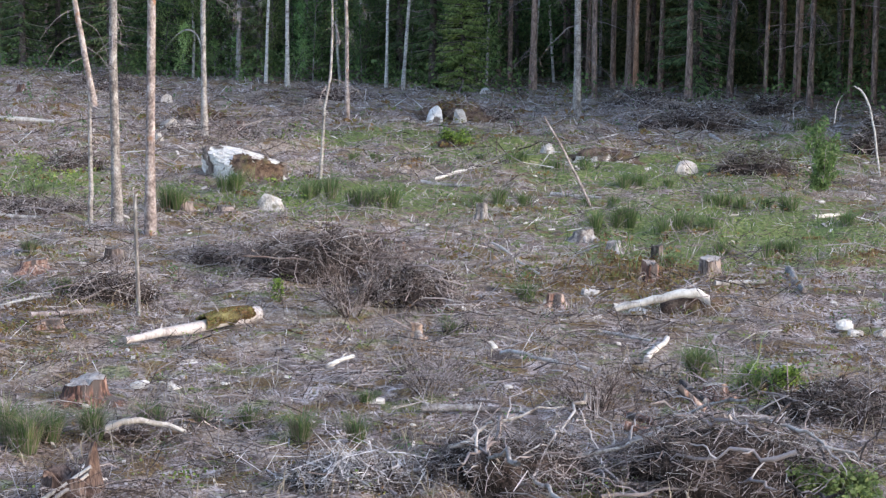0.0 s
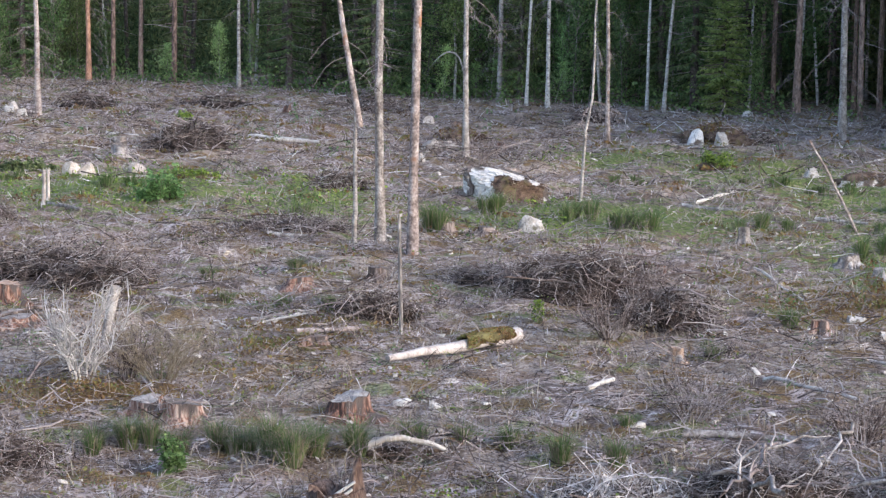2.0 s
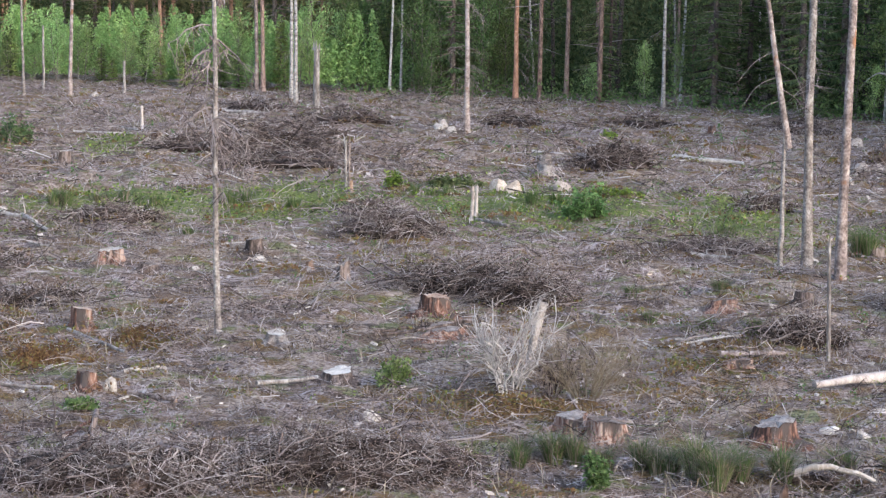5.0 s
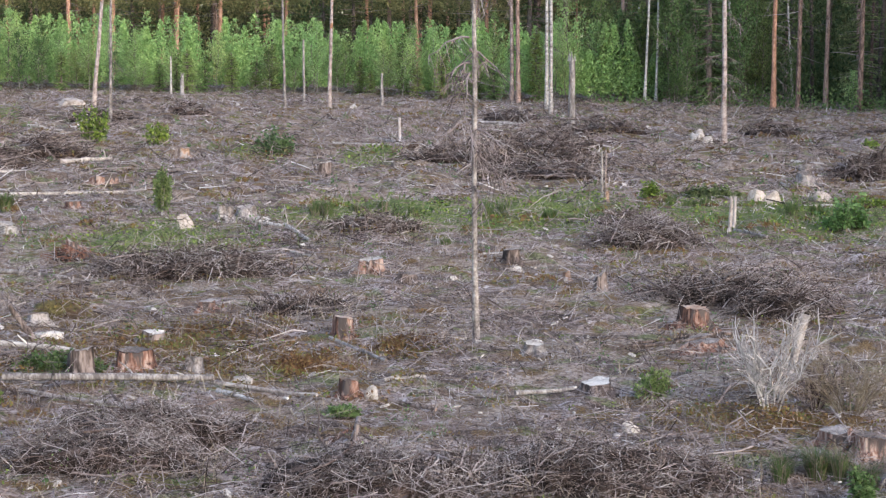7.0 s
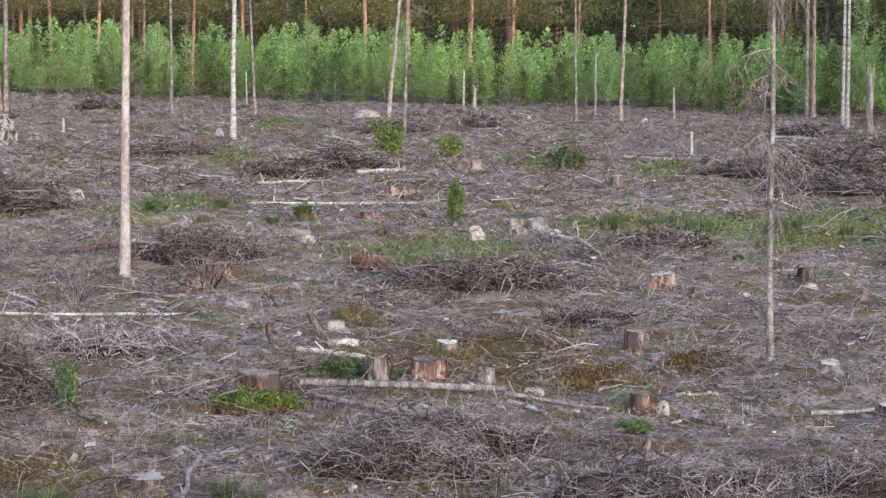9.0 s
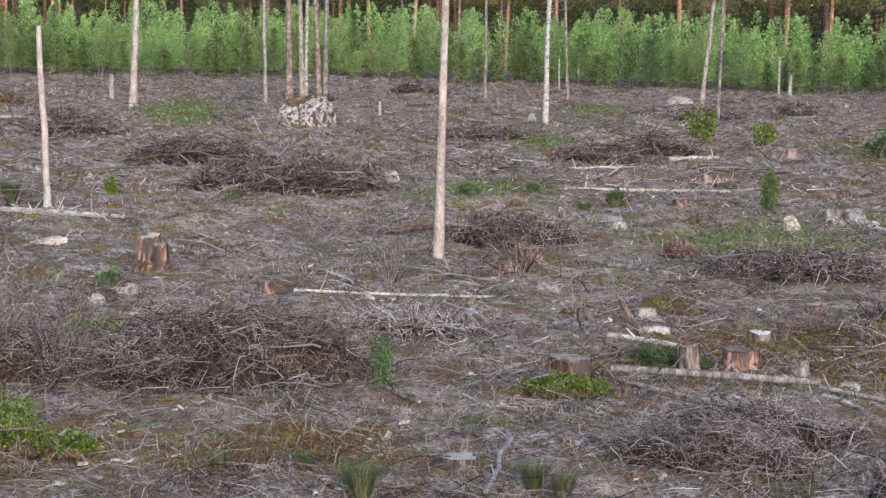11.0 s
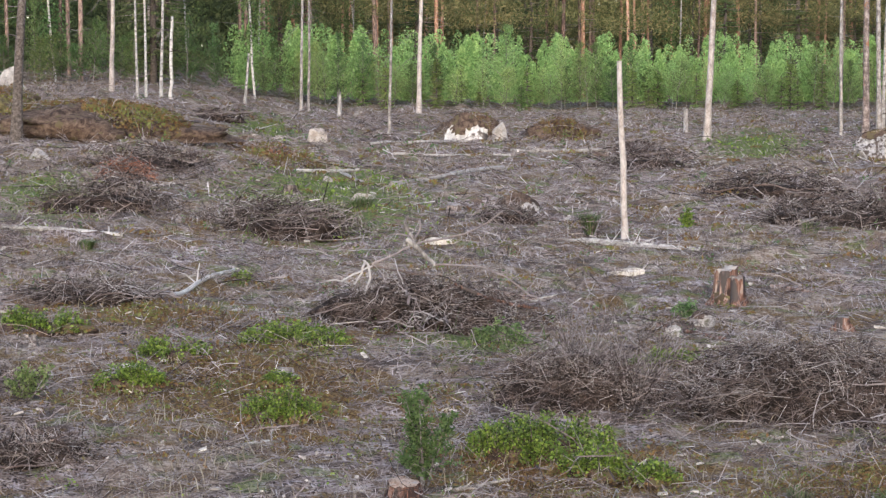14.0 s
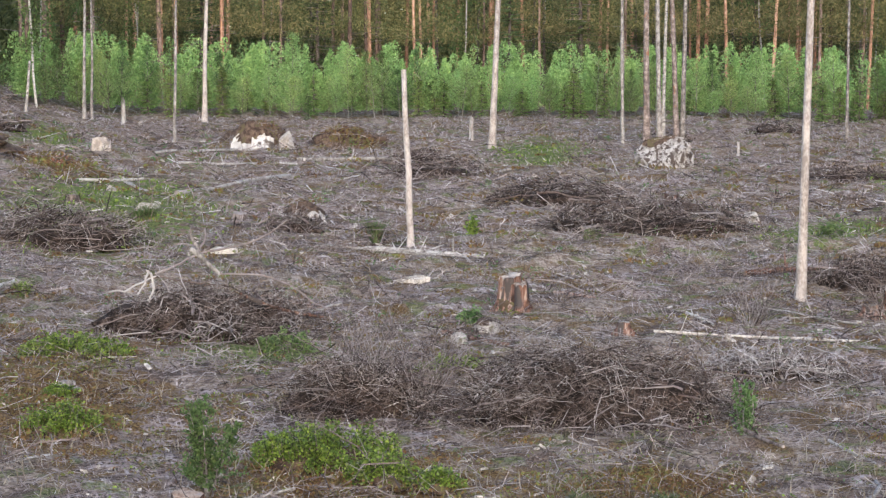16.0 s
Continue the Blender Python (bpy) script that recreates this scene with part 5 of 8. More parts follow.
def litter():
    g = np.random.default_rng(5)

    def spread(n, r0, r1, green=0.75, base=0.5):
        X, Y, r, az = scatter(n, r0, r1, g)
        keep = (g.uniform(-0.9, 1.1, n) < wavy(X, Y, 2.2, 9) * 0.75 + 0.45 * wavy(X, Y, 0.8, 10) + base - 0.08 - green * patch_mask("green", X, Y) - 0.15 * patch_mask("moss", X, Y)) & (r < np.interp(az, EDGE_AZ, EDGE_R) + 1)
        X, Y, r = X[keep], Y[keep], r[keep]
        return X, Y, ground_z(X, Y) + rough_z(X, Y), r

    for name, n, r0, r1, rad, length, m, lab in (
        ("branch_litter", 19000, 7.5, 30, 0.0062, (0.08, 0.55), TWIG, "grey broken branches and twigs strewn over the ground"),
        ("twig_litter", 40000, 7.5, 30, 0.0046, (0.06, 0.36), TWIG_BROWN, "brown twigs strewn over the ground"),
        ("silver_twig_litter", 20000, 10.5, 34, 0.0044, (0.05, 0.34), TWIG_SILVER, "bleached pale twigs strewn over the ground"),
        ("fine_grey_litter", 22000, 7.5, 17, 0.0042, (0.05, 0.3), TWIG, "fine grey twigs and needles over the nearer ground"),
        ("fine_brown_litter", 22000, 7.5, 17, 0.0046, (0.05, 0.28), TWIG_DARK, "fine dark brown twigs over the nearer ground"),
        ("far_branch_litter", 18000, 30, 76, 0.0105, (0.12, 0.6), TWIG, "grey slash covering the far part of the clear-cut"),
        ("far_twig_litter", 18000, 30, 76, 0.011, (0.12, 0.5), TWIG_BROWN, "brown slash covering the far part of the clear-cut"),
        ("far_pale_litter", 12000, 30, 76, 0.0115, (0.1, 0.6), TWIG_SILVER, "bleached branches on the far part of the clear-cut"),
    ):
        X, Y, Z, r = spread(n, r0, r1)
        n = len(X)
        D = g.normal(size=(n, 3)) * [1, 1, 0.28]
        D /= np.linalg.norm(D, axis=1, keepdims=True)
        L = length[0] + (length[1] - length[0]) * g.uniform(0, 1, n) ** 3.0
        near = np.clip(r / 20, 0.45, 1.0)
        L, R = L * near, rad * near * g.uniform(0.3, 1.15, n) ** 1.6
        Z = Z + np.abs(D[:, 2]) * L * 0.4 + R * 0.5 + np.abs(g.normal(size=n)) * 0.012
        solo(name, mesh_of(name, twig_bunch(np.stack([X, Y, Z], 1), D, L, R, g, 0.2, 2 if "twig" in name or "far" in name else 3), m), 0, 0, lab, "branch litter", "", "stuff", 0)
    for name, n, r0, r1, th, size, m, lab in (
        ("spray_litter", 3600, 8, 32, 0.0052, (0.25, 0.9), TWIG, "lopped grey side branches lying on the ground"),
        ("brown_spray_litter", 3600, 8, 32, 0.0052, (0.25, 0.9), TWIG_BROWN, "lopped brown side branches lying on the ground"),
        ("far_spray_litter", 3600, 32, 76, 0.0105, (0.5, 1.5), TWIG_BROWN, "lopped branches on the far part of the clear-cut"),
    ):
        X, Y, Z, r = spread(n, r0, r1)
        n = len(X)
        near = np.clip(r / 20, 0.45, 1.0)
        s, tilt = g.uniform(*size, n) * near, g.normal(size=n) * 0.13
        Z = Z + np.abs(np.sin(tilt)) * s * 0.4 + 0.02 + np.abs(g.normal(size=n)) * 0.02
        solo(name, mesh_of(name, place_sprays(np.stack([X, Y, Z], 1), g.uniform(0, 6.28, n), tilt, s, th * near * g.uniform(0.5, 1.1, n), g), m), 0, 0, lab, "branch litter", "", "stuff", 0)
    # pale chips of bark and wood
    X, Y, r, az = scatter(1500, 10, 60, g)
    n = len(X)
    Z = ground_z(X, Y) + rough_z(X, Y) + 0.012
    a = g.uniform(0, 6.28, n)
    s = g.uniform(0.015, 0.055, n) * np.clip(r / 25, 0.7, 1.5)
    d = np.stack([np.cos(a), np.sin(a), g.normal(size=n) * 0.3], 1) * s[:, None]
    e = np.stack([-np.sin(a), np.cos(a), g.normal(size=n) * 0.3], 1) * (s * g.uniform(0.25, 0.6, n))[:, None]
    C = np.stack([X, Y, Z], 1)
    up = np.array([0, 0, 0.012])
    V = np.stack([C - d - e, C + d - e, C + d + e, C - d + e, C - d * 0.9 - e * 0.9 + up, C + d * 0.9 - e * 0.9 + up, C + d * 0.9 + e * 0.9 + up, C - d * 0.9 + e * 0.9 + up], 1)
    F = np.arange(n)[:, None, None] * 8 + np.array([[4, 5, 6, 7], [0, 1, 5, 4], [1, 2, 6, 5], [2, 3, 7, 6], [3, 0, 4, 7]])
    solo("wood_chips", mesh_of("wood_chips", [(V.reshape(-1, 3), F.reshape(-1, 4), 0)], WHITEWOOD), 0, 0, "pale chips of wood and bark on the ground", "wood chips", "", "stuff", 0)
    # low cushions of moss and peat that break up the litter
    X, Y, r, az = scatter(6500, 8, 66, g)
    k = (wavy(X, Y, 2.6, 51) + 0.6 * wavy(X, Y, 0.9, 52) + 1.2 * patch_mask("moss", X, Y) - 0.4 * wavy(X, Y, 2.2, 9) > 0.3) & (r < np.interp(az, EDGE_AZ, EDGE_R))
    X, Y, r = X[k], Y[k], r[k]
    spots = [(x + g.normal() * rx * 0.5 * y / math.hypot(x, y) + g.normal() * ry * 0.5 * x / math.hypot(x, y), y - g.normal() * rx * 0.5 * x / math.hypot(x, y) + g.normal() * ry * 0.5 * y / math.hypot(x, y)) for x, y, rx, ry, q in PATCHES["moss"] for _ in range(70)]
    X, Y = np.concatenate([X, [p[0] for p in spots]]), np.concatenate([Y, [p[1] for p in spots]])
    r = np.hypot(X, Y)
    n, per = len(X), 32
    W = (0.07 + 0.2 * g.uniform(0, 1, n) ** 2) * np.clip(0.5 + r / 30, 0.8, 2.0)
    a, q = g.uniform(0, 6.283, (n, per)), np.sqrt(g.uniform(0, 1, (n, per)))
    C = np.stack([X[:, None] + np.cos(a) * q * W[:, None] * 1.2, Y[:, None] + np.sin(a) * q * W[:, None] * 1.2, (ground_z(X, Y) + rough_z(X, Y))[:, None] + (1 - q ** 2) * (W * g.uniform(0.2, 0.5, n))[:, None] * g.uniform(0.6, 1.1, (n, per))], 2)
    size = np.repeat(np.clip(0.0011 * r, 0.014, 0.05), per) * g.uniform(0.7, 1.3, n * per)
    solo("moss_hummocks", mesh_of("moss_hummocks", leaves(C.reshape(-1, 3), size, g, 0, 0, 1.8), HUMMOCK), 0, 0, "low brown and olive hummocks of moss and peat", "moss", "", "stuff", 0)
    # withered heather, upright and fine, over the farther ground
    X, Y, r, az = scatter(150000, 8, 78, g, 0.85)
    hh = np.clip(0.5 + 0.5 * wavy(X, Y, 2.4, 71) + 0.3 * wavy(X, Y, 0.7, 72), 0, 1.3) * (1 - 0.6 * np.clip(patch_mask("green", X, Y), 0, 1))
    k = (hh > 0.18) & (r < np.interp(az, EDGE_AZ, EDGE_R) + 3)
    X, Y, r, hh = X[k], Y[k], r[k], hh[k]
    n = len(X)
    base = np.stack([X, Y, ground_z(X, Y) + rough_z(X, Y) - 0.02], 1)
    up = np.stack([g.normal(size=n) * 0.8, g.normal(size=n) * 0.8, g.uniform(0.15, 1.0, n)], 1) * (np.clip(0.003 * r, 0.03, 0.1) + np.clip(0.006 * r, 0.06, 0.14) * hh * g.uniform(0.4, 1, n))[:, None]
    b = g.uniform(0, 3.14, n)
    e = np.stack([np.cos(b), np.sin(b), 0 * b], 1) * np.clip(0.00022 * r, 0.0028, 0.014)[:, None]
    V = np.stack([base, base + up * 0.6 + e, base + up, base + up * 0.55 - e], 1)
    solo("dry_heather", mesh_of("dry_heather", [(V.reshape(-1, 3), np.arange(4 * n).reshape(n, 4), 0)], HEATHER), 0, 0, "withered mauve-grey heather among the slash", "heather", "", "stuff", 0)
    # small knots of crossed branches
    X, Y, r, az = scatter(420, 9, 60, g)
    k = (wavy(X, Y, 3.1, 61) > 0.1) & (r < np.interp(az, EDGE_AZ, EDGE_R))
    X, Y, r = np.repeat(X[k], 9), np.repeat(Y[k], 9), np.repeat(r[k], 9)
    n = len(X)
    X, Y = X + g.normal(size=n) * 0.22, Y + g.normal(size=n) * 0.22
    s, tilt = g.uniform(0.25, 0.8, n) * np.clip(0.7 + r / 60, 0.8, 1.5), g.normal(size=n) * 0.25
    Z = ground_z(X, Y) + rough_z(X, Y) + np.abs(np.sin(tilt)) * s * 0.4 + g.uniform(0.02, 0.16, n)
    solo("branch_knots", mesh_of("branch_knots", place_sprays(np.stack([X, Y, Z], 1), g.uniform(0, 6.28, n), tilt, s, (0.004 + 0.00012 * r) * g.uniform(0.5, 1.3, n), g), TWIG), 0, 0, "small knots of crossed grey branches", "branch litter", "", "stuff", 0)
    # low humps of twigs
    X, Y, r, az = scatter(700, 9, 70, g, 0.8)
    k = (wavy(X, Y, 3.4, 81) > 0.0) & (r < np.interp(az, EDGE_AZ, EDGE_R) - 1) & (patch_mask("green", X, Y) < 0.4)
    twigs = []
    for x, y, q in zip(X[k], Y[k], r[k]):
        w, h = g.uniform(0.25, 0.7) * (0.7 + q / 50), g.uniform(0.08, 0.3) * (0.7 + q / 60)
        n = int(18 + 18 * w)
        a, e = g.uniform(0, 6.283, n), np.sqrt(g.uniform(0, 1.3, n))
        twigs.append(np.stack([x + np.cos(a) * e * w, y + np.sin(a) * e * w, gz(x, y) + np.clip(1 - e ** 2, 0, 1) * h * g.uniform(0.2, 1, n) + 0.02], 1))
    for name, part_of, m, lab in (("hump_twigs", 0, TWIG_BROWN, "brown twigs heaped in low humps"), ("grey_hump_twigs", 1, TWIG, "grey twigs heaped in low humps")):
        P = np.concatenate(twigs[part_of::2])
        n, r = len(P), np.hypot(P[:, 0], P[:, 1])
        solo(name, mesh_of(name, place_sprays(P, g.uniform(0, 6.28, n), g.normal(size=n) * 0.22, g.uniform(0.2, 0.7, n) * (0.7 + r / 60), (0.0035 + 0.0001 * r) * g.uniform(0.5, 1.2, n), g), m), 0, 0, lab, "branch litter", "", "stuff", 0)
    # dry grass and bare stalks, green grass in the damp hollows
    X, Y, r, az = scatter(25000, 8, 50, g)
    k = wavy(X, Y, 1.6, 21) + 0.4 * patch_mask("green", X, Y) > -0.1
    X, Y, r = X[k], Y[k], r[k]
    solo("dry_grass", blade_mesh("dry_grass", X, Y, ground_z(X, Y) + rough_z(X, Y) - 0.01, 0.15, 1.2, 0.009, g, DRYGRASS), 0, 0, "thin dry grass between the twigs", "grass", "", "stuff", 0)
    X, Y, r, az = scatter(90000, 8, 60, g)
    mk = patch_mask("green", X, Y)
    k = (g.uniform(0, 1, len(X)) < mk * (0.2 + 0.75 * wavy(X, Y, 0.8, 33))) & (mk > 0.12)
    X, Y, r = X[k], Y[k], r[k]
    tall = wavy(X, Y, 1.1, 35) + 0.4 * wavy(X, Y, 0.4, 36) > 0.25
    for name, k, h, lab in (("meadow_grass", ~tall, 0.12, "soft low green grass in the damp hollow"), ("rush_clumps", tall, 0.3, "clumps of taller green rushes in the damp hollow")):
        solo(name, blade_mesh(name, X[k], Y[k], ground_z(X, Y)[k] + rough_z(X, Y)[k] - 0.01, h, 0.9, 0.013, g, GRASS), 0, 0, lab, "grass", "", "stuff", 0)
    X, Y, r, az = scatter(60000, 16, 66, g, 0.8)
    mk = patch_mask("green", X, Y)
    k = (g.uniform(0, 1, len(X)) < mk * (0.55 + 0.7 * wavy(X, Y, 1.4, 37))) & (mk > 0.15) & (az > 4)
    X, Y, r = np.repeat(X[k], 4), np.repeat(Y[k], 4), np.repeat(r[k], 4)
    n = len(X)
    C = np.stack([X, Y, ground_z(X, Y) + rough_z(X, Y)], 1) + np.stack([g.normal(size=n) * 0.07, g.normal(size=n) * 0.07, g.uniform(0.0, 0.07, n)], 1)
    solo("moss_and_herb_carpet", mesh_of("moss_and_herb_carpet", leaves(C, np.clip(0.0011 * r, 0.02, 0.05), g, 0, 0, 1.6), LEAF_BILBERRY), 0, 0, "fresh yellow-green carpet of moss and herbs in the hollows", "moss", "", "stuff", 0)
    X, Y, r, az = scatter(9000, 8, 50, g)
    k = wavy(X, Y, 1.1, 41) > 0.55
    X, Y = X[k], Y[k]
    C = np.stack([X, Y, ground_z(X, Y) + rough_z(X, Y) + g.uniform(0.01, 0.09, len(X))], 1)
    C = (C[:, None] + g.normal(size=(len(C), 6, 3)) * [0.03, 0.03, 0.015]).reshape(-1, 3)
    # small leafy plants here and there
    X, Y, r, az = scatter(1500, 9, 60, g)
    k = (wavy(X, Y, 2.0, 43) > 0.2) & (r < np.interp(az, EDGE_AZ, EDGE_R))
    X, Y, r = X[k], Y[k], r[k]
    n, per = len(X), 20
    S = g.uniform(0.05, 0.16, n) * np.clip(0.6 + r / 40, 0.8, 1.6)
    P = np.stack([X, Y, ground_z(X, Y) + rough_z(X, Y) + 0.5 * S], 1)[:, None] + g.normal(size=(n, per, 3)) * S[:, None, None] * [0.38, 0.38, 0.35]
    solo("leafy_seedlings", mesh_of("leafy_seedlings", leaves(P.reshape(-1, 3), np.repeat(np.clip(0.0009 * r, 0.01, 0.04), per), g), LEAF_BIRCH), 0, 0, "small green leafy seedlings on the clear-cut", "seedling", "", "stuff", 0)
    solo("bilberry_carpet", mesh_of("bilberry_carpet", leaves(C, 0.014, g), LEAF_BILBERRY), 0, 0, "scattered small green bilberry sprigs", "shrub", "", "stuff", 0)


# ---- the place ----
KEEP = []
KEEP.append((-6.17, 57.39))
KEEP.append((-4.43, 54.03))
KEEP.append((-1.62, 54.23))
KEEP.append((-1.13, 53.47))
KEEP.append((-0.41, 59.22))
KEEP.append((2.51, 53.00))
KEEP.append((3.03, 42.80))
KEEP.append((4.17, 54.61))
KEEP.append((5.40, 55.23))
KEEP.append((5.58, 54.97))
KEEP.append((6.01, 52.49))
KEEP.append((6.44, 49.73))
KEEP.append((7.47, 49.47))
KEEP.append((8.93, 46.17))
KEEP.append((1.75, 59.88))
KEEP.append((-4.48, 61.72))
KEEP.append((-5.08, 54.45))
KEEP.append((8.76, 49.27))
KEEP.append((5.15, 57.38))
KEEP.append((-15.93, 44.08))
KEEP.append((-30.07, 61.07))
KEEP.append((-26.91, 57.26))
KEEP.append((-20.93, 46.10))
KEEP.append((-21.00, 63.05))
KEEP.append((-19.86, 65.39))
KEEP.append((-18.96, 66.31))
KEEP.append((-15.05, 60.42))
KEEP.append((-6.28, 59.56))
KEEP.append((-25.77, 64.13))
KEEP.append((-26.08, 63.81))
KEEP.append((-38.06, 47.42))
KEEP.append((-32.77, 41.56))
KEEP.append((-33.98, 52.18))
KEEP.append((-35.78, 56.17))
KEEP.append((-32.90, 53.20))
KEEP.append((-23.00, 40.47))
KEEP.append((-29.80, 61.03))
KEEP.append((-26.16, 55.99))
KEEP.append((-32.59, 56.12))
KEEP.append((-42.57, 58.29))
KEEP.append((-42.82, 57.95))
KEEP.append((-33.89, 35.83))
KEEP.append((-44.67, 30.38))
KEEP.append((-45.19, 35.51))
KEEP.append((-44.40, 35.79))
KEEP.append((-44.77, 36.59))
KEEP.append((-44.73, 36.69))
KEEP.append((-44.58, 37.10))
KEEP.append((-44.51, 37.27))
KEEP.append((-49.99, 33.19))
KEEP.append((-37.92, 33.66))
KEEP.append((-43.38, 43.03))
KEEP.append((-42.55, 46.03))
KEEP.append((-46.42, 49.79))
KEEP.append((-56.17, 16.54))
KEEP.append((-61.02, 29.19))
KEEP.append((-49.67, 22.82))
KEEP.append((-60.38, 24.42))
KEEP.append((-59.12, 24.18))
KEEP.append((-59.07, 25.29))
KEEP.append((-48.77, 32.43))
KEEP.append((-53.95, 16.66))
KEEP.append((-54.35, 17.05))
KEEP.append((-55.18, 17.77))
KEEP.append((-54.03, 17.68))
KEEP.append((-58.82, 21.79))
KEEP.append((-46.70, 36.67))
patch("green", 3.6, 23.4, 2.93, 3.73, 1.0)
patch("green", 3.4, 30.6, 2.73, 3.78, 1.0)
patch("green", -1.3, 26.2, 2.58, 2.73, 1.0)
patch("green", 1.2, 33.9, 2.02, 3.33, 1.0)
patch("green", 6.3, 34.1, 1.73, 4.13, 1.0)
patch("green", 2.4, 20.4, 0.97, 1.40, 1.0)
patch("green", -0.9, 36.7, 2.19, 2.37, 1.0)
patch("green", -9.1, 28.3, 2.30, 2.88, 1.0)
patch("green", -12.4, 25.6, 1.42, 2.33, 1.0)
patch("green", -5.8, 27.6, 1.18, 3.65, 1.0)
patch("green", -14.4, 25.2, 2.25, 2.18, 1.0)
patch("green", -15.3, 20.1, 1.64, 1.47, 1.0)
patch("green", -29.9, 12.4, 1.64, 6.34, 1.0)
patch("green", -28.7, 7.5, 0.78, 3.44, 1.0)
patch("green", -42.7, 30.6, 1.39, 5.77, 1.0)
patch("green", -15.3, 20.7, 0.91, 2.29, 1.0)
patch("green", 2.4, 14.0, 0.50, 0.88, 1.0)
patch("green", -16.3, 8.3, 0.87, 0.69, 1.0)
patch("green", -22.3, 22.7, 0.85, 1.75, 1.0)
patch("moss", -14.7, 5.4, 1.48, 1.98, 1.0)
patch("moss", -9.9, 8.1, 0.84, 0.82, 1.0)
patch("moss", -10.4, 13.7, 0.76, 1.49, 1.0)
patch("moss", -9.2, 13.5, 0.82, 1.19, 1.0)
patch("moss", 1.9, 18.8, 1.12, 1.57, 1.0)
patch("moss", -4.5, 13.4, 0.84, 0.55, 1.0)
patch("moss", -18.0, 5.9, 1.11, 0.89, 1.0)
patch("moss", -3.5, 16.3, 0.49, 1.81, 0.7)
patch("moss", -11.2, 6.5, 1.15, 0.94, 1.0)
patch("green", -32.0, 13.7, 1.58, 6.40, 1.0)
patch("green", -29.7, 7.1, 0.29, 1.50, 1.0)
patch("green", -48.7, 18.6, 0.90, 5.52, 1.0)
patch("green", -41.4, 29.7, 0.88, 3.64, 1.0)
patch("moss", -38.7, 15.1, 0.39, 2.10, 1.0)
patch("moss", -15.4, 5.7, 1.03, 1.20, 1.0)
patch("green", -39.9, 28.7, 1.00, 3.04, 1.0)
patch("green", -29.6, 31.2, 0.81, 2.92, 1.0)
patch("green", -22.0, 21.0, 0.71, 1.94, 1.0)
patch("green", -15.8, 20.3, 0.76, 1.36, 1.0)
patch("green", -38.5, 43.0, 1.09, 4.02, 1.0)
patch("moss", -10.0, 8.1, 0.85, 0.50, 1.0)
patch("green", -15.4, 19.9, 0.63, 0.82, 1.0)
patch("green", -20.8, 35.4, 0.77, 3.07, 1.0)
patch("green", -23.2, 34.2, 0.52, 2.17, 1.0)
patch("moss", -10.1, 14.8, 0.31, 0.67, 1.0)
patch("moss", -8.8, 13.6, 0.23, 0.55, 1.0)
patch("moss", -8.3, 14.8, 0.19, 0.38, 1.0)
patch("green", -8.7, 28.3, 2.41, 3.54, 1.0)
patch("green", -5.6, 26.2, 0.29, 1.35, 1.0)
patch("green", -12.5, 27.3, 1.27, 3.09, 1.0)
forest()
stump(-2.45, 13.14, 0.26, 0.13, "red", "cut", 6, 0, 0.07)
stump(-0.44, 20.34, 0.12, 0.16, "red", "cut", 3, 0, 0.05)
stump(0.51, 23.77, 0.14, 0.19, "grey", "cut", 3, 0, 0.05)
stump(2.09, 18.85, 0.17, 0.18, "red", "cut", 3, 0, 0.15)
stump(1.06, 17.43, 0.15, 0.09, "red", "warm", 3, 0, 0.05)
stump(1.92, 20.95, 0.16, 0.10, "grey", "cut", 3, 0, 0.05)
stump(2.33, 20.33, 0.13, 0.15, "dark", "cut", 3, 0, 0.05)
stump(2.73, 19.22, 0.21, 0.18, "dark", "cut", 4, 0, 0.05)
stump(-0.20, 15.69, 0.12, 0.10, "pale", "warm", 2, 0, 0.2)
stump(1.98, 13.61, 0.16, 0.07, "red", "white", 3, 0, 0.05)
stump(-3.24, 15.71, 0.25, 0.08, "red", "warm", 2, 1, 0.05)
stump(-4.05, 18.92, 0.28, 0.10, "red", "cut", 3, 0, 0.05)
stump(-3.40, 19.75, 0.19, 0.11, "dark", "cut", 3, 0, 0.05)
stump(-3.23, 24.00, 0.17, 0.12, "dark", "cut", 3, 0, 0.05)
stump(-2.75, 24.09, 0.20, 0.07, "dark", "cut", 3, 0, 0.05)
stump(1.64, 21.97, 0.21, 0.10, "grey", "cut", 4, 0, 0.05)
stump(-3.84, 12.90, 0.21, 0.10, "red", "cut", 3, 0, 0.05)
stump(-3.56, 12.80, 0.26, 0.11, "red", "cut", 4, 0, 0.05)
stump(-6.54, 17.30, 0.27, 0.17, "red", "warm", 3, 0, 0.05)
stump(-6.04, 16.19, 0.31, 0.07, "red", "cut", 3, 0, 0.05)
stump(-7.25, 15.19, 0.18, 0.08, "grey", "white", 3, 0, 0.05)
stump(-6.06, 13.85, 0.24, 0.07, "dark", "white", 5, 0, 0.06)
stump(-10.72, 33.92, 0.23, 0.20, "grey", "cut", 3, 0, 0.05)
stump(-10.18, 20.69, 0.20, 0.16, "dark", "cut", 3, 0, 0.05)
stump(-8.25, 18.92, 0.15, 0.18, "dark", "cut", 2, 0, 0.2)
stump(-9.13, 15.02, 0.18, 0.18, "red", "warm", 3, 0, 0.05)
stump(-11.20, 19.05, 0.28, 0.15, "red", "white", 3, 0, 0.05)
stump(-7.69, 12.73, 0.16, 0.12, "red", "cut", 2, 0, 0.1)
stump(-9.71, 12.64, 0.28, 0.18, "red", "cut", 4, 0, 0.08)
stump(-9.87, 12.16, 0.21, 0.23, "dark", "cut", 3, 0, 0.1)
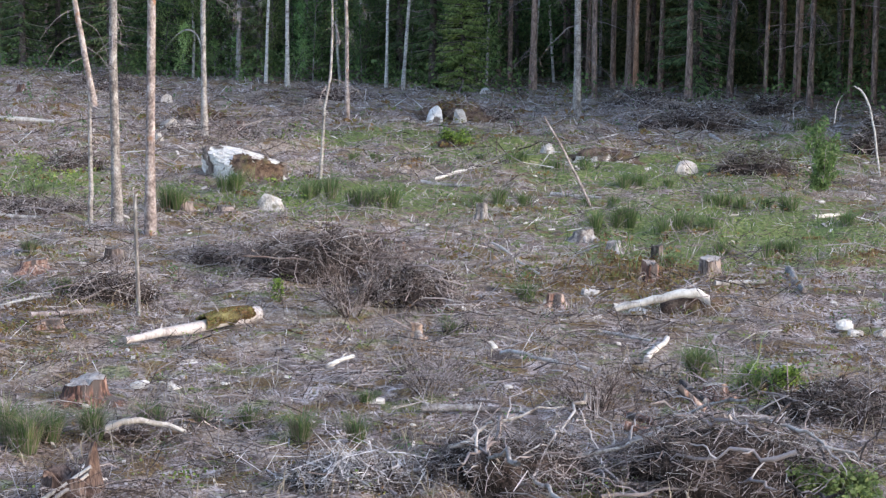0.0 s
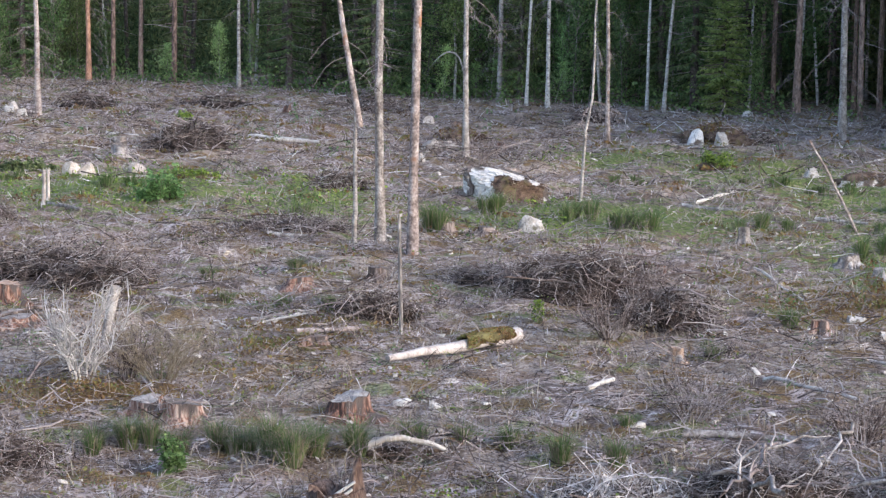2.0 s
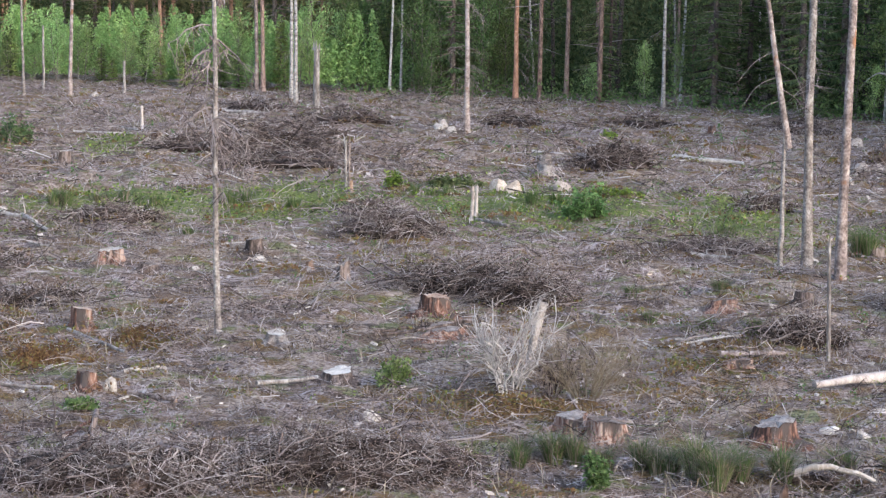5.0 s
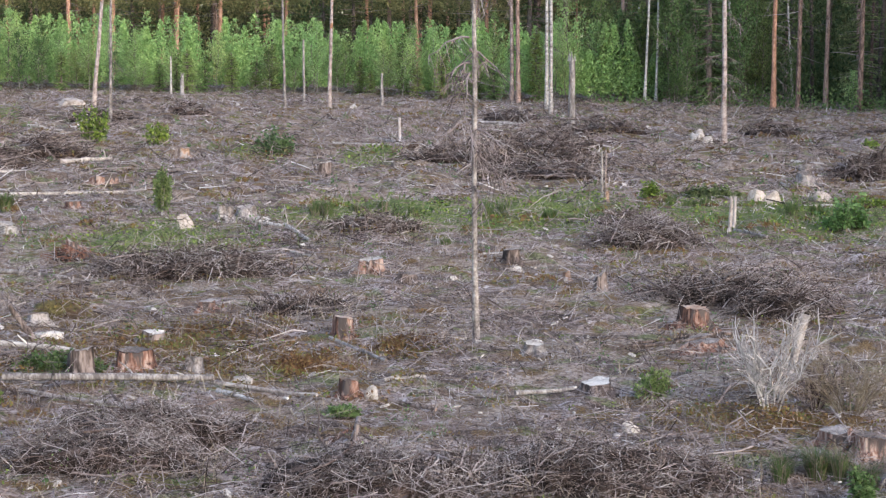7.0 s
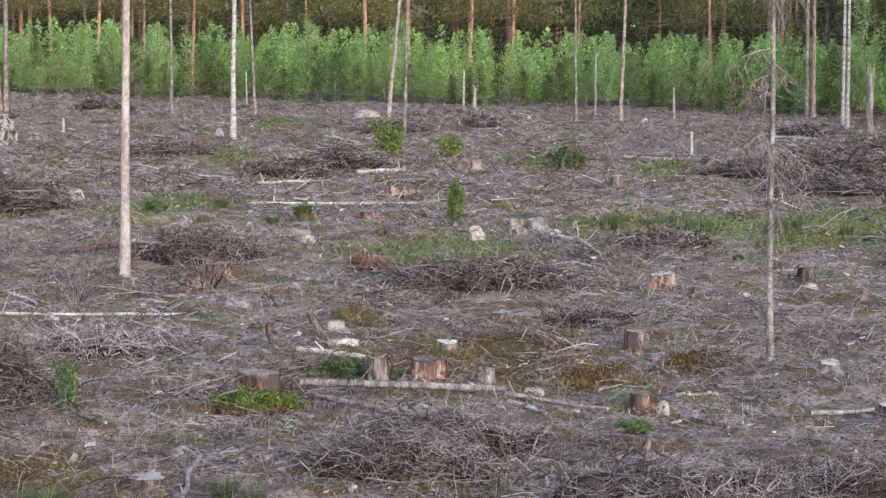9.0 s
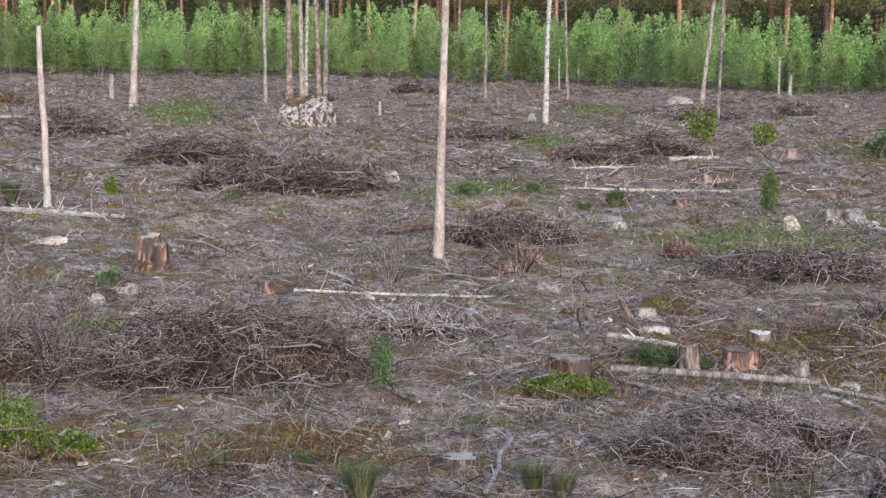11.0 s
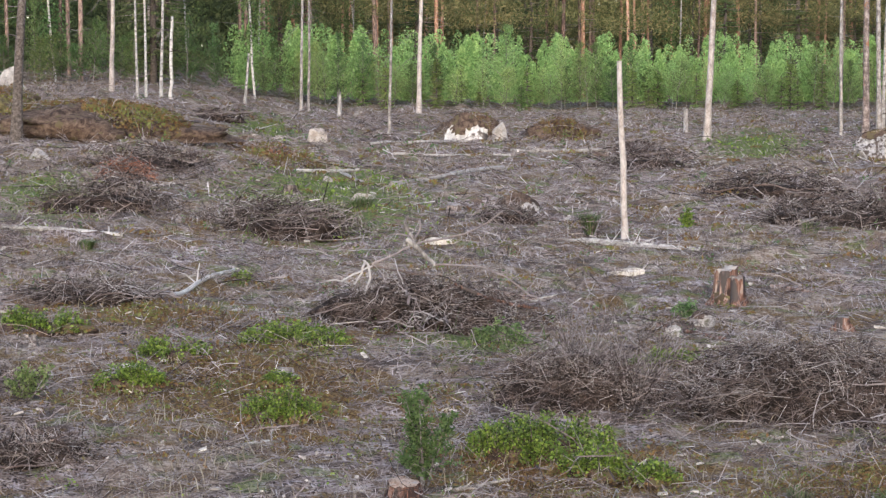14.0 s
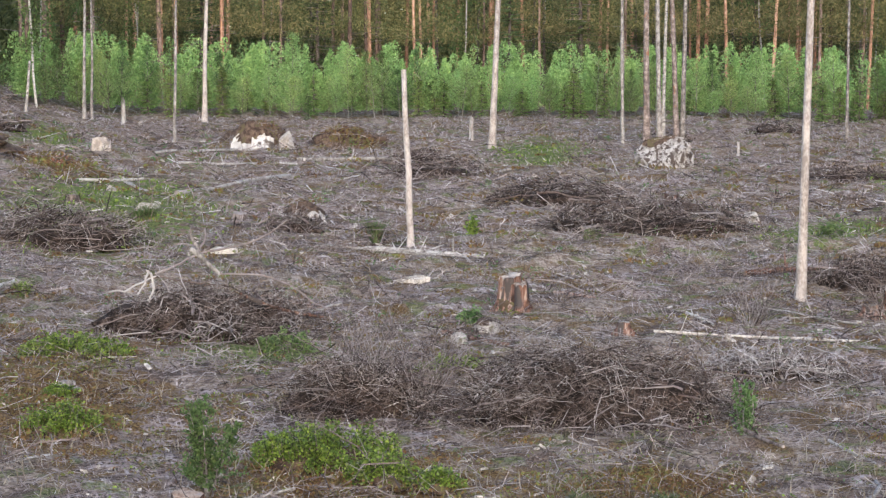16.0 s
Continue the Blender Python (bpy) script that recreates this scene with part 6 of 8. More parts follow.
stump(-9.26, 12.87, 0.14, 0.12, "grey", "cut", 3, 0, 0.05)
stump(-10.58, 14.09, 0.20, 0.06, "grey", "white", 1, 1, 0.05)
stump(-12.01, 14.15, 0.20, 0.09, "grey", "cut", 3, 0, 0.05)
stump(-11.21, 15.79, 0.16, 0.07, "red", "cut", 3, 0, 0.05)
stump(-15.82, 22.71, 0.24, 0.20, "grey", "cut", 3, 0, 0.05)
stump(-15.84, 23.28, 0.26, 0.15, "grey", "cut", 3, 0, 0.05)
stump(-18.81, 30.27, 0.22, 0.25, "dark", "white", 3, 0, 0.05)
stump(-14.85, 18.19, 0.25, 0.16, "red", "cut", 4, 0, 0.2)
stump(-18.66, 22.78, 0.24, 0.11, "red", "cut", 3, 0, 0.05)
stump(-23.56, 32.33, 0.24, 0.20, "pale", "cut", 3, 0, 0.05)
stump(-10.52, 18.69, 0.20, 0.07, "dark", "cut", 3, 0, 0.05)
stump(-8.94, 19.56, 0.08, 0.10, "pale", "cut", 3, 0, 0.05)
stump(-17.58, 12.20, 0.26, 0.36, "red", "cut", 4, 1, 0.06)
stump(-10.16, 11.06, 0.36, 0.23, "red", "cut", 3, 0, 0.05)
stump(-8.85, 8.58, 0.24, 0.06, "dark", "cut", 3, 1, 0.05)
stump(-13.83, 14.68, 0.28, 0.06, "grey", "white", 1, 0, 0.05)
stump(-15.34, 15.99, 0.27, 0.18, "red", "warm", 3, 0, 0.05)
stump(-15.14, 15.38, 0.18, 0.10, "red", "cut", 3, 0, 0.05)
stump(-27.69, 22.92, 0.24, 0.16, "red", "cut", 3, 0, 0.05)
stump(-15.63, 12.29, 0.13, 0.08, "red", "cut", 3, 0, 0.05)
stump(-20.77, 26.17, 0.51, 0.13, "red", "cut", 4, 1, 0.05)
stump(-11.10, 5.19, 0.21, 0.09, "red", "warm", 2, 0, 0.05)
stump(-15.35, 4.70, 0.21, 0.06, "grey", "white", 1, 0, 0.05)
stump(-12.03, 6.51, 0.25, 0.06, "grey", "cut", 1, 0, 0.05)
stump(-16.81, 4.23, 0.07, 0.09, "grey", "cut", 3, 0, 0.05)
stump(-31.37, 12.48, 0.22, 0.12, "dark", "cut", 3, 0, 0.05)
stump(-28.19, 14.13, 0.26, 0.12, "dark", "cut", 3, 0, 0.05)
stump(-15.18, 5.99, 0.13, 0.07, "grey", "cut", 3, 0, 0.05)
stump(-4.03, 37.90, 0.17, 0.15, "red", "cut", 3, 0, 0.05)
stump(-5.75, 44.16, 0.22, 0.15, "red", "cut", 3, 0, 0.05)
stump(-10.55, 33.51, 0.23, 0.19, "grey", "cut", 3, 0, 0.05)
stump(-18.50, 32.40, 0.16, 0.13, "grey", "cut", 3, 0, 0.05)
stump(-10.78, 48.52, 0.19, 0.20, "red", "cut", 3, 0, 0.05)
log(-0.11, 12.93, 0.67, 12.89, 0.054, "grey", 1, 0.0, 0.05, 0.75)
log(-0.08, 11.83, 0.21, 12.14, 0.047, "dark", 2, 0.0, 0.05, 0.75)
log(1.26, 12.61, 1.60, 12.09, 0.052, "red", 1, 0.05, 0.05, 0.75)
log(1.74, 13.55, 1.83, 12.96, 0.047, "dark", 1, 0.08, 0.05, 0.75)
log(1.82, 12.93, 2.39, 12.79, 0.031, "red", 2, 0.0, 0.05, 0.75)
log(1.62, 14.73, 1.89, 15.69, 0.054, "white", 0, 0.0, 0.05, 0.75)
log(2.71, 18.65, 3.22, 18.80, 0.056, "silver", 2, 0.0, 0.05, 0.75)
log(-0.30, 27.95, 0.55, 27.44, 0.058, "silver", 2, 0.0, 0.05, 0.75)
log(-0.13, 28.29, 0.55, 30.33, 0.052, "white", 2, 0.0, 0.05, 0.75)
log(-1.68, 12.65, -1.31, 12.42, 0.045, "silver", 2, 0.0, 0.05, 0.75)
log(-8.86, 38.53, -7.86, 38.40, 0.069, "white", 2, 0.0, 0.05, 0.75)
log(0.58, 21.42, 1.01, 19.15, 0.030, "white", 2, 0.0, 0.05, 0.75)
log(4.35, 41.45, 4.86, 40.21, 0.097, "silver", 2, 0.0, 0.05, 0.75)
log(5.30, 38.43, 5.32, 36.07, 0.078, "silver", 2, 0.0, 0.05, 0.75)
log(0.49, 14.96, 1.17, 14.35, 0.035, "silver", 5, 0, 0.15, 0.75)
log(3.60, 19.57, 3.52, 18.26, 0.079, "silver", 1, 0.0, 0.05, 0.75)
log(-3.85, 16.62, -3.54, 17.30, 0.030, "silver", 2, 0, 0.2, 0.75)
log(-5.34, 23.00, -4.82, 22.94, 0.062, "silver", 2, 0.0, 0.05, 0.75)
log(1.54, 26.60, 2.22, 26.19, 0.047, "silver", 2, 0.0, 0.05, 0.75)
log(4.77, 24.24, 5.20, 24.58, 0.058, "white", 2, 0.0, 0.05, 0.75)
log(1.37, 15.96, 1.74, 15.60, 0.028, "silver", 2, 0.0, 0.05, 0.75)
log(-0.83, 14.17, -0.66, 14.61, 0.039, "white", 1, 0.03, 0.15, 0.75)
log(-3.47, 16.06, -2.95, 16.39, 0.059, "pale", 0, 0.03, 0.05, 0.75)
log(1.58, 17.24, 2.19, 17.83, 0.047, "white", 0, 0.0, 0.05, 0.75)
log(-9.57, 39.36, -7.82, 38.32, 0.071, "white", 2, 0.0, 0.05, 0.75)
log(-5.17, 19.94, -4.89, 20.76, 0.037, "grey", 2, 0.0, 0.05, 0.75)
log(-6.54, 13.35, -6.22, 13.80, 0.044, "silver", 1, 0.0, 0.05, 0.75)
log(-6.61, 15.86, -6.29, 16.41, 0.031, "dark", 1, 0.02, 0.1, 0.75)
log(-6.30, 16.31, -5.94, 16.68, 0.037, "dark", 2, 0.05, 0.1, 0.75)
log(-24.01, 46.42, -22.15, 48.49, 0.093, "silver", 2, 0.0, 0.05, 0.75)
log(-9.01, 25.36, -8.37, 24.88, 0.055, "silver", 2, 0.0, 0.05, 0.75)
log(-12.56, 38.90, -11.71, 38.49, 0.060, "white", 2, 0.0, 0.05, 0.75)
log(-4.04, 16.76, -3.57, 17.37, 0.031, "silver", 3, 0.02, 0.2, 0.75)
log(-10.17, 11.56, -8.75, 12.42, 0.063, "silver", 3, 0.06, 0.01, 0.9)
log(-8.79, 12.45, -7.81, 12.46, 0.040, "grey", 3, 0.02, 0.05, 0.75)
log(-9.96, 11.51, -8.33, 11.40, 0.034, "grey", 1, 0.0, 0.05, 0.75)
log(-11.26, 12.76, -10.51, 12.86, 0.054, "white", 1, 0.05, 0.05, 0.75)
log(-9.17, 14.85, -8.15, 14.11, 0.035, "silver", 2, 0.0, 0.05, 0.75)
log(-15.17, 22.66, -14.62, 22.41, 0.064, "white", 2, 0.0, 0.05, 0.75)
log(-14.72, 22.60, -13.43, 21.24, 0.054, "white", 2, 0.0, 0.05, 0.75)
log(-24.49, 29.47, -24.30, 30.87, 0.091, "white", 2, 0.0, 0.05, 0.75)
log(-14.66, 16.61, -13.63, 16.65, 0.057, "grey", 3, 0.0, 0.05, 0.75)
log(-13.45, 16.62, -13.07, 16.71, 0.037, "silver", 2, 0.0, 0.05, 0.75)
log(-8.61, 12.27, -8.15, 12.11, 0.039, "birch", 0, 0.0, 0.05, 0.75)
log(-8.76, 11.84, -8.09, 11.29, 0.025, "silver", 2, 0.0, 0.05, 0.75)
log(-12.03, 17.74, -11.77, 18.30, 0.038, "red", 2, 0.0, 0.05, 0.75)
log(-12.98, 20.09, -12.46, 19.75, 0.042, "white", 2, 0.0, 0.05, 0.75)
log(-7.72, 13.34, -7.51, 13.65, 0.028, "white", 0, 0, 0.2, 0.75)
log(-7.26, 12.63, -6.79, 12.51, 0.039, "dark", 2, 0.0, 0.05, 0.75)
log(-33.02, 38.47, -31.02, 37.47, 0.072, "white", 2, 0.0, 0.05, 0.75)
log(-24.34, 40.90, -22.53, 39.50, 0.069, "silver", 2, 0.0, 0.05, 0.75)
log(-24.76, 48.24, -22.41, 47.85, 0.080, "silver", 6, 0.0, 0.05, 0.75)
log(-23.44, 38.08, -22.05, 38.35, 0.066, "silver", 2, 0.0, 0.05, 0.75)
log(-6.79, 10.97, -6.89, 11.52, 0.035, "red", 1, 0.05, 0.05, 0.75)
log(-6.64, 11.06, -6.99, 11.71, 0.047, "dark", 2, 0.06, 0.05, 0.75)
log(-15.27, 12.40, -13.68, 13.80, 0.035, "white", 3, 0.01, 0.02, 0.75)
log(-16.18, 13.60, -15.33, 13.26, 0.037, "white", 2, 0.0, 0.05, 0.75)
log(-23.66, 13.88, -21.94, 14.82, 0.071, "birch", 6, 0.0, 0.05, 0.75)
log(-34.81, 21.54, -35.64, 23.79, 0.074, "dark", 2, 0.0, 0.05, 0.75)
log(-35.64, 23.79, -36.89, 26.13, 0.078, "silver", 2, 0.0, 0.05, 0.75)
log(-23.63, 17.76, -26.25, 21.60, 0.047, "grey", 1, 0.1, 0.05, 0.75)
log(-18.52, 16.54, -18.13, 18.16, 0.083, "red", 3, 0.0, 0.05, 0.75)
log(-16.45, 10.57, -15.08, 10.65, 0.045, "red", 1, 0.0, 0.05, 0.75)
log(-21.36, 23.08, -19.59, 25.19, 0.066, "white", 2, 0, 0.02, 0.75)
log(-24.07, 26.08, -23.66, 27.40, 0.053, "white", 2, 0.0, 0.05, 0.75)
log(-16.18, 14.55, -14.63, 14.66, 0.032, "silver", 2, 0.0, 0.05, 0.75)
log(-11.64, 9.99, -10.27, 9.54, 0.035, "dark", 2, 0.05, 0.05, 0.75)
log(-8.90, 9.84, -8.31, 9.97, 0.023, "grey", 2, 0.0, 0.05, 0.75)
log(-8.17, 8.15, -9.21, 9.39, 0.037, "silver", 1, 0.02, 0.15, 0.75)
log(-9.58, 7.43, -9.51, 7.74, 0.051, "silver", 2, 0.0, 0.05, 0.75)
log(-10.43, 10.15, -9.61, 9.84, 0.025, "silver", 2, 0.0, 0.05, 0.75)
log(-24.98, 5.88, -23.69, 7.13, 0.073, "birch", 4, 0, 0.02, 0.75)
log(-18.97, 6.23, -21.10, 7.70, 0.056, "white", 2, 0.02, 0.05, 0.75)
log(-32.96, 15.19, -37.02, 19.78, 0.105, "silver", 0, 0.0, 0.05, 0.75)
log(-24.46, 13.47, -21.85, 14.75, 0.048, "birch", 8, 0, 0.02, 0.75)
log(-44.75, 19.99, -46.04, 24.47, 0.075, "silver", 5, 0.0, 0.05, 0.75)
log(-35.50, 14.18, -36.83, 16.21, 0.070, "white", 2, 0.0, 0.05, 0.75)
log(-41.03, 18.91, -40.78, 21.99, 0.068, "silver", 8, 0.0, 0.05, 0.75)
log(-42.14, 22.72, -41.13, 25.30, 0.114, "silver", 8, 0.0, 0.05, 0.75)
log(-19.01, 9.82, -17.98, 10.01, 0.062, "red", 1, 0.1, 0.05, 0.75)
log(-12.26, 6.70, -12.12, 7.36, 0.033, "silver", 2, 0.0, 0.05, 0.75)
log(-11.07, 5.55, -11.21, 6.03, 0.030, "white", 2, 0.0, 0.05, 0.75)
log(-12.65, 4.55, -12.86, 4.95, 0.024, "silver", 2, 0.0, 0.05, 0.75)
log(-40.11, 10.21, -40.52, 11.45, 0.061, "silver", 2, 0.0, 0.05, 0.75)
log(-35.80, 15.36, -33.85, 15.00, 0.068, "silver", 2, 0.0, 0.05, 0.75)
log(-18.36, 13.38, -17.61, 13.47, 0.039, "red", 2, 0.0, 0.05, 0.75)
pole(-3.34, 21.82, 9.00, 0.117, 0.03, 0.00, "pale", 0, 0, False, 1.2)
pole(-3.90, 22.88, 9.00, 0.116, -0.18, -0.03, "grey", 2, 0, False, 2)
pole(-4.50, 35.98, 9.00, 0.118, -0.13, -0.02, "grey", 5, 0, False, 2)
pole(-2.00, 39.99, 9.00, 0.095, -0.16, -0.01, "pale", 3, 0, False, 1.2)
pole(-1.81, 28.21, 5.00, 0.050, 0.36, 0.02, "grey", 3, 0.05, False, 1.2)
pole(-2.59, 16.34, 1.07, 0.039, -0.03, -0.00, "silver", 0, 0, True, 1.2)
pole(-6.17, 57.39, 9.00, 0.171, -0.01, -0.00, "grey", 14, 0, False, 0.8)
pole(-4.43, 54.03, 9.00, 0.129, 0.02, 0.00, "birch", 3, 0, False, 1.2)
pole(-1.62, 54.23, 9.00, 0.097, 0.14, 0.00, "birch", 0, 0, False, 1.2)
pole(-1.13, 53.47, 8.00, 0.111, 0.57, 0.01, "birch", 0, 0, False, 1.2)
pole(-0.41, 59.22, 8.00, 0.106, 0.46, 0.00, "birch", 0, 0, False, 1.2)
pole(2.51, 53.00, 12.00, 0.205, -0.03, 0.00, "pine", 6, 0, False, 1.0)
pole(3.03, 42.80, 10.00, 0.178, -0.05, 0.00, "grey", 9, 0, False, 1.2)
pole(4.17, 54.61, 13.00, 0.146, 0.01, -0.00, "pine", 2, 0, False, 1.2)
pole(5.40, 55.23, 14.00, 0.197, -0.03, 0.00, "pine", 0, 0, False, 1.2)
pole(5.58, 54.97, 14.00, 0.147, -0.04, 0.00, "orange", 0, 0, False, 1.2)
pole(6.01, 52.49, 14.00, 0.156, 0.00, -0.00, "pine", 2, 0, False, 1.2)
pole(6.44, 49.73, 14.00, 0.178, -0.05, 0.01, "pine", 0, 0, False, 1.2)
pole(7.47, 49.47, 13.00, 0.162, 0.27, -0.04, "pine", 4, 0, False, 1.2)
pole(8.93, 46.17, 13.00, 0.151, 0.01, -0.00, "pine", 8, 0, False, 0.8)
pole(1.75, 59.88, 13.00, 0.143, 0.04, -0.00, "pine", 0, 0, False, 1.2)
pole(-4.48, 61.72, 9.00, 0.129, 0.09, 0.01, "birch", 2, 0, False, 1.2)
pole(-5.08, 54.45, 9.00, 0.097, 0.28, 0.03, "birch", 2, 0, False, 1.2)
pole(8.76, 49.27, 13.00, 0.117, -0.20, 0.04, "pine", 2, 0, False, 1.2)
pole(5.15, 57.38, 13.00, 0.137, -0.08, 0.01, "pine", 0, 0, False, 1.2)
pole(-15.93, 44.08, 9.00, 0.139, -0.13, -0.05, "pale", 9, 0, False, 1.0)
pole(-30.07, 61.07, 11.00, 0.159, -0.07, -0.04, "pale", 3, 0, False, 1.2)
pole(-26.91, 57.26, 9.00, 0.130, -0.07, -0.03, "birch", 3, 0, False, 1.2)
pole(-20.93, 46.10, 1.88, 0.208, -0.00, -0.00, "silver", 0, 0, True, 1.2)
pole(-21.00, 63.05, 12.00, 0.178, 0.05, 0.02, "orange", 7, 0, False, 1.0)
pole(-19.86, 65.39, 13.00, 0.163, 0.02, 0.01, "pine", 2, 0, False, 1.2)
pole(-18.96, 66.31, 13.00, 0.164, -0.06, -0.02, "pine", 2, 0, False, 1.2)
pole(-15.05, 60.42, 9.00, 0.130, 0.00, 0.00, "birch", 2, 0, False, 1.2)
pole(-9.07, 25.33, 0.45, 0.064, 0.02, 0.01, "white", 0, 0, True, 1.2)
pole(-12.72, 29.26, 0.77, 0.047, -0.01, -0.01, "grey", 0, 0, False, 1.2)
pole(-6.28, 59.56, 9.00, 0.177, -0.22, -0.02, "grey", 16, 0, False, 0.8)
pole(-25.77, 64.13, 9.00, 0.102, 0.10, 0.04, "birch", 0, 0, False, 1.2)
pole(-26.08, 63.81, 9.00, 0.102, 0.24, 0.10, "birch", 0, 0, False, 1.2)
pole(-7.89, 15.31, 7.00, 0.056, -0.18, -0.09, "grey", 24, 0.01, False, 1.4)
pole(-38.06, 47.42, 9.00, 0.143, 0.66, 0.53, "pale", 1, 0, False, 1.2)
pole(-32.77, 41.56, 9.00, 0.093, 0.18, 0.14, "grey", 2, 0, False, 1.2)
pole(-33.98, 52.18, 9.00, 0.092, -0.03, -0.02, "grey", 0, 0, False, 1.2)
pole(-35.78, 56.17, 2.20, 0.099, -0.01, -0.00, "silver", 0, 0, False, 1.2)
pole(-32.90, 53.20, 10.00, 0.130, 0.21, 0.13, "pale", 1, 0, False, 1.2)
pole(-23.00, 40.47, 0.54, 0.083, -0.00, -0.00, "white", 0, 0, False, 1.2)
pole(-29.80, 61.03, 11.00, 0.162, -0.18, -0.09, "pine", 2, 0, False, 1.2)
pole(-26.16, 55.99, 10.00, 0.129, -0.08, -0.04, "birch", 2, 0, False, 1.2)
pole(-32.59, 56.12, 1.10, 0.116, 0.00, 0.00, "grey", 0, 0, False, 1.2)
pole(-42.57, 58.29, 0.66, 0.192, 0.01, 0.00, "silver", 0, 0, True, 1.2)
pole(-42.82, 57.95, 1.44, 0.085, -0.00, -0.00, "birch", 0, 0, False, 1.2)
pole(-16.44, 15.55, 8.00, 0.115, 0.12, 0.13, "white", 0, 0, False, 1.2)
pole(-33.89, 35.83, 9.00, 0.147, 0.13, 0.12, "birch", 0, 0, False, 1.2)
pole(-44.67, 30.38, 9.00, 0.206, 0.19, 0.28, "white", 0, 0, False, 1.2)
pole(-23.65, 14.65, 2.59, 0.105, -0.05, -0.09, "white", 0, 0.01, False, 1.2)
pole(-45.19, 35.51, 9.00, 0.102, -0.07, -0.08, "grey", 0, 0, False, 1.2)
pole(-44.40, 35.79, 13.00, 0.203, -0.06, -0.08, "pale", 0, 0, False, 1.2)
pole(-44.77, 36.59, 13.00, 0.155, -0.21, -0.25, "grey", 0, 0, False, 1.2)
pole(-44.73, 36.69, 12.00, 0.120, 0.06, 0.07, "birch", 0, 0, False, 1.2)
pole(-44.58, 37.10, 13.00, 0.172, -0.31, -0.37, "pale", 0, 0, False, 1.2)
pole(-44.51, 37.27, 13.00, 0.155, 0.06, 0.07, "grey", 0, 0, False, 1.2)
pole(-49.99, 33.19, 0.70, 0.106, -0.02, -0.02, "silver", 0, 0, False, 1.2)
pole(-37.92, 33.66, 0.41, 0.091, -0.00, -0.00, "white", 0, 0, False, 1.2)
pole(-43.38, 43.03, 9.00, 0.109, 0.02, 0.02, "grey", 0, 0, False, 1.2)
pole(-42.55, 46.03, 9.00, 0.112, -0.16, -0.15, "pale", 0, 0, False, 1.2)
pole(-46.42, 49.79, 1.31, 0.081, -0.02, -0.02, "birch", 0, 0, False, 1.2)
pole(-38.53, 9.34, 9.00, 0.219, 0.12, 0.51, "spruce", 1, 0, False, 1.2)
pole(-56.17, 16.54, 9.00, 0.154, 0.04, 0.13, "white", 2, 0, False, 1.2)
pole(-61.02, 29.19, 9.00, 0.181, 0.10, 0.20, "white", 3, 0, False, 1.2)
pole(-49.67, 22.82, 8.00, 0.098, 0.06, 0.13, "grey", 0, 0, False, 1.2)
pole(-60.38, 24.42, 9.00, 0.116, 0.05, 0.13, "grey", 1, 0, False, 1.2)
pole(-59.12, 24.18, 9.00, 0.095, 0.02, 0.05, "grey", 1, 0, False, 1.2)
pole(-59.07, 25.29, 0.71, 0.172, 0.00, 0.00, "silver", 0, 0, True, 1.2)
pole(-48.77, 32.43, 0.71, 0.087, 0.00, 0.01, "white", 0, 0, False, 1.2)
pole(-53.95, 16.66, 8.00, 0.083, -0.03, -0.11, "birch", 1, 0, False, 1.2)
pole(-54.35, 17.05, 8.00, 0.084, -0.01, -0.03, "birch", 1, 0, False, 1.2)
pole(-55.18, 17.77, 8.00, 0.102, 0.07, 0.23, "birch", 1, 0, False, 1.2)
pole(-54.03, 17.68, 2.46, 0.117, 0.03, 0.09, "birch", 1, 0.05, False, 1.2)
pole(-58.82, 21.79, 1.66, 0.111, 0.06, 0.15, "birch", 0, 0, False, 1.2)
pole(-46.70, 36.67, 9.00, 0.104, -0.04, -0.06, "grey", 0, 0, False, 1.2)
boulder(-2.19, 24.47, 0.39, 0.20, "stone", 0.0, 0.8, None, None, 12)
boulder(-0.18, 40.88, 0.41, 0.33, "lichen", 0.0, 0.8, None, None, 12)
boulder(0.39, 40.63, 0.34, 0.28, "stone", 0.0, 0.8, None, None, 12)
boulder(2.61, 31.96, 0.87, 0.22, "lichen", 0.8, 0.8, None, None, 12)
boulder(3.89, 30.34, 0.43, 0.18, "warm", 0.0, 0.8, None, None, 12)
boulder(1.85, 33.56, 0.32, 0.15, "stone", 0.0, 0.8, None, None, 12)
boulder(-5.43, 37.82, 0.52, 0.19, "warm", 0.0, 0.8, None, None, 12)
boulder(-5.11, 38.14, 0.34, 0.15, "warm", 0.0, 0.8, None, None, 12)
flake(3.52, 16.45, 0.18, 0.07)
flake(3.54, 16.12, 0.14, 0.04)
boulder(1.16, 51.98, 0.40, 0.15, "stone", 0.0, 0.8, None, None, 12)
boulder(-9.76, 43.09, 0.28, 0.10, "stone", 0.0, 0.8, None, None, 12)
flake(3.77, 16.13, 0.12, 0.05)
flake(-2.14, 13.64, 0.14, 0.04)
flake(-1.90, 13.57, 0.10, 0.04)
flake(-0.44, 13.17, 0.14, 0.04)
flake(1.78, 17.05, 0.23, 0.04)
flake(-1.90, 14.44, 0.11, 0.04)
boulder(2.65, 14.60, 0.23, 0.04, "stone", 0.0, 0.8, None, None, 12)
boulder(1.44, 18.11, 0.21, 0.04, "stone", 0.0, 0.8, None, None, 12)
boulder(-5.23, 34.97, 0.25, 0.12, "stone", 0.0, 0.8, None, None, 12)
boulder(-10.36, 30.27, 0.38, 0.18, "warm", 0.0, 0.8, None, None, 12)
boulder(-9.95, 29.79, 0.33, 0.21, "warm", 0.0, 0.8, None, None, 12)
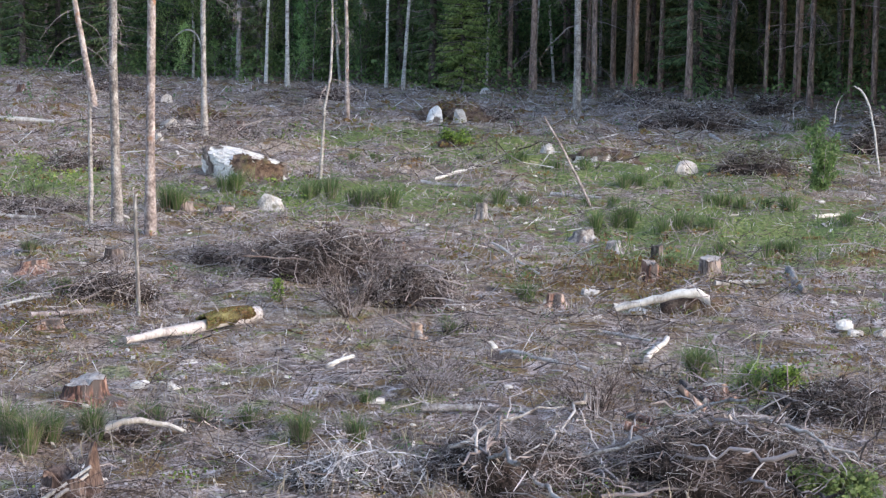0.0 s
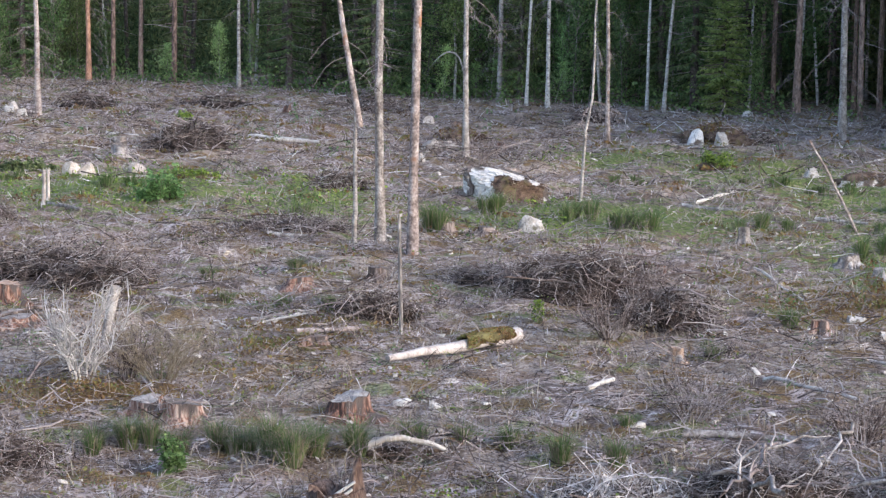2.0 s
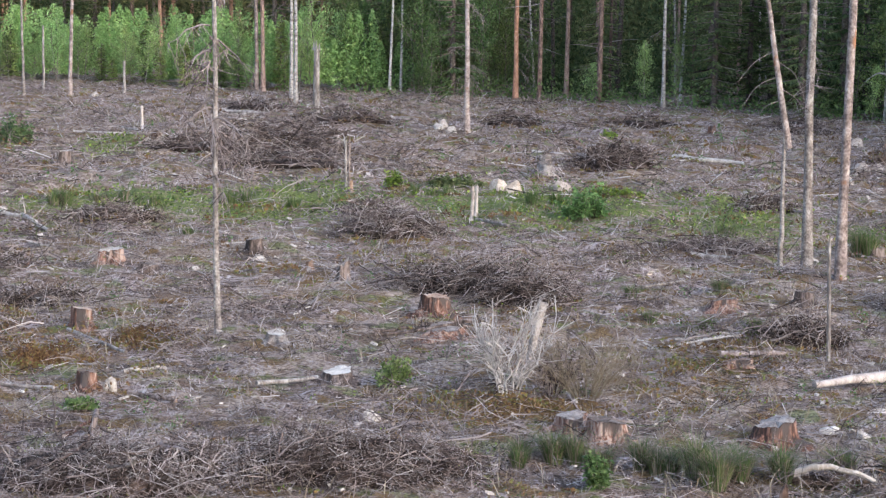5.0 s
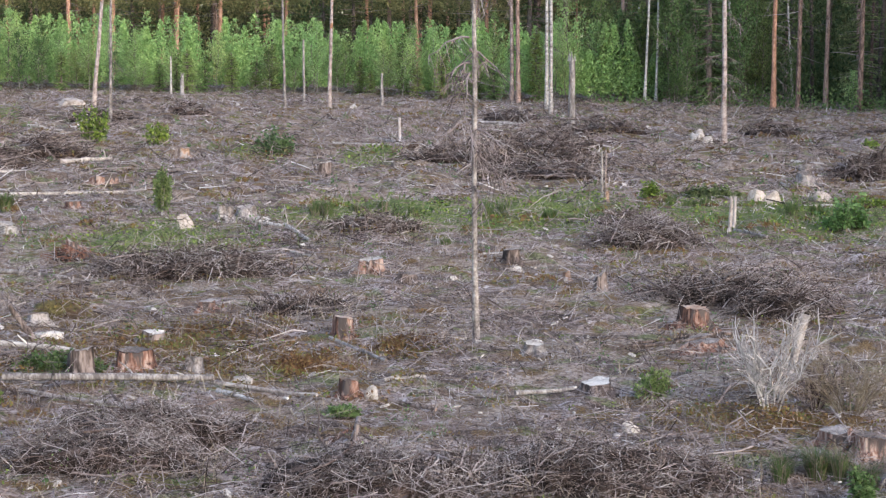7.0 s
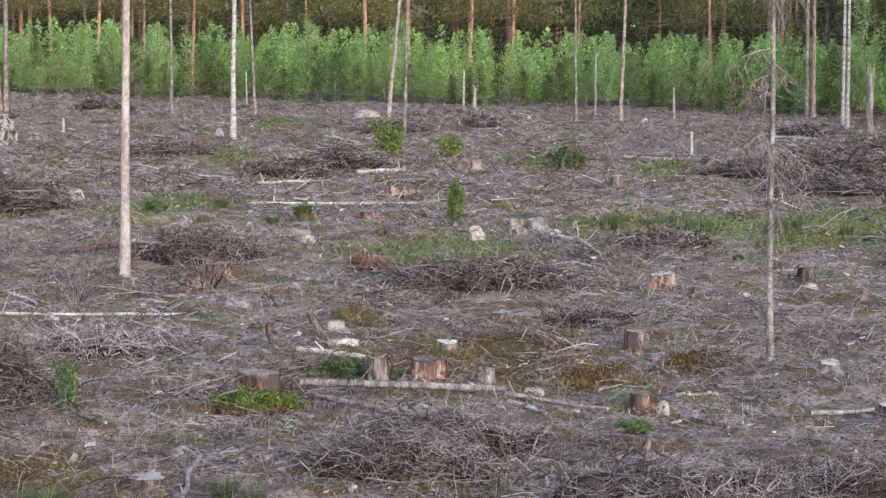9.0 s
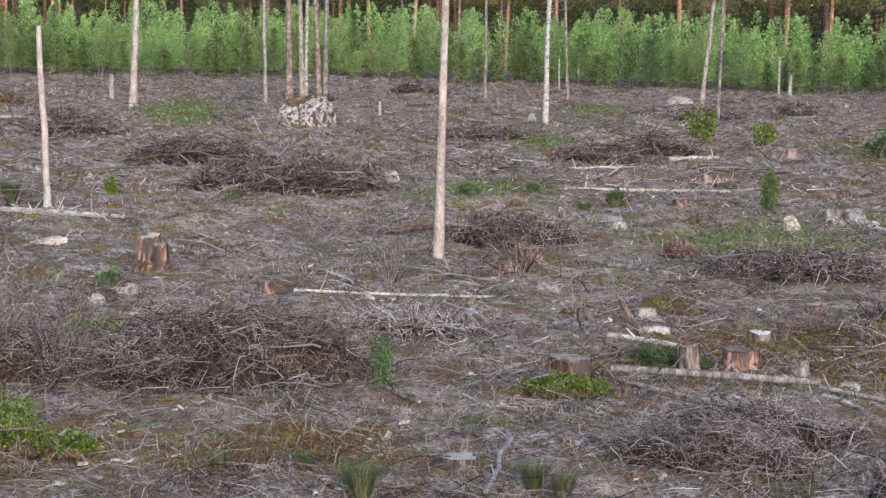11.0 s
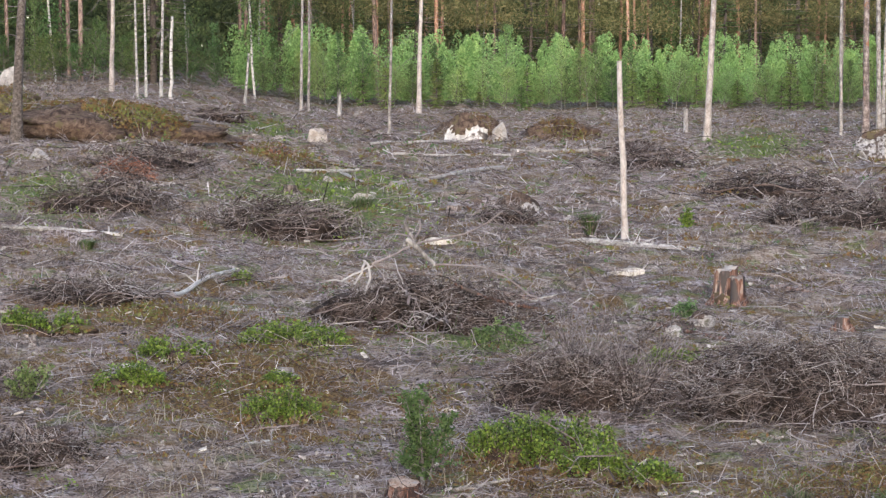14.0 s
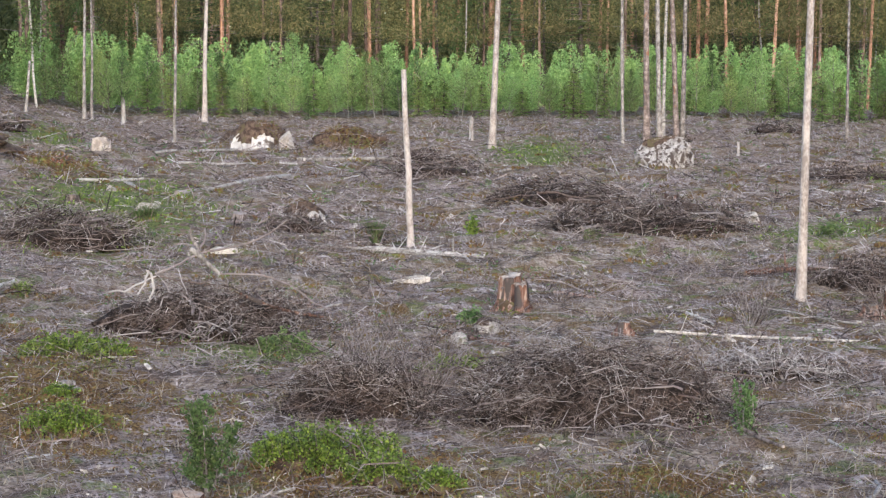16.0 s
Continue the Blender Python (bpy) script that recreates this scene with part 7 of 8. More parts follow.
boulder(-9.37, 30.68, 0.32, 0.16, "warm", 0.0, 0.8, None, None, 12)
boulder(-16.92, 55.75, 0.21, 0.17, "stone", 0.0, 0.8, None, None, 12)
boulder(-16.94, 44.84, 0.31, 0.16, "stone", 0.0, 0.8, None, None, 12)
boulder(-16.29, 43.96, 0.31, 0.16, "stone", 0.0, 0.8, None, None, 12)
flake(-5.26, 12.63, 0.10, 0.08)
boulder(-6.69, 46.00, 0.41, 0.18, "warm", 0.0, 0.8, None, None, 12)
boulder(-19.60, 35.17, 0.74, 0.34, "warm", 0.5, 0.8, None, None, 12)
boulder(-31.97, 53.17, 0.37, 0.18, "stone", 0.0, 0.8, None, None, 12)
boulder(-39.91, 48.71, 1.10, 0.24, "warm", 0.0, 0.8, None, None, 12)
boulder(-15.80, 21.72, 0.28, 0.18, "warm", 0.0, 0.8, None, None, 12)
flake(-8.69, 12.72, 0.20, 0.07)
boulder(-7.52, 12.79, 0.12, 0.09, "stone", 0.0, 0.8, None, None, 12)
flake(-11.43, 13.60, 0.23, 0.06)
boulder(-17.32, 19.79, 0.27, 0.11, "stone", 0.0, 0.8, None, None, 12)
boulder(-35.55, 51.75, 0.19, 0.15, "stone", 0.0, 0.8, None, None, 12)
flake(-9.83, 20.10, 0.12, 0.07)
boulder(-36.16, 29.74, 1.84, 0.74, "speckled", 0.3, 0.7, None, None, 16)
boulder(-34.97, 36.47, 0.30, 0.23, "stone", 0.0, 0.8, None, None, 12)
boulder(-24.26, 21.81, 0.31, 0.15, "stone", 0.0, 0.8, None, None, 12)
flake(-20.20, 12.56, 0.36, 0.09)
boulder(-16.42, 11.12, 0.31, 0.11, "stone", 0.6, 0.8, None, None, 12)
boulder(-15.98, 10.46, 0.19, 0.08, "stone", 0.0, 0.8, None, None, 12)
boulder(-17.56, 20.02, 0.31, 0.11, "stone", 0.0, 0.8, None, None, 12)
flake(-12.06, 13.65, 0.08, 0.04)
flake(-14.41, 12.69, 0.11, 0.07)
boulder(-15.40, 23.03, 0.32, 0.07, "stone", 0.0, 0.8, None, None, 12)
boulder(-44.36, 18.36, 0.71, 0.41, "warm", 0.0, 0.8, None, None, 2)
boulder(-46.45, 23.72, 1.45, 0.8, "lichen", 0.9, 0.8, None, None, 12)
boulder(-47.07, 25.06, 0.5, 0.5, "stone", 0.0, 0.8, None, None, 12)
flake(-16.14, 10.58, 0.19, 0.04)
boulder(-34.84, 8.87, 0.46, 0.20, "stone", 0.0, 0.8, None, None, 12)
boulder(-59.20, 25.97, 0.35, 0.15, "stone", 0.0, 0.8, None, None, 12)
flake(-39.39, 15.73, 0.28, 0.11)
boulder(-44.63, 17.44, 0.28, 0.11, "stone", 0.0, 0.8, None, None, 12)
boulder(-30.61, 13.56, 0.51, 0.12, "stone", 0.0, 0.8, None, None, 12)
flake(-24.10, 11.86, 0.45, 0.09)
boulder(-34.19, 14.37, 0.24, 0.10, "stone", 0.0, 0.8, None, None, 12)
brush_pile(-1.12, 18.99, 1.87, 1.03, 0.52, 900, "brown", 0.0083, (0.3, 1.16))
brush_pile(-0.30, 17.36, 1.02, 0.56, 0.41, 700, "brown", 0.0080, (0.3, 0.86))
brush_pile(5.00, 30.04, 1.33, 0.73, 0.51, 280, "brown", 0.0135, (0.3, 0.96))
brush_pile(7.73, 34.01, 0.91, 0.50, 0.88, 210, "brown", 0.0156, (0.3, 0.82))
brush_pile(-2.75, 47.89, 1.34, 0.74, 0.37, 82, "brown", 0.0214, (0.3, 0.97))
brush_pile(4.82, 46.58, 1.58, 0.87, 0.62, 160, "brown", 0.0209, (0.3, 1.05))
brush_pile(7.72, 44.90, 1.52, 0.84, 0.55, 160, "brown", 0.0203, (0.3, 1.03))
brush_pile(-5.63, 29.05, 1.03, 0.57, 0.30, 175, "brown", 0.0132, (0.3, 0.86))
brush_pile(0.42, 11.11, 1.28, 0.71, 0.36, 650, "grey", 0.0060, (0.2, 0.60), "", 13)
brush_pile(1.62, 11.13, 1.54, 0.85, 0.48, 800, "grey", 0.0065, (0.2, 0.65), "", 20)
brush_pile(0.83, 41.32, 1.46, 0.80, 0.28, 82, "brown", 0.0184, (0.3, 1.01))
brush_pile(-8.81, 50.74, 2.24, 1.23, 0.41, 82, "brown", 0.0229, (0.3, 1.28))
brush_pile(-2.12, 19.81, 1.16, 0.64, 0.18, 400, "grey", 0.0088, (0.3, 0.91))
brush_pile(2.70, 12.82, 0.98, 0.54, 0.27, 500, "brown", 0.0080, (0.3, 0.84))
brush_pile(-0.50, 10.96, 0.83, 0.46, 0.16, 500, "silver", 0.0080, (0.3, 0.79))
brush_pile(5.33, 39.97, 2.34, 1.29, 0.62, 300, "grey", 0.0179, (0.3, 1.32))
brush_pile(-2.96, 17.19, 0.81, 0.45, 0.31, 300, "brown", 0.0080, (0.3, 0.78))
brush_pile(-10.08, 36.35, 1.48, 0.81, 0.60, 244, "brown", 0.0168, (0.3, 1.02))
brush_pile(-6.00, 18.30, 0.97, 0.53, 0.40, 400, "brown", 0.0085, (0.3, 0.84))
brush_pile(-5.20, 23.70, 1.55, 0.85, 0.16, 300, "grey", 0.0107, (0.3, 1.04))
brush_pile(-9.74, 35.55, 1.90, 1.04, 0.69, 280, "brown", 0.0164, (0.3, 1.16))
brush_pile(-9.41, 23.10, 1.49, 0.82, 0.40, 600, "grey", 0.0110, (0.3, 1.02))
brush_pile(-16.32, 34.42, 2.89, 1.59, 0.72, 420, "brown", 0.0168, (0.3, 1.40))
brush_pile(-6.70, 18.96, 1.92, 1.06, 0.35, 700, "brown", 0.0088, (0.3, 1.17))
brush_pile(-4.79, 10.98, 1.89, 1.04, 0.33, 1700, "brown", 0.0055, (0.2, 0.65))
brush_pile(-16.09, 48.08, 2.09, 1.15, 0.42, 110, "brown", 0.0226, (0.3, 1.23))
brush_pile(-24.62, 50.03, 2.73, 1.50, 0.41, 137, "grey", 0.0248, (0.3, 1.40))
brush_pile(-13.11, 50.44, 2.30, 1.27, 0.43, 110, "grey", 0.0232, (0.3, 1.31))
brush_pile(-13.44, 22.89, 1.44, 0.79, 0.22, 280, "brown", 0.0118, (0.3, 1.00))
brush_pile(-12.80, 17.63, 2.37, 1.30, 0.32, 800, "brown", 0.0095, (0.3, 1.33))
brush_pile(-25.74, 30.52, 2.12, 1.17, 0.62, 280, "brown", 0.0177, (0.3, 1.24))
brush_pile(-5.89, 10.33, 1.76, 0.97, 0.3, 1300, "grey", 0.0055, (0.2, 0.65), "", 3)
brush_pile(-7.87, 9.90, 1.51, 0.83, 0.29, 1000, "grey", 0.0055, (0.2, 0.65))
brush_pile(-33.21, 45.70, 1.74, 0.96, 0.51, 110, "brown", 0.0252, (0.3, 1.11))
brush_pile(-19.91, 45.59, 2.91, 1.60, 0.54, 165, "brown", 0.0220, (0.3, 1.40))
brush_pile(-19.00, 39.89, 3.35, 1.84, 0.52, 220, "brown", 0.0195, (0.3, 1.40))
brush_pile(-10.24, 16.11, 1.12, 0.61, 0.15, 300, "brown", 0.0085, (0.3, 0.89))
brush_pile(-28.83, 21.07, 2.74, 1.50, 0.62, 350, "brown", 0.0157, (0.3, 1.40))
brush_pile(-23.40, 19.44, 2.65, 1.46, 0.64, 420, "brown", 0.0134, (0.3, 1.40))
brush_pile(-36.11, 23.00, 2.52, 1.39, 0.57, 220, "brown", 0.0190, (0.3, 1.38))
brush_pile(-12.11, 9.15, 2.49, 1.37, 0.74, 3400, "brown", 0.0055, (0.2, 0.80))
brush_pile(-16.84, 17.15, 1.82, 1.00, 0.40, 500, "brown", 0.0106, (0.3, 1.14))
brush_pile(-47.31, 43.73, 2.19, 1.20, 0.59, 110, "brown", 0.0287, (0.3, 1.27))
brush_pile(-24.77, 27.72, 2.01, 1.11, 0.50, 210, "brown", 0.0165, (0.3, 1.20))
brush_pile(-44.97, 37.32, 1.72, 0.95, 0.33, 66, "brown", 0.0261, (0.3, 1.10))
brush_pile(-33.43, 41.90, 2.50, 1.37, 0.44, 137, "brown", 0.0238, (0.3, 1.37))
brush_pile(-8.12, 10.71, 1.60, 0.88, 0.27, 900, "grey", 0.0060, (0.2, 0.70))
brush_pile(-12.76, 11.75, 1.32, 0.72, 0.19, 500, "silver", 0.0080, (0.3, 0.96))
brush_pile(-30.54, 30.34, 2.27, 1.25, 0.40, 137, "brown", 0.0191, (0.3, 1.30))
brush_pile(-17.64, 8.45, 2.47, 1.36, 0.58, 2300, "brown", 0.0062, (0.2, 0.80), "", 10)
brush_pile(-25.15, 9.75, 2.68, 1.48, 0.62, 630, "brown", 0.0118, (0.3, 1.40))
brush_pile(-26.69, 7.74, 2.11, 1.16, 0.59, 420, "brown", 0.0122, (0.3, 1.24))
brush_pile(-13.38, 7.79, 1.35, 0.74, 0.5, 1000, "brown", 0.0060, (0.3, 0.97))
brush_pile(-47.71, 16.89, 2.14, 1.18, 0.51, 137, "brown", 0.0225, (0.3, 1.25))
brush_pile(-24.26, 18.67, 2.24, 1.23, 0.55, 350, "brown", 0.0135, (0.3, 1.28))
brush_pile(-33.16, 10.35, 2.40, 1.32, 0.46, 244, "brown", 0.0153, (0.3, 1.34))
brush_pile(-12.73, 3.23, 0.75, 0.41, 0.18, 350, "brown", 0.0080, (0.3, 0.76))
brush_pile(-19.15, 5.38, 1.59, 0.87, 0.22, 400, "grey", 0.0088, (0.3, 1.06))
brush_pile(-26.60, 14.29, 1.05, 0.58, 0.35, 175, "grey", 0.0135, (0.3, 0.87))
brush_pile(-30.64, 9.22, 0.95, 0.5, 0.4, 420, "rust", 0.0110, (0.2, 0.7))
brush_pile(-38.9, 15.2, 0.6, 0.4, 0.25, 180, "rust", 0.0120, (0.2, 0.6))
brush_pile(-14.84, 18.07, 0.5, 0.35, 0.16, 160, "rust", 0.0080, (0.2, 0.5))
brush_pile(-40.95, 25.66, 1.70, 0.94, 0.40, 110, "brown", 0.0215, (0.3, 1.10))
grass_tuft(1.93, 14.15, 0.27, 0.24, 260, 0.15)
grass_tuft(-3.24, 11.84, 0.37, 0.20, 218, 0.50)
grass_tuft(-3.08, 11.97, 0.34, 0.18, 198, 0.50)
grass_tuft(-3.90, 11.90, 0.29, 0.17, 148, 0.45)
grass_tuft(-2.93, 11.99, 0.36, 0.22, 198, 0.40)
grass_tuft(-2.31, 12.02, 0.32, 0.18, 161, 0.35)
grass_tuft(-1.77, 12.48, 0.49, 0.21, 257, 0.35)
grass_tuft(-0.72, 12.08, 0.44, 0.21, 257, 0.35)
grass_tuft(-1.24, 12.45, 0.28, 0.13, 119, 0.35)
grass_tuft(-2.47, 11.85, 0.62, 0.25, 347, 0.35)
grass_tuft(-2.70, 11.84, 0.27, 0.25, 178, 0.35)
grass_tuft(-2.22, 12.13, 0.27, 0.17, 138, 0.35)
grass_tuft(-2.85, 26.50, 0.75, 0.30, 160, 0.15)
grass_tuft(-1.86, 25.93, 0.81, 0.29, 160, 0.15)
grass_tuft(-1.12, 25.09, 0.71, 0.30, 160, 0.15)
grass_tuft(-0.59, 24.77, 0.63, 0.30, 160, 0.15)
grass_tuft(-5.34, 24.91, 0.56, 0.24, 160, 0.15)
grass_tuft(-3.45, 24.12, 0.54, 0.37, 160, 0.15)
grass_tuft(0.80, 17.58, 0.33, 0.20, 160, 0.15)
grass_tuft(0.75, 25.33, 0.79, 0.24, 160, 0.15)
grass_tuft(2.07, 23.09, 0.86, 0.26, 220, 0.15)
grass_tuft(2.84, 22.65, 1.05, 0.23, 240, 0.15)
grass_tuft(4.07, 21.30, 0.67, 0.20, 160, 0.15)
grass_tuft(2.27, 13.74, 0.25, 0.14, 160, 0.15)
grass_tuft(-3.92, 17.57, 0.19, 0.14, 160, 0.15)
grass_tuft(0.11, 15.81, 0.25, 0.13, 90, 0.4)
grass_tuft(-0.49, 13.19, 0.20, 0.09, 80, 0.15)
grass_tuft(3.24, 20.87, 0.75, 0.21, 160, 0.15)
grass_tuft(1.98, 30.36, 0.99, 0.20, 160, 0.15)
grass_tuft(2.90, 27.91, 1.00, 0.20, 160, 0.15)
grass_tuft(4.28, 25.23, 0.90, 0.20, 160, 0.15)
grass_tuft(0.93, 31.67, 0.94, 0.21, 160, 0.15)
grass_tuft(-1.13, 31.34, 0.84, 0.19, 160, 0.15)
grass_tuft(5.05, 23.52, 0.63, 0.18, 160, 0.15)
grass_tuft(3.69, 25.82, 0.92, 0.18, 160, 0.15)
grass_tuft(2.03, 25.29, 0.83, 0.18, 160, 0.15)
grass_tuft(7.40, 38.94, 0.81, 0.26, 160, 0.15)
grass_tuft(2.39, 19.94, 0.36, 0.14, 160, 0.15)
grass_tuft(-5.14, 19.38, 0.22, 0.18, 140, 0.15)
grass_tuft(-4.36, 20.15, 0.23, 0.20, 140, 0.5)
grass_tuft(-4.54, 17.88, 0.26, 0.13, 120, 0.5)
grass_tuft(-3.76, 11.79, 0.44, 0.20, 218, 0.35)
grass_tuft(-3.53, 11.93, 0.34, 0.20, 178, 0.35)
grass_tuft(-8.63, 28.05, 1.05, 0.22, 160, 0.15)
grass_tuft(-10.74, 28.46, 0.99, 0.20, 160, 0.15)
grass_tuft(-11.50, 25.21, 0.65, 0.18, 160, 0.15)
grass_tuft(-3.50, 17.57, 0.32, 0.16, 120, 0.15)
grass_tuft(-15.24, 24.44, 0.73, 0.19, 160, 0.15)
grass_tuft(-14.09, 24.68, 0.80, 0.19, 160, 0.15)
grass_tuft(-19.25, 21.93, 0.24, 0.24, 160, 0.15)
grass_tuft(-11.75, 21.92, 0.31, 0.16, 100, 0.3)
grass_tuft(-15.04, 25.28, 0.79, 0.18, 120, 0.4)
grass_tuft(-12.94, 25.59, 0.85, 0.19, 160, 0.15)
grass_tuft(-21.23, 22.20, 0.22, 0.16, 100, 0.15)
grass_tuft(-19.03, 20.99, 0.32, 0.20, 140, 0.15)
grass_tuft(-8.72, 7.63, 0.40, 0.20, 320, 0.15)
grass_tuft(-9.44, 7.77, 0.19, 0.10, 120, 0.15)
grass_tuft(-9.80, 7.35, 0.19, 0.10, 120, 0.3)
grass_tuft(-8.00, 8.47, 0.43, 0.18, 280, 0.3)
grass_tuft(-24.55, 14.59, 0.43, 0.35, 160, 0.15)
grass_tuft(-23.22, 17.61, 0.52, 0.19, 100, 0.3)
grass_tuft(-28.40, 12.48, 0.57, 0.25, 140, 0.15)
grass_tuft(-27.71, 11.50, 0.80, 0.21, 160, 0.15)
grass_tuft(-22.73, 6.38, 0.34, 0.17, 160, 0.15)
grass_tuft(-27.59, 7.32, 0.67, 0.20, 120, 0.3)
shrub(-16.57, 6.59, 1.06, 0.64, 0.21, 1500, "bilberry")
shrub(-15.84, 5.20, 0.65, 0.39, 0.17, 800, "bilberry")
shrub(-14.77, 4.47, 0.60, 0.36, 0.18, 1000, "bilberry")
shrub(-13.51, 5.28, 0.57, 0.34, 0.23, 1200, "bilberry")
shrub(-14.92, 5.84, 0.29, 0.18, 0.09, 300, "bilberry")
shrub(-11.68, 6.52, 1.10, 0.66, 0.28, 3000, "bilberry")
shrub(-10.75, 6.85, 0.39, 0.24, 0.13, 700, "bilberry")
shrub(-17.44, 4.58, 0.75, 0.45, 0.18, 700, "bilberry")
shrub(-14.45, 9.35, 0.56, 0.34, 0.13, 500, "bilberry")
shrub(-16.22, 8.63, 0.57, 0.34, 0.20, 500, "leafy")
shrub(-20.25, 7.44, 0.25, 0.15, 0.12, 200, "bilberry")
shrub(-17.59, 4.30, 0.47, 0.28, 0.19, 400, "bilberry")
shrub(-10.02, 10.84, 0.64, 0.36, 0.14, 1300, "bilberry")
shrub(-14.56, 9.53, 0.58, 0.35, 0.10, 500, "bilberry")
shrub(-11.04, 6.58, 0.43, 0.26, 0.23, 1000, "bilberry")
shrub(-16.90, 11.20, 0.30, 0.18, 0.16, 200, "leafy")
shrub(-21.69, 21.18, 0.54, 0.32, 0.16, 200, "leafy")
shrub(-10.22, 12.27, 0.76, 0.45, 0.16, 900, "leafy")
shrub(-7.29, 12.02, 0.21, 0.12, 0.08, 200, "leafy")
shrub(-22.57, 34.36, 0.73, 0.44, 0.54, 500, "juniper")
shrub(2.23, 10.92, 0.67, 0.40, 0.17, 1800, "leafy")
shrub(2.45, 13.82, 0.39, 0.23, 0.20, 800, "bilberry")
shrub(0.24, 34.78, 0.67, 0.40, 0.26, 300, "bilberry")
shrub(-11.15, 30.23, 0.99, 0.60, 0.18, 400, "juniper")
shrub(-7.72, 26.48, 0.69, 0.42, 0.40, 600, "leafy")
shrub(-11.73, 29.13, 0.39, 0.23, 0.28, 250, "bilberry")
shrub(-3.20, 11.36, 0.12, 0.07, 0.18, 250, "leafy")
shrub(-8.28, 30.06, 0.83, 0.50, 0.14, 300, "bilberry")
sapling(-11.44, 5.51, 0.56, 0.62, 1900, "birch")
sapling(-14.70, 3.64, 0.48, 0.26, 500, "birch")
sapling(5.44, 27.08, 0.61, 1.09, 900, "birch")
sapling(-10.95, 9.77, 0.28, 0.40, 500, "birch")
sapling(-17.24, 23.11, 0.36, 0.57, 350, "birch")
sapling(-27.54, 34.32, 0.97, 0.81, 400, "bright")
sapling(-26.24, 35.04, 0.80, 0.48, 250, "bright")
sapling(-24.74, 16.48, 0.28, 0.28, 150, "bright")
sapling(-5.53, 13.72, 0.40, 0.24, 500, "birch")
sapling(-1.49, 17.23, 0.16, 0.21, 150, "bright")
sapling(-11.41, 41.12, 0.62, 0.37, 150, "bright")
sapling(-1.50, 17.44, 0.16, 0.15, 120, "bright")
sapling(-17.77, 23.88, 0.44, 0.57, 350, "birch")
stump(-17.40, 12.21, 0.18, 0.29, "red", "cut", 1, 0, 0.06)
boulder(-27.25, 14.81, 0.92, 0.4, "speckled", 0.75, 0.8, None, None, 9)
stump(-10.92, 34.68, 0.23, 0.26, "grey", "cut", 3, 0, 0.05)
stump(-10.43, 13.88, 0.19, 0.09, "dark", "white", 2, 1, 0.05)
stump(-12.22, 28.29, 0.08, 0.20, "pale", "cut", 3, 0, 0.05)
pole(-9.16, 25.77, 0.45, 0.056, 0.01, 0.00, "white", 0, 0, True, 1.2)
pole(-12.22, 28.24, 0.91, 0.036, 0.00, 0.00, "pale", 0, 0, False, 1.2)
boulder(-17.34, 46.13, 0.32, 0.20, "warm", 0.0, 0.8, None, None, 12)
log(-23.79, 47.54, -22.34, 47.98, 0.095, "silver", 8, 0.0, 0.05, 0.75)
log(-15.23, 33.21, -14.17, 32.40, 0.053, "silver", 4, 0.0, 0.05, 0.75)
brush_pile(-18.66, 35.06, 2.33, 1.28, 0.42, 210, "brown", 0.0176, (0.3, 1.31))
brush_pile(-15.34, 32.45, 2.71, 1.49, 0.35, 244, "grey", 0.0158, (0.3, 1.40))
brush_pile(-10.65, 25.37, 1.13, 0.62, 0.24, 175, "grey", 0.0122, (0.3, 0.89))
log(-10.86, 21.00, -9.98, 21.78, 0.035, "silver", 4, 0.0, 0.05, 0.75)


# ---- things that there is one of ----
def limb(name, label, category, base, lines, widths, mats, parts=None, group=""):
    """A thing of crooked rods: lines of places in the world, each with its thickness and material."""
    g = np.random.default_rng(len(lines) * 31 + int(abs(base[0]) * 100))
    z = gz(*base)
    ob = thing(name, base[0], base[1], label, category, group)
    for i, (line, w, m) in enumerate(zip(lines, widths, mats)):
        P = np.array(line, float) - [base[0], base[1], z]
        t = np.linspace(0, len(P) - 1, max(6, 3 * len(P)))
        Q = np.stack([np.interp(t, np.arange(len(P)), P[:, c]) for c in range(3)], 1)
        for _ in range(2):
            Q[1:-1] = (Q[:-2] + 2 * Q[1:-1] + Q[2:]) / 4
        Q[1:-1] += g.normal(size=(len(Q) - 2, 3)) * min(w * 0.15, 0.004)
        part(parts[i] if parts else "branch", mesh_of("limb", tubes(Q[None], np.linspace(1, 0.6, len(Q))[None] * w / 2, 8), m, True), ob)
    return ob


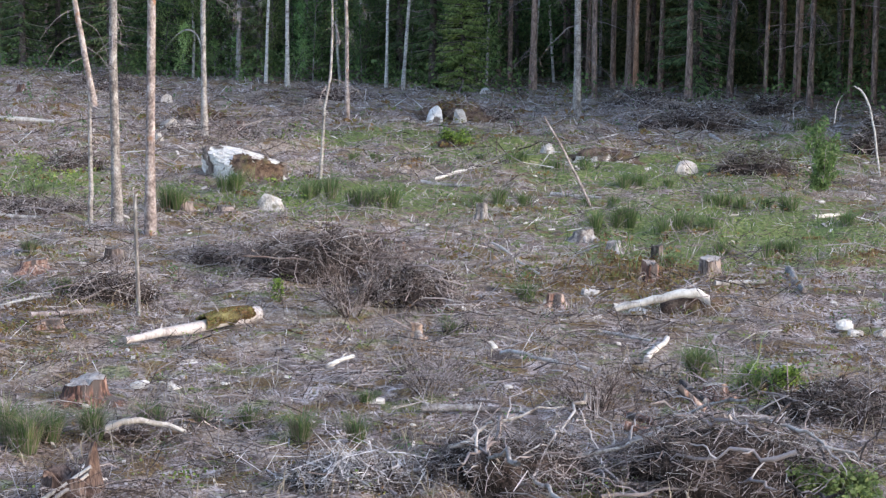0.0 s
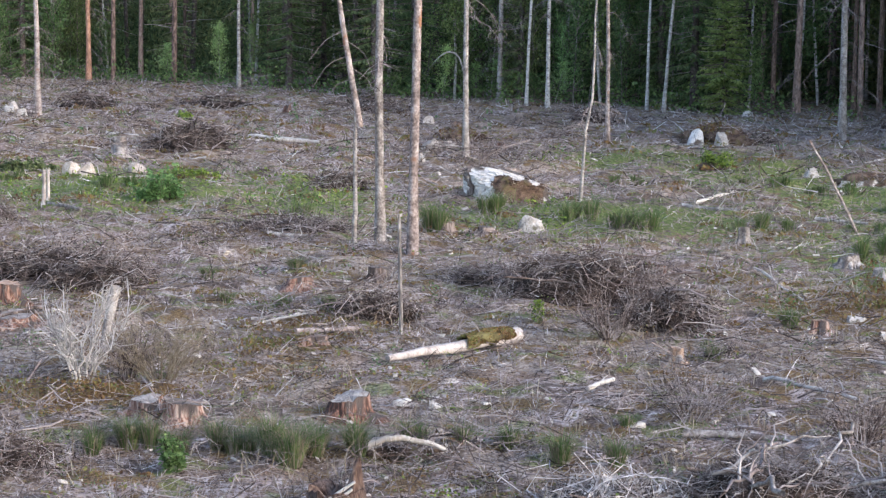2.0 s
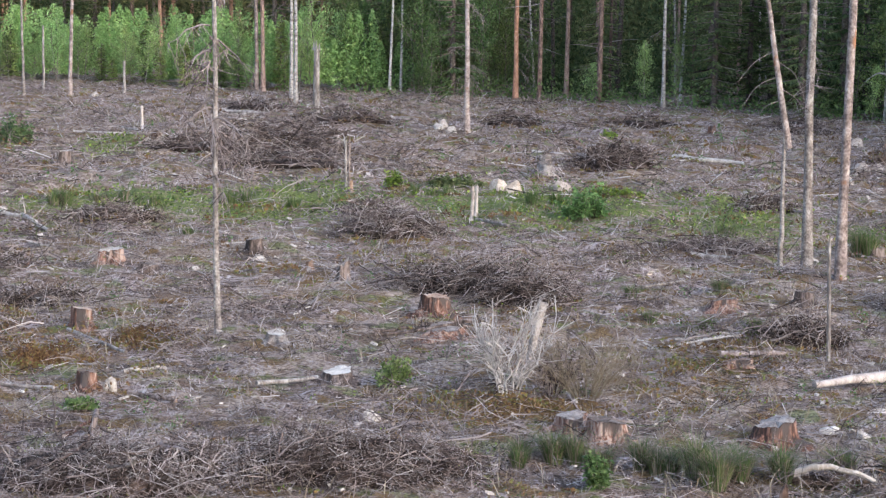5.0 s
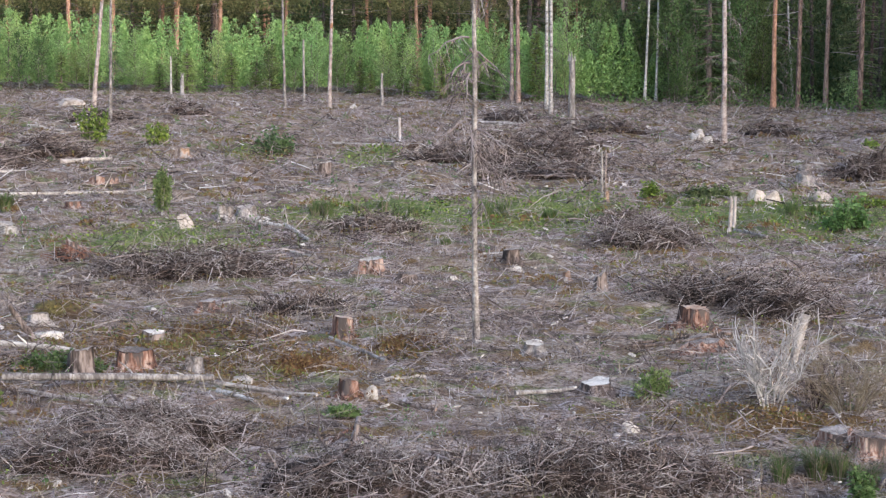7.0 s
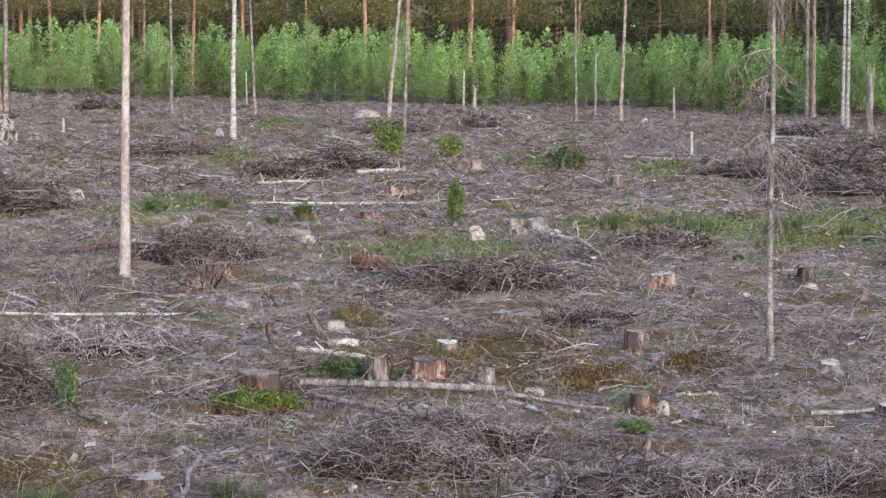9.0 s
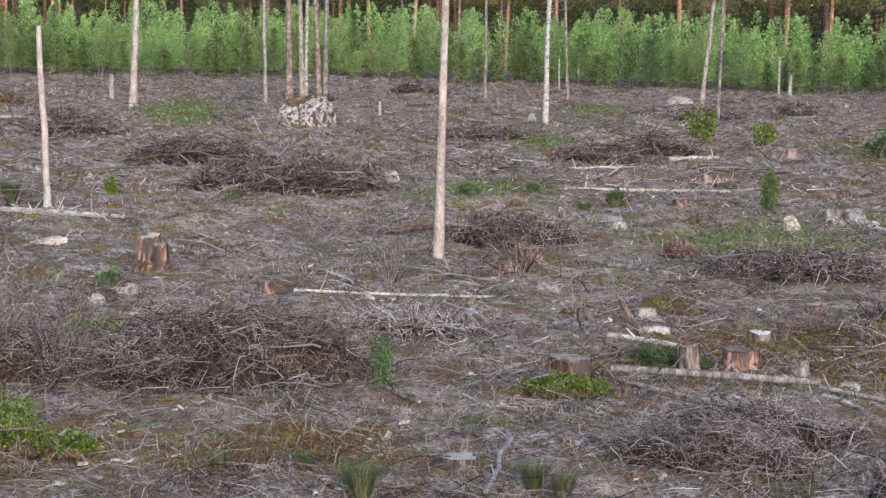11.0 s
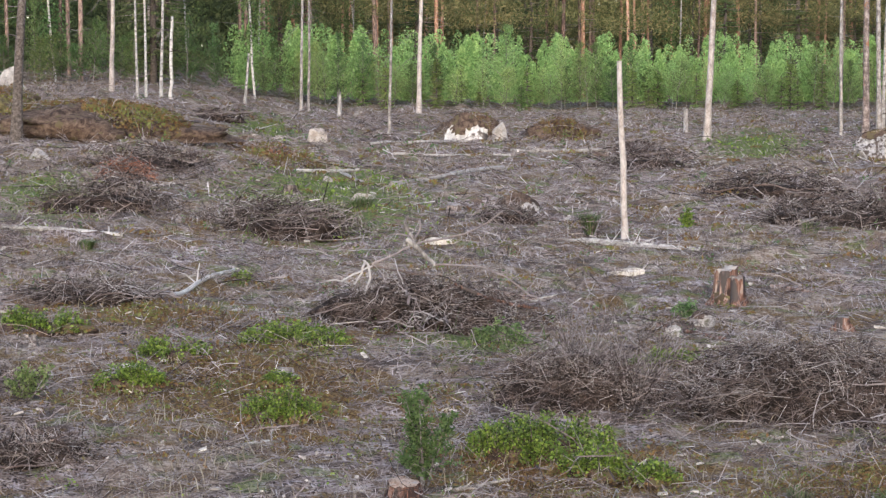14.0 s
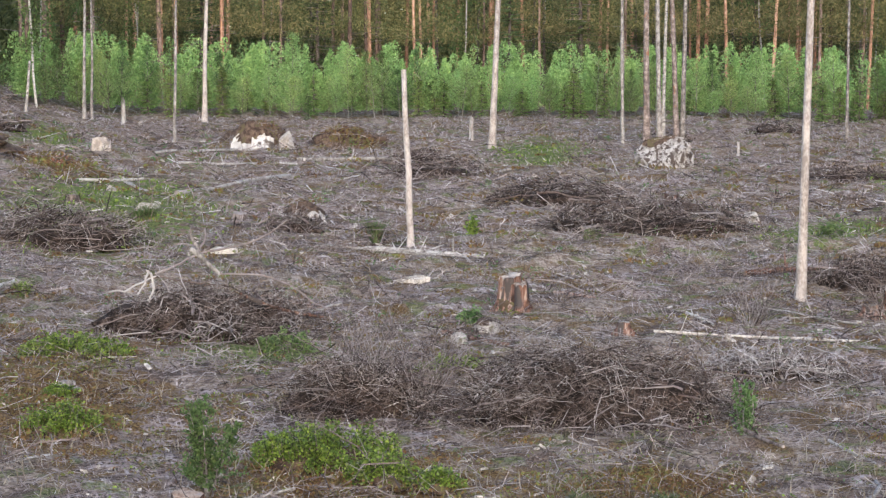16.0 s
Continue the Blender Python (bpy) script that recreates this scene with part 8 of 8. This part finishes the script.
def mound(x, y, w, d, h, mat, label, name="moss_mound", tufts=0):
    g = np.random.default_rng(int(abs(x * 131 + y * 977) * 10))
    ob = thing(name, x, y, label, "mound", "mounds")
    ob.rotation_euler = (0, 0, math.atan2(-x, y))
    part("soil", mesh_of("mound_soil", lump(w / 2, d / 2, h * 0.85, g, 0.6, 12, 44), mat, True), ob)
    s = int(6 + w * 45)
    a, q = g.uniform(0, 6.28, s), np.sqrt(g.uniform(0, 1, s))
    C = np.stack([np.cos(a) * q * w / 2, np.sin(a) * q * d / 2, np.clip(1 - q ** 2, 0, 1) ** 0.6 * h + 0.03], 1)
    size = g.uniform(0.3, 0.9, s) * min(1.2, 0.5 + w * 0.3)
    part("twig_cover", mesh_of("mound_twigs", place_sprays(C, g.uniform(0, 6.28, s), g.normal(size=s) * 0.25, size, 0.008 * g.uniform(0.4, 1, s), g), TWIG), ob, "", "stuff")
    if tufts:
        tufts *= 4
        a, q = g.uniform(0, 6.28, tufts), np.sqrt(g.uniform(0, 1, tufts))
        C = np.stack([np.cos(a) * q * w / 2, np.sin(a) * q * d / 2, np.clip(1 - q ** 2, 0, 1) ** 0.6 * h * 0.95 + 0.02], 1)
        part("sprig_cover", mesh_of("mound_sprigs", leaves(C + g.normal(size=C.shape) * 0.03, min(0.055, 0.0012 * math.hypot(x, y)), g), HUMMOCK), ob, "", "stuff")
    return ob


def dry_bush(x, y, w, h, n, mat, label, thick=0.004, forked=5):
    """A dead bush: crooked branches that fan out from the foot, with forks on them and forks on those."""
    g = np.random.default_rng(int(abs(x * 131 + y * 977) * 10))
    ob = thing("dead_bush", x, y, label, "bush", "dead bushes")
    n, forked = (int(n * 0.5), 11) if forked < 9 else (n, forked)
    a, q = g.uniform(0, 6.28, n), g.uniform(0.2, 1, n) ** 0.7
    B = np.stack([np.cos(a) * q * w * 0.12, np.sin(a) * q * w * 0.1, 0 * a], 1)
    T = np.stack([np.cos(a) * q * w / 2, np.sin(a) * q * w / 2.4, h * g.uniform(0.45, 1.05, n) * (1.1 - 0.4 * q ** 2)], 1)
    t = np.linspace(0, 1, 5)[None, :, None]
    P = B[:, None] + (T - B)[:, None] * t + g.normal(size=(n, 5, 3)) * 0.11 * h * t * (1.3 - t)
    P[:, 1:4, 2] += 0.06 * h
    half = n // 2
    wide = thick * g.uniform(0.5, 1.2, (n, 1))
    first = tubes(P[:half], np.linspace(1, 0.35, 5)[None] * wide[:half], 4)
    second = tubes(P[half:], np.linspace(1, 0.35, 5)[None] * wide[half:], 4)
    forks = []
    for _ in range(forked):
        k = g.integers(1, 5, n)
        S = P[np.arange(n), k]
        E = S + (T - B) * g.uniform(0.08, 0.3, (n, 1)) + g.normal(size=(n, 3)) * (0.14 if forked < 9 else 0.09) * h
        E[:, 2] = np.maximum(E[:, 2], 0.02)
        M = (S + E) / 2 + g.normal(size=(n, 3)) * 0.025 * h
        forks += tubes(np.stack([S, M, E], 1), np.tile([0.5, 0.35, 0.2], (n, 1)) * thick, 3)
        E2 = M + (E - S) * 0.5 + g.normal(size=(n, 3)) * 0.08 * h
        forks += tubes(np.stack([M, E2], 1), np.tile([0.3, 0.15], (n, 1)) * thick, 3)
    part("branch_fan", mesh_of("bush_branches", first + second, mat, True), ob, "", "stuff")
    part("twig_fan", mesh_of("bush_twigs", forks, mat), ob, "", "stuff")
    return ob


def mossy_log(x1, y1, x2, y2, d):
    ob = log(x1, y1, x2, y2, d, "bleached", 2, 0.02, 0.06, 2.5)
    tagged(ob, "bleached log with one half under thick olive moss", "log")
    g = np.random.default_rng(4)
    dz = gz(x2, y2) - gz(x1, y1)
    P = np.array([(0, 0, 0.4 * d + 0.02), (x2 - x1, y2 - y1, dz + 0.35 * d + 0.02)])
    Q = P[0] + (P[1] - P[0]) * np.linspace(0.56, 0.93, 12)[:, None] + [0, 0, 0.018]
    me = mesh_of("log_moss", tubes(Q[None], (np.sin(np.linspace(0.25, 2.9, 12)) * 0.35 + 1.0)[None] * d, 14), MOSS, True)
    c = np.array([v.co for v in me.vertices]) + g.normal(size=(len(me.vertices), 3)) * 0.012
    me.vertices.foreach_set("co", c.ravel())
    part("moss_sleeve", me, ob, "olive-yellow moss")
    n = 1500
    a, q = g.uniform(-0.4, 3.5, n), g.uniform(0, 1, n)
    side = np.array([P[1, 1] - P[0, 1], P[0, 0] - P[1, 0], 0])
    side /= np.linalg.norm(side)
    C = Q[0] + (Q[-1] - Q[0]) * q[:, None] + side * (np.cos(a) * 1.3 * d)[:, None] + np.array([0, 0, 1.0]) * (np.sin(a) * 1.3 * d * (0.75 + 0.35 * np.sin(q * 3)))[:, None]
    part("moss_fringe", mesh_of("log_moss_fringe", leaves(C, 0.016, g, 0, 0, 1.6), HUMMOCK), ob, "tufted olive moss", "stuff")


def boxy(V, w, h):
    """Steep sides, a broad top, and a back that falls away to one end."""
    u, v, z = V[:, 0] / (w / 2), V[:, 1] / (w * 0.375), np.clip(V[:, 2] / h, 0, 1)
    p = 1 + 0.38 * z
    top = np.interp(u, (-1, -0.75, -0.1, 0.9), (0.8, 1.0, 0.97, 0.55))
    return np.stack([np.clip(u * p, -1, 1) * w / 2, np.clip(v * p, -1, 1) * w * 0.375, np.where(V[:, 2] > 0, np.maximum(V[:, 2], 0) ** 0.6 * h ** 0.4 * top, V[:, 2])], 1)


# the white boulder with its brown moss, and the mossy log before it
BX, BY = -2.95, 28.03
big = boulder(BX * 1.015, BY * 1.015, 1.48, 0.48, "lichen", 0, 0.75, [
    (lambda c: (c[:, 1] < 0.1) & (c[:, 0] > -0.12 + 0.05 * np.sin(c[:, 2] * 20)) & (c[:, 0] < 0.6) & (c[:, 2] < 0.48 * np.interp(c[:, 0] / 0.74, (-1, -0.75, -0.1, 0.9), (0.8, 1.0, 0.97, 0.55)) - 0.085 + 0.02 * np.sin(c[:, 0] * 23)), MOSS_BROWN, "moss_flank", "brown dry moss on the flank"),
    # the crack is a dark skin on the rock, its shade in the colour
    (lambda c: (c[:, 1] < 0.2) & (c[:, 0] < -0.44 + 0.05 * np.sin(c[:, 2] * 14)) & (c[:, 0] > -0.56 + 0.06 * np.sin(c[:, 2] * 11)), DARKWOOD, "dark_crack", "dark stripe painted on for the shaded crack"),
], boxy)
tagged(big, "large white boulder with a brown mossy flank and dark crack", "boulder")
mossy_log(-2.50, 15.09, -1.58, 16.47, 0.055)
# a pale slab of root over a peat mound
limb("root_slab", "bleached root slab lying over a brown peat mound", "root", (2.13, 17.29), [[(2.40, 16.82, 0.22), (2.28, 16.84, 0.29), (2.12, 16.85, 0.27), (1.87, 16.88, 0.20), (1.56, 16.92, 0.11)]], [0.1], [WHITEWOOD], ["slab"])
mound(2.28, 17.10, 0.46, 0.3, 0.22, MOSS_BROWN, "brown peat mound under a bleached root", "peat_mound")
limb("bleached_root", "bleached curved root arching over brown peat", "root", (-1.85, 11.92), [[(-2.09, 11.90, 0.11), (-2.00, 11.91, 0.16), (-1.87, 11.94, 0.17), (-1.73, 11.96, 0.14), (-1.59, 11.98, 0.09)]], [0.05], [WHITEWOOD], ["stem"])
mound(-1.86, 12.16, 0.4, 0.2, 0.05, MOSS_BROWN, "low brown peat hump", "peat_mound")
# bent birches and the leaning stick
limb("bent_birch", "thin white birch bent over into an arch", "birch tree", (6.92, 29.94), [[(6.92, 29.94, 0.20), (6.83, 29.96, 0.79), (6.73, 29.98, 1.28), (6.62, 30.01, 1.51), (6.47, 30.04, 1.63), (6.33, 30.07, 1.48), (6.23, 30.09, 1.35), (6.20, 30.10, 1.01)]], [0.042], [BARK_BIRCH], ["trunk"])
limb("bent_birch", "thin white birch bent over into an arch", "birch tree", (-7.08, 56.52), [[(-7.08, 56.52, 0.44), (-7.13, 56.52, 1.22), (-7.28, 56.50, 1.76), (-7.55, 56.46, 1.94), (-7.88, 56.42, 1.82), (-8.18, 56.38, 1.43), (-8.39, 56.35, 1.04)]], [0.075], [BARK_BIRCH], ["trunk"])
limb("leaning_stick", "pale bare stick stuck slantwise into the grass", "stick", (2.00, 25.09), [[(2.00, 25.09, 0.13), (1.71, 25.11, 0.72), (1.34, 25.14, 1.34)]], [0.04], [BARK_PALE], ["stem"])
limb("leaning_post", "dark rotten post leaning out of the ground", "post", (-11.46, 13.45), [[(-11.46, 13.45, 0.11), (-11.55, 13.38, 0.28), (-11.63, 13.31, 0.44)]], [0.075], [DARKWOOD], ["stem"])
# the broken pole whose upper half has slipped down beside the lower
limb("broken_tree", "broken dead tree, its upper stem slipped beside the lower", "dead tree", (-4.19, 22.72), [[(-4.19, 22.72, 0.11), (-4.19, 22.72, 0.91), (-4.19, 22.72, 1.71)], [(-4.14, 22.73, 1.53), (-4.24, 22.71, 2.11), (-4.35, 22.69, 2.78), (-4.47, 22.67, 3.50)], [(-4.30, 22.70, 2.38), (-4.53, 22.65, 2.28), (-4.69, 22.62, 2.01)], [(-4.33, 22.69, 2.58), (-4.08, 22.74, 2.42), (-3.98, 22.76, 2.12)], [(-4.24, 22.71, 2.11), (-4.43, 22.67, 2.03), (-4.54, 22.65, 1.85)], [(-4.27, 22.70, 2.25), (-4.05, 22.75, 2.12), (-3.89, 22.77, 1.78)], [(-4.34, 22.69, 2.68), (-4.56, 22.65, 2.57), (-4.75, 22.61, 2.31)]], [0.065, 0.085, 0.01, 0.01, 0.009, 0.009, 0.009], [BARK_GREY, BARK_PALE, TWIG, TWIG, TWIG, TWIG, TWIG], ["lower_stem", "upper_stem", "branch", "branch", "branch", "branch", "branch"])
# dead bushes
dry_bush(-4.60, 13.72, 0.8, 0.64, 16, FROST_TWIG, "dead silvery bush with fanned bare branches", 0.009, 20)
limb("log", "short lichen-grey trunk end leaning in a dead bush", "log", (-4.94, 15.30), [[(-4.84, 15.34, 0.58), (-4.90, 15.32, 0.30), (-4.95, 15.30, 0.04)]], [0.1], [BARK_GREY], ["stem"])
dry_bush(-4.07, 14.02, 0.85, 0.42, 110, DRYGRASS, "withered brownish-green juniper bush", 0.004)
dry_bush(-4.33, 13.99, 0.5, 0.4, 60, TWIG_BROWN, "withered brown juniper bush", 0.004)
dry_bush(-13.36, 7.78, 1.0, 0.75, 70, TWIG, "thin leafless grey bush", 0.005)
dry_bush(-13.16, 8.19, 0.9, 0.6, 70, TWIG, "thin leafless grey bush", 0.005)
dry_bush(-0.78, 16.60, 0.9, 0.45, 70, TWIG_BROWN, "thin leafless brown bush", 0.005)
dry_bush(-0.06, 13.43, 0.8, 0.35, 80, TWIG, "thin leafless grey bush", 0.004)
dry_bush(1.05, 12.80, 0.7, 0.3, 90, TWIG_BROWN, "brown withered spruce top", 0.004)
dry_bush(-14.99, 15.45, 0.9, 0.4, 60, TWIG_BROWN, "thin leafless brown bush", 0.006)
dry_bush(-15.19, 13.66, 0.8, 0.45, 60, TWIG, "thin leafless grey bush", 0.006)
# the crooked dead crown in the large heap
limb("fallen_branch", "crooked dead branch with bleached forks on a heap", "branch", (-17.51, 8.39), [
    [(-17.72, 7.95, 0.85), (-17.63, 8.13, 0.93), (-17.52, 8.37, 1.07), (-17.28, 8.86, 1.15), (-17.13, 9.14, 1.39)],
    [(-17.75, 7.87, 0.89), (-17.73, 7.92, 0.83), (-17.73, 7.93, 0.64), (-17.78, 7.81, 0.41)],
    [(-17.75, 7.88, 0.88), (-17.76, 7.85, 0.76), (-17.80, 7.78, 0.64)],
    [(-17.72, 7.95, 0.84), (-17.61, 8.19, 0.77), (-17.46, 8.50, 0.73)],
    [(-17.47, 8.47, 0.84), (-17.26, 8.91, 0.84), (-17.12, 9.16, 0.73), (-17.01, 9.37, 0.53), (-16.93, 9.52, 0.47)],
    [(-17.36, 8.70, 0.64), (-17.23, 8.96, 0.51), (-17.09, 9.22, 0.43), (-16.96, 9.46, 0.39)],
    [(-17.57, 8.26, 1.10), (-17.51, 8.39, 0.99), (-17.45, 8.53, 0.83)],
    [(-17.85, 7.66, 0.67), (-17.75, 7.87, 0.80), (-17.71, 7.98, 0.84)],
], [0.03, 0.036, 0.03, 0.024, 0.026, 0.05, 0.07, 0.024], [TWIG, FROST_TWIG, FROST_TWIG, TWIG_BROWN, TWIG, REDWOOD, SILVER, FROST_TWIG])
limb("root_fork", "bleached upturned root fork on the ground", "root", (-25.26, 12.01), [
    [(-24.57, 11.73, 0.25), (-24.60, 11.66, 0.46), (-24.66, 11.55, 0.60), (-24.62, 11.6, 0.74)],
    [(-24.59, 11.68, 0.40), (-24.55, 11.78, 0.56), (-24.56, 11.76, 0.70)],
    [(-24.57, 11.73, 0.36), (-24.50, 11.88, 0.46), (-24.44, 12.0, 0.44)],
    [(-24.60, 11.66, 0.44), (-24.70, 11.44, 0.50), (-24.76, 11.32, 0.42)]], [0.075, 0.04, 0.05, 0.03], [BARK_GREY, TWIG, DARKWOOD, TWIG])
limb("root_fork", "dark upturned root in the slash", "root", (-11.78, 12.93), [
    [(-12.12, 13.04, 0.29), (-12.05, 13.11, 0.30), (-11.97, 13.18, 0.17)],
    [(-11.97, 13.18, 0.33), (-11.99, 13.16, 0.25), (-11.95, 13.20, 0.12)],
    [(-12.07, 13.09, 0.31), (-12.01, 13.15, 0.29), (-11.93, 13.22, 0.23)]], [0.05, 0.08, 0.06], [DARKWOOD, DARKWOOD, DARKWOOD])
limb("split_log", "splintered brown log over a heap of branches", "log", (1.41, 11.88), [[(1.16, 11.77, 0.22), (1.35, 11.74, 0.17), (1.57, 11.72, 0.11)]], [0.06], [REDWOOD], ["stem"])
limb("broken_branch", "broken brown branch over a heap", "branch", (1.87, 11.91), [[(1.51, 11.96, 0.43), (1.67, 11.94, 0.29), (1.68, 11.94, 0.27)], [(1.65, 11.94, 0.26), (1.93, 11.90, 0.26), (2.19, 11.85, 0.26)]], [0.05, 0.035], [REDWOOD, TWIG])
for k, (dx, dy) in enumerate(((0.0, 0.0), (0.35, 0.2), (-0.4, 0.15))):
    limb("crooked_branch", "thick crooked grey branch on a heap", "branch", (1.10, 11.32), [
        [np.array((0.59, 11.22, 0.17)) + (dx, dy, 0), np.array((0.79, 11.21, 0.08)) + (dx, dy, 0.02), np.array((1.03, 11.19, 0.02)) + (dx, dy, 0), np.array((1.23, 11.17, -0.04)) + (dx, dy, 0)]], [0.035], [TWIG])
# mounds
mound(-40.39, 11.33, 4.6, 3.0, 0.72, MOSS_BROWN, "large mound of earth with moss and roots", "earth_mound", 1900)
mound(-43.60, 10.25, 2.4, 2.5, 0.85, MOSS, "earth mound under olive moss", "earth_mound", 1200)
mound(-47.00, 26.90, 1.75, 1.1, 0.62, MOSS_BROWN, "mossy hummock among dead branches", "moss_mound", 200)
mound(-49.42, 25.48, 1.5, 0.8, 0.62, MOSS_BROWN, "brown mossy hummock behind pale rocks", "moss_mound", 150)
mound(-5.22, 40.07, 1.0, 0.8, 0.28, MOSS_BROWN, "brown mossy hummock behind pale stones", "moss_mound", 80)
mound(0.28, 41.32, 1.3, 0.9, 0.4, MOSS_BROWN, "brown mossy hummock among stones", "moss_mound", 120)
mound(-12.06, 14.61, 0.5, 0.35, 0.17, MOSS, "low olive moss hummock", "moss_mound", 60)
mound(-10.05, 14.68, 0.5, 0.4, 0.1, MOSS_BROWN, "low brown moss hummock", "moss_mound", 60)
mound(2.84, 31.97, 0.8, 0.6, 0.2, MOSS_BROWN, "low brown peat hummock", "moss_mound", 0)
tagged(boulder(*(-53.22, 12.69), 1.1, 0.92, "stone", 0, 0.9), "pale grey boulder behind the earth mound", "boulder")
limb("root_fork", "dark tangled root on the earth mound", "root", (-42.87, 11.37), [
    [(-42.50, 10.69, 1.82), (-42.43, 10.94, 1.95), (-42.37, 11.18, 2.14), (-42.36, 11.21, 1.82)],
    [(-42.37, 11.18, 2.17), (-42.32, 11.36, 2.04), (-42.24, 11.66, 2.11)],
    [(-42.36, 11.22, 2.17), (-42.38, 11.14, 1.95), (-42.44, 10.93, 1.76)],
    [(-42.50, 10.69, 1.89), (-42.46, 10.82, 2.14), (-42.44, 10.90, 2.17)]], [0.07, 0.06, 0.06, 0.05], [DARKWOOD] * 4)
# a young spruce before the forest edge
YOUNG_AZ = math.degrees(math.atan2(-(0.52, 50.32)[0], (0.52, 50.32)[1]))
young = tree("spruce_tree", "young bright green spruce before the forest edge", "spruce tree", "forest trees", spruce_meshes(4.6, 2.1, np.random.default_rng(6), 0.12, 0.13, 11, 15, NEEDLES_YOUNG), *at(YOUNG_AZ, edge_r(YOUNG_AZ) - 1.0))
# the torn, rotten stump with its spike
def torn_stump(x, y, d, low, high):
    g = np.random.default_rng(8)
    ob = thing("tree_stump", x, y, "rotten reddish stump torn up to a dark spike", "tree stump", "stumps of the felled forest")
    ob.rotation_euler = (0, 0, math.atan2(-x, y))
    n, r = 26, d / 2
    a = np.arange(n) * 6.283 / n
    rim = low * (1 + 0.14 * g.normal(size=n)) + (high - low) * np.exp(-((np.minimum(a, 6.283 - a)) / 0.38) ** 2) + 0.3 * (high - low) * np.exp(-((np.minimum(a, 6.283 - a)) / 0.9) ** 2)
    flute = 1 + 0.1 * np.sin(5 * a) + 0.06 * g.normal(size=n)
    V = [np.stack([np.cos(a) * r * w * flute, np.sin(a) * r * w * flute, z * rim - 0.05 * (z == 0)], 1) for z, w in ((0, 1.35), (0.25, 1.1), (0.6, 0.98), (1, 0.9))]
    V += [np.stack([np.cos(a) * r * w * flute, np.sin(a) * r * w * flute, z], 1) for z, w in ((rim * 0.96, 0.78), (low * 0.75 + 0.02 * g.normal(size=n), 0.45), (low * 0.55 + 0 * a, 0.02))]
    F = np.array([(i * n + j, i * n + (j + 1) % n, (i + 1) * n + (j + 1) % n, (i + 1) * n + j) for i in range(6) for j in range(n)])
    part("bark", mesh_of("torn_bark", [(np.array(V).reshape(-1, 3), F[: 3 * n], 0)], ROTTEN), ob)
    part("rotten_heartwood", mesh_of("torn_wood", [(np.array(V).reshape(-1, 3), F[3 * n:], 0)], ROTTEN), ob, "reddish rotten wood")
    for k in range(2):
        P = wander((r * (0.75 - 0.1 * k), -r * 0.7, low * (1.5 - 0.3 * k)), (-r * (1.3 - 0.5 * k), -r * 1.1, 0.0), 6, 0.08, g)
        part("splinter", mesh_of("torn_splinter", tubes(P[None], np.linspace(0.8, 1.3, 6)[None] * 0.011, 6), SILVER, True), ob, "pale torn strip of wood")
    part("spike", mesh_of("torn_spike", tubes(np.array([[(r * 0.8, 0, 0), (r * 0.84, 0, high * 0.6), (r * 0.92, 0, high)]]), np.array([[0.04, 0.024, 0.004]]), 7), ROTTEN), ob, "dark torn spike")


torn_stump(*(-2.06, 10.60), 0.33, 0.14, 0.31)
limb("root_fork", "dark charred-looking root standing in a heap of branches", "root", (-6.52, 10.89), [
    [(-6.53, 10.89, 0.05), (-6.53, 10.89, 0.15), (-6.51, 10.90, 0.28)],
    [(-6.53, 10.89, 0.17), (-6.60, 10.85, 0.22), (-6.79, 10.73, 0.20)],
    [(-6.53, 10.89, 0.15), (-6.60, 10.85, 0.08), (-6.71, 10.78, -0.03)],
    [(-6.68, 10.80, 0.21), (-6.74, 10.76, 0.17), (-6.78, 10.73, 0.13)]], [0.05, 0.022, 0.03, 0.015], [DARKWOOD, DARKWOOD, REDWOOD, DARKWOOD])
limb("fallen_branch", "dark crooked branch lying across a low stump", "branch", (-6.16, 15.94), [
    [(-6.60, 15.76, 0.12), (-6.34, 15.87, 0.14), (-6.11, 15.96, 0.19), (-5.90, 16.04, 0.23), (-5.72, 16.10, 0.19)]], [0.035], [DARKWOOD])
limb("fallen_branch", "silver-grey crooked branch on the litter", "branch", (-3.89, 16.92), [
    [(-4.22, 16.52, 0.05), (-3.97, 16.59, 0.09), (-3.73, 16.64, 0.15), (-3.45, 16.70, 0.20)], [(-4.02, 16.57, 0.08), (-3.87, 16.61, 0.16), (-3.70, 16.65, 0.19)]], [0.028, 0.02], [SILVER, TWIG])

make_ground()
litter()
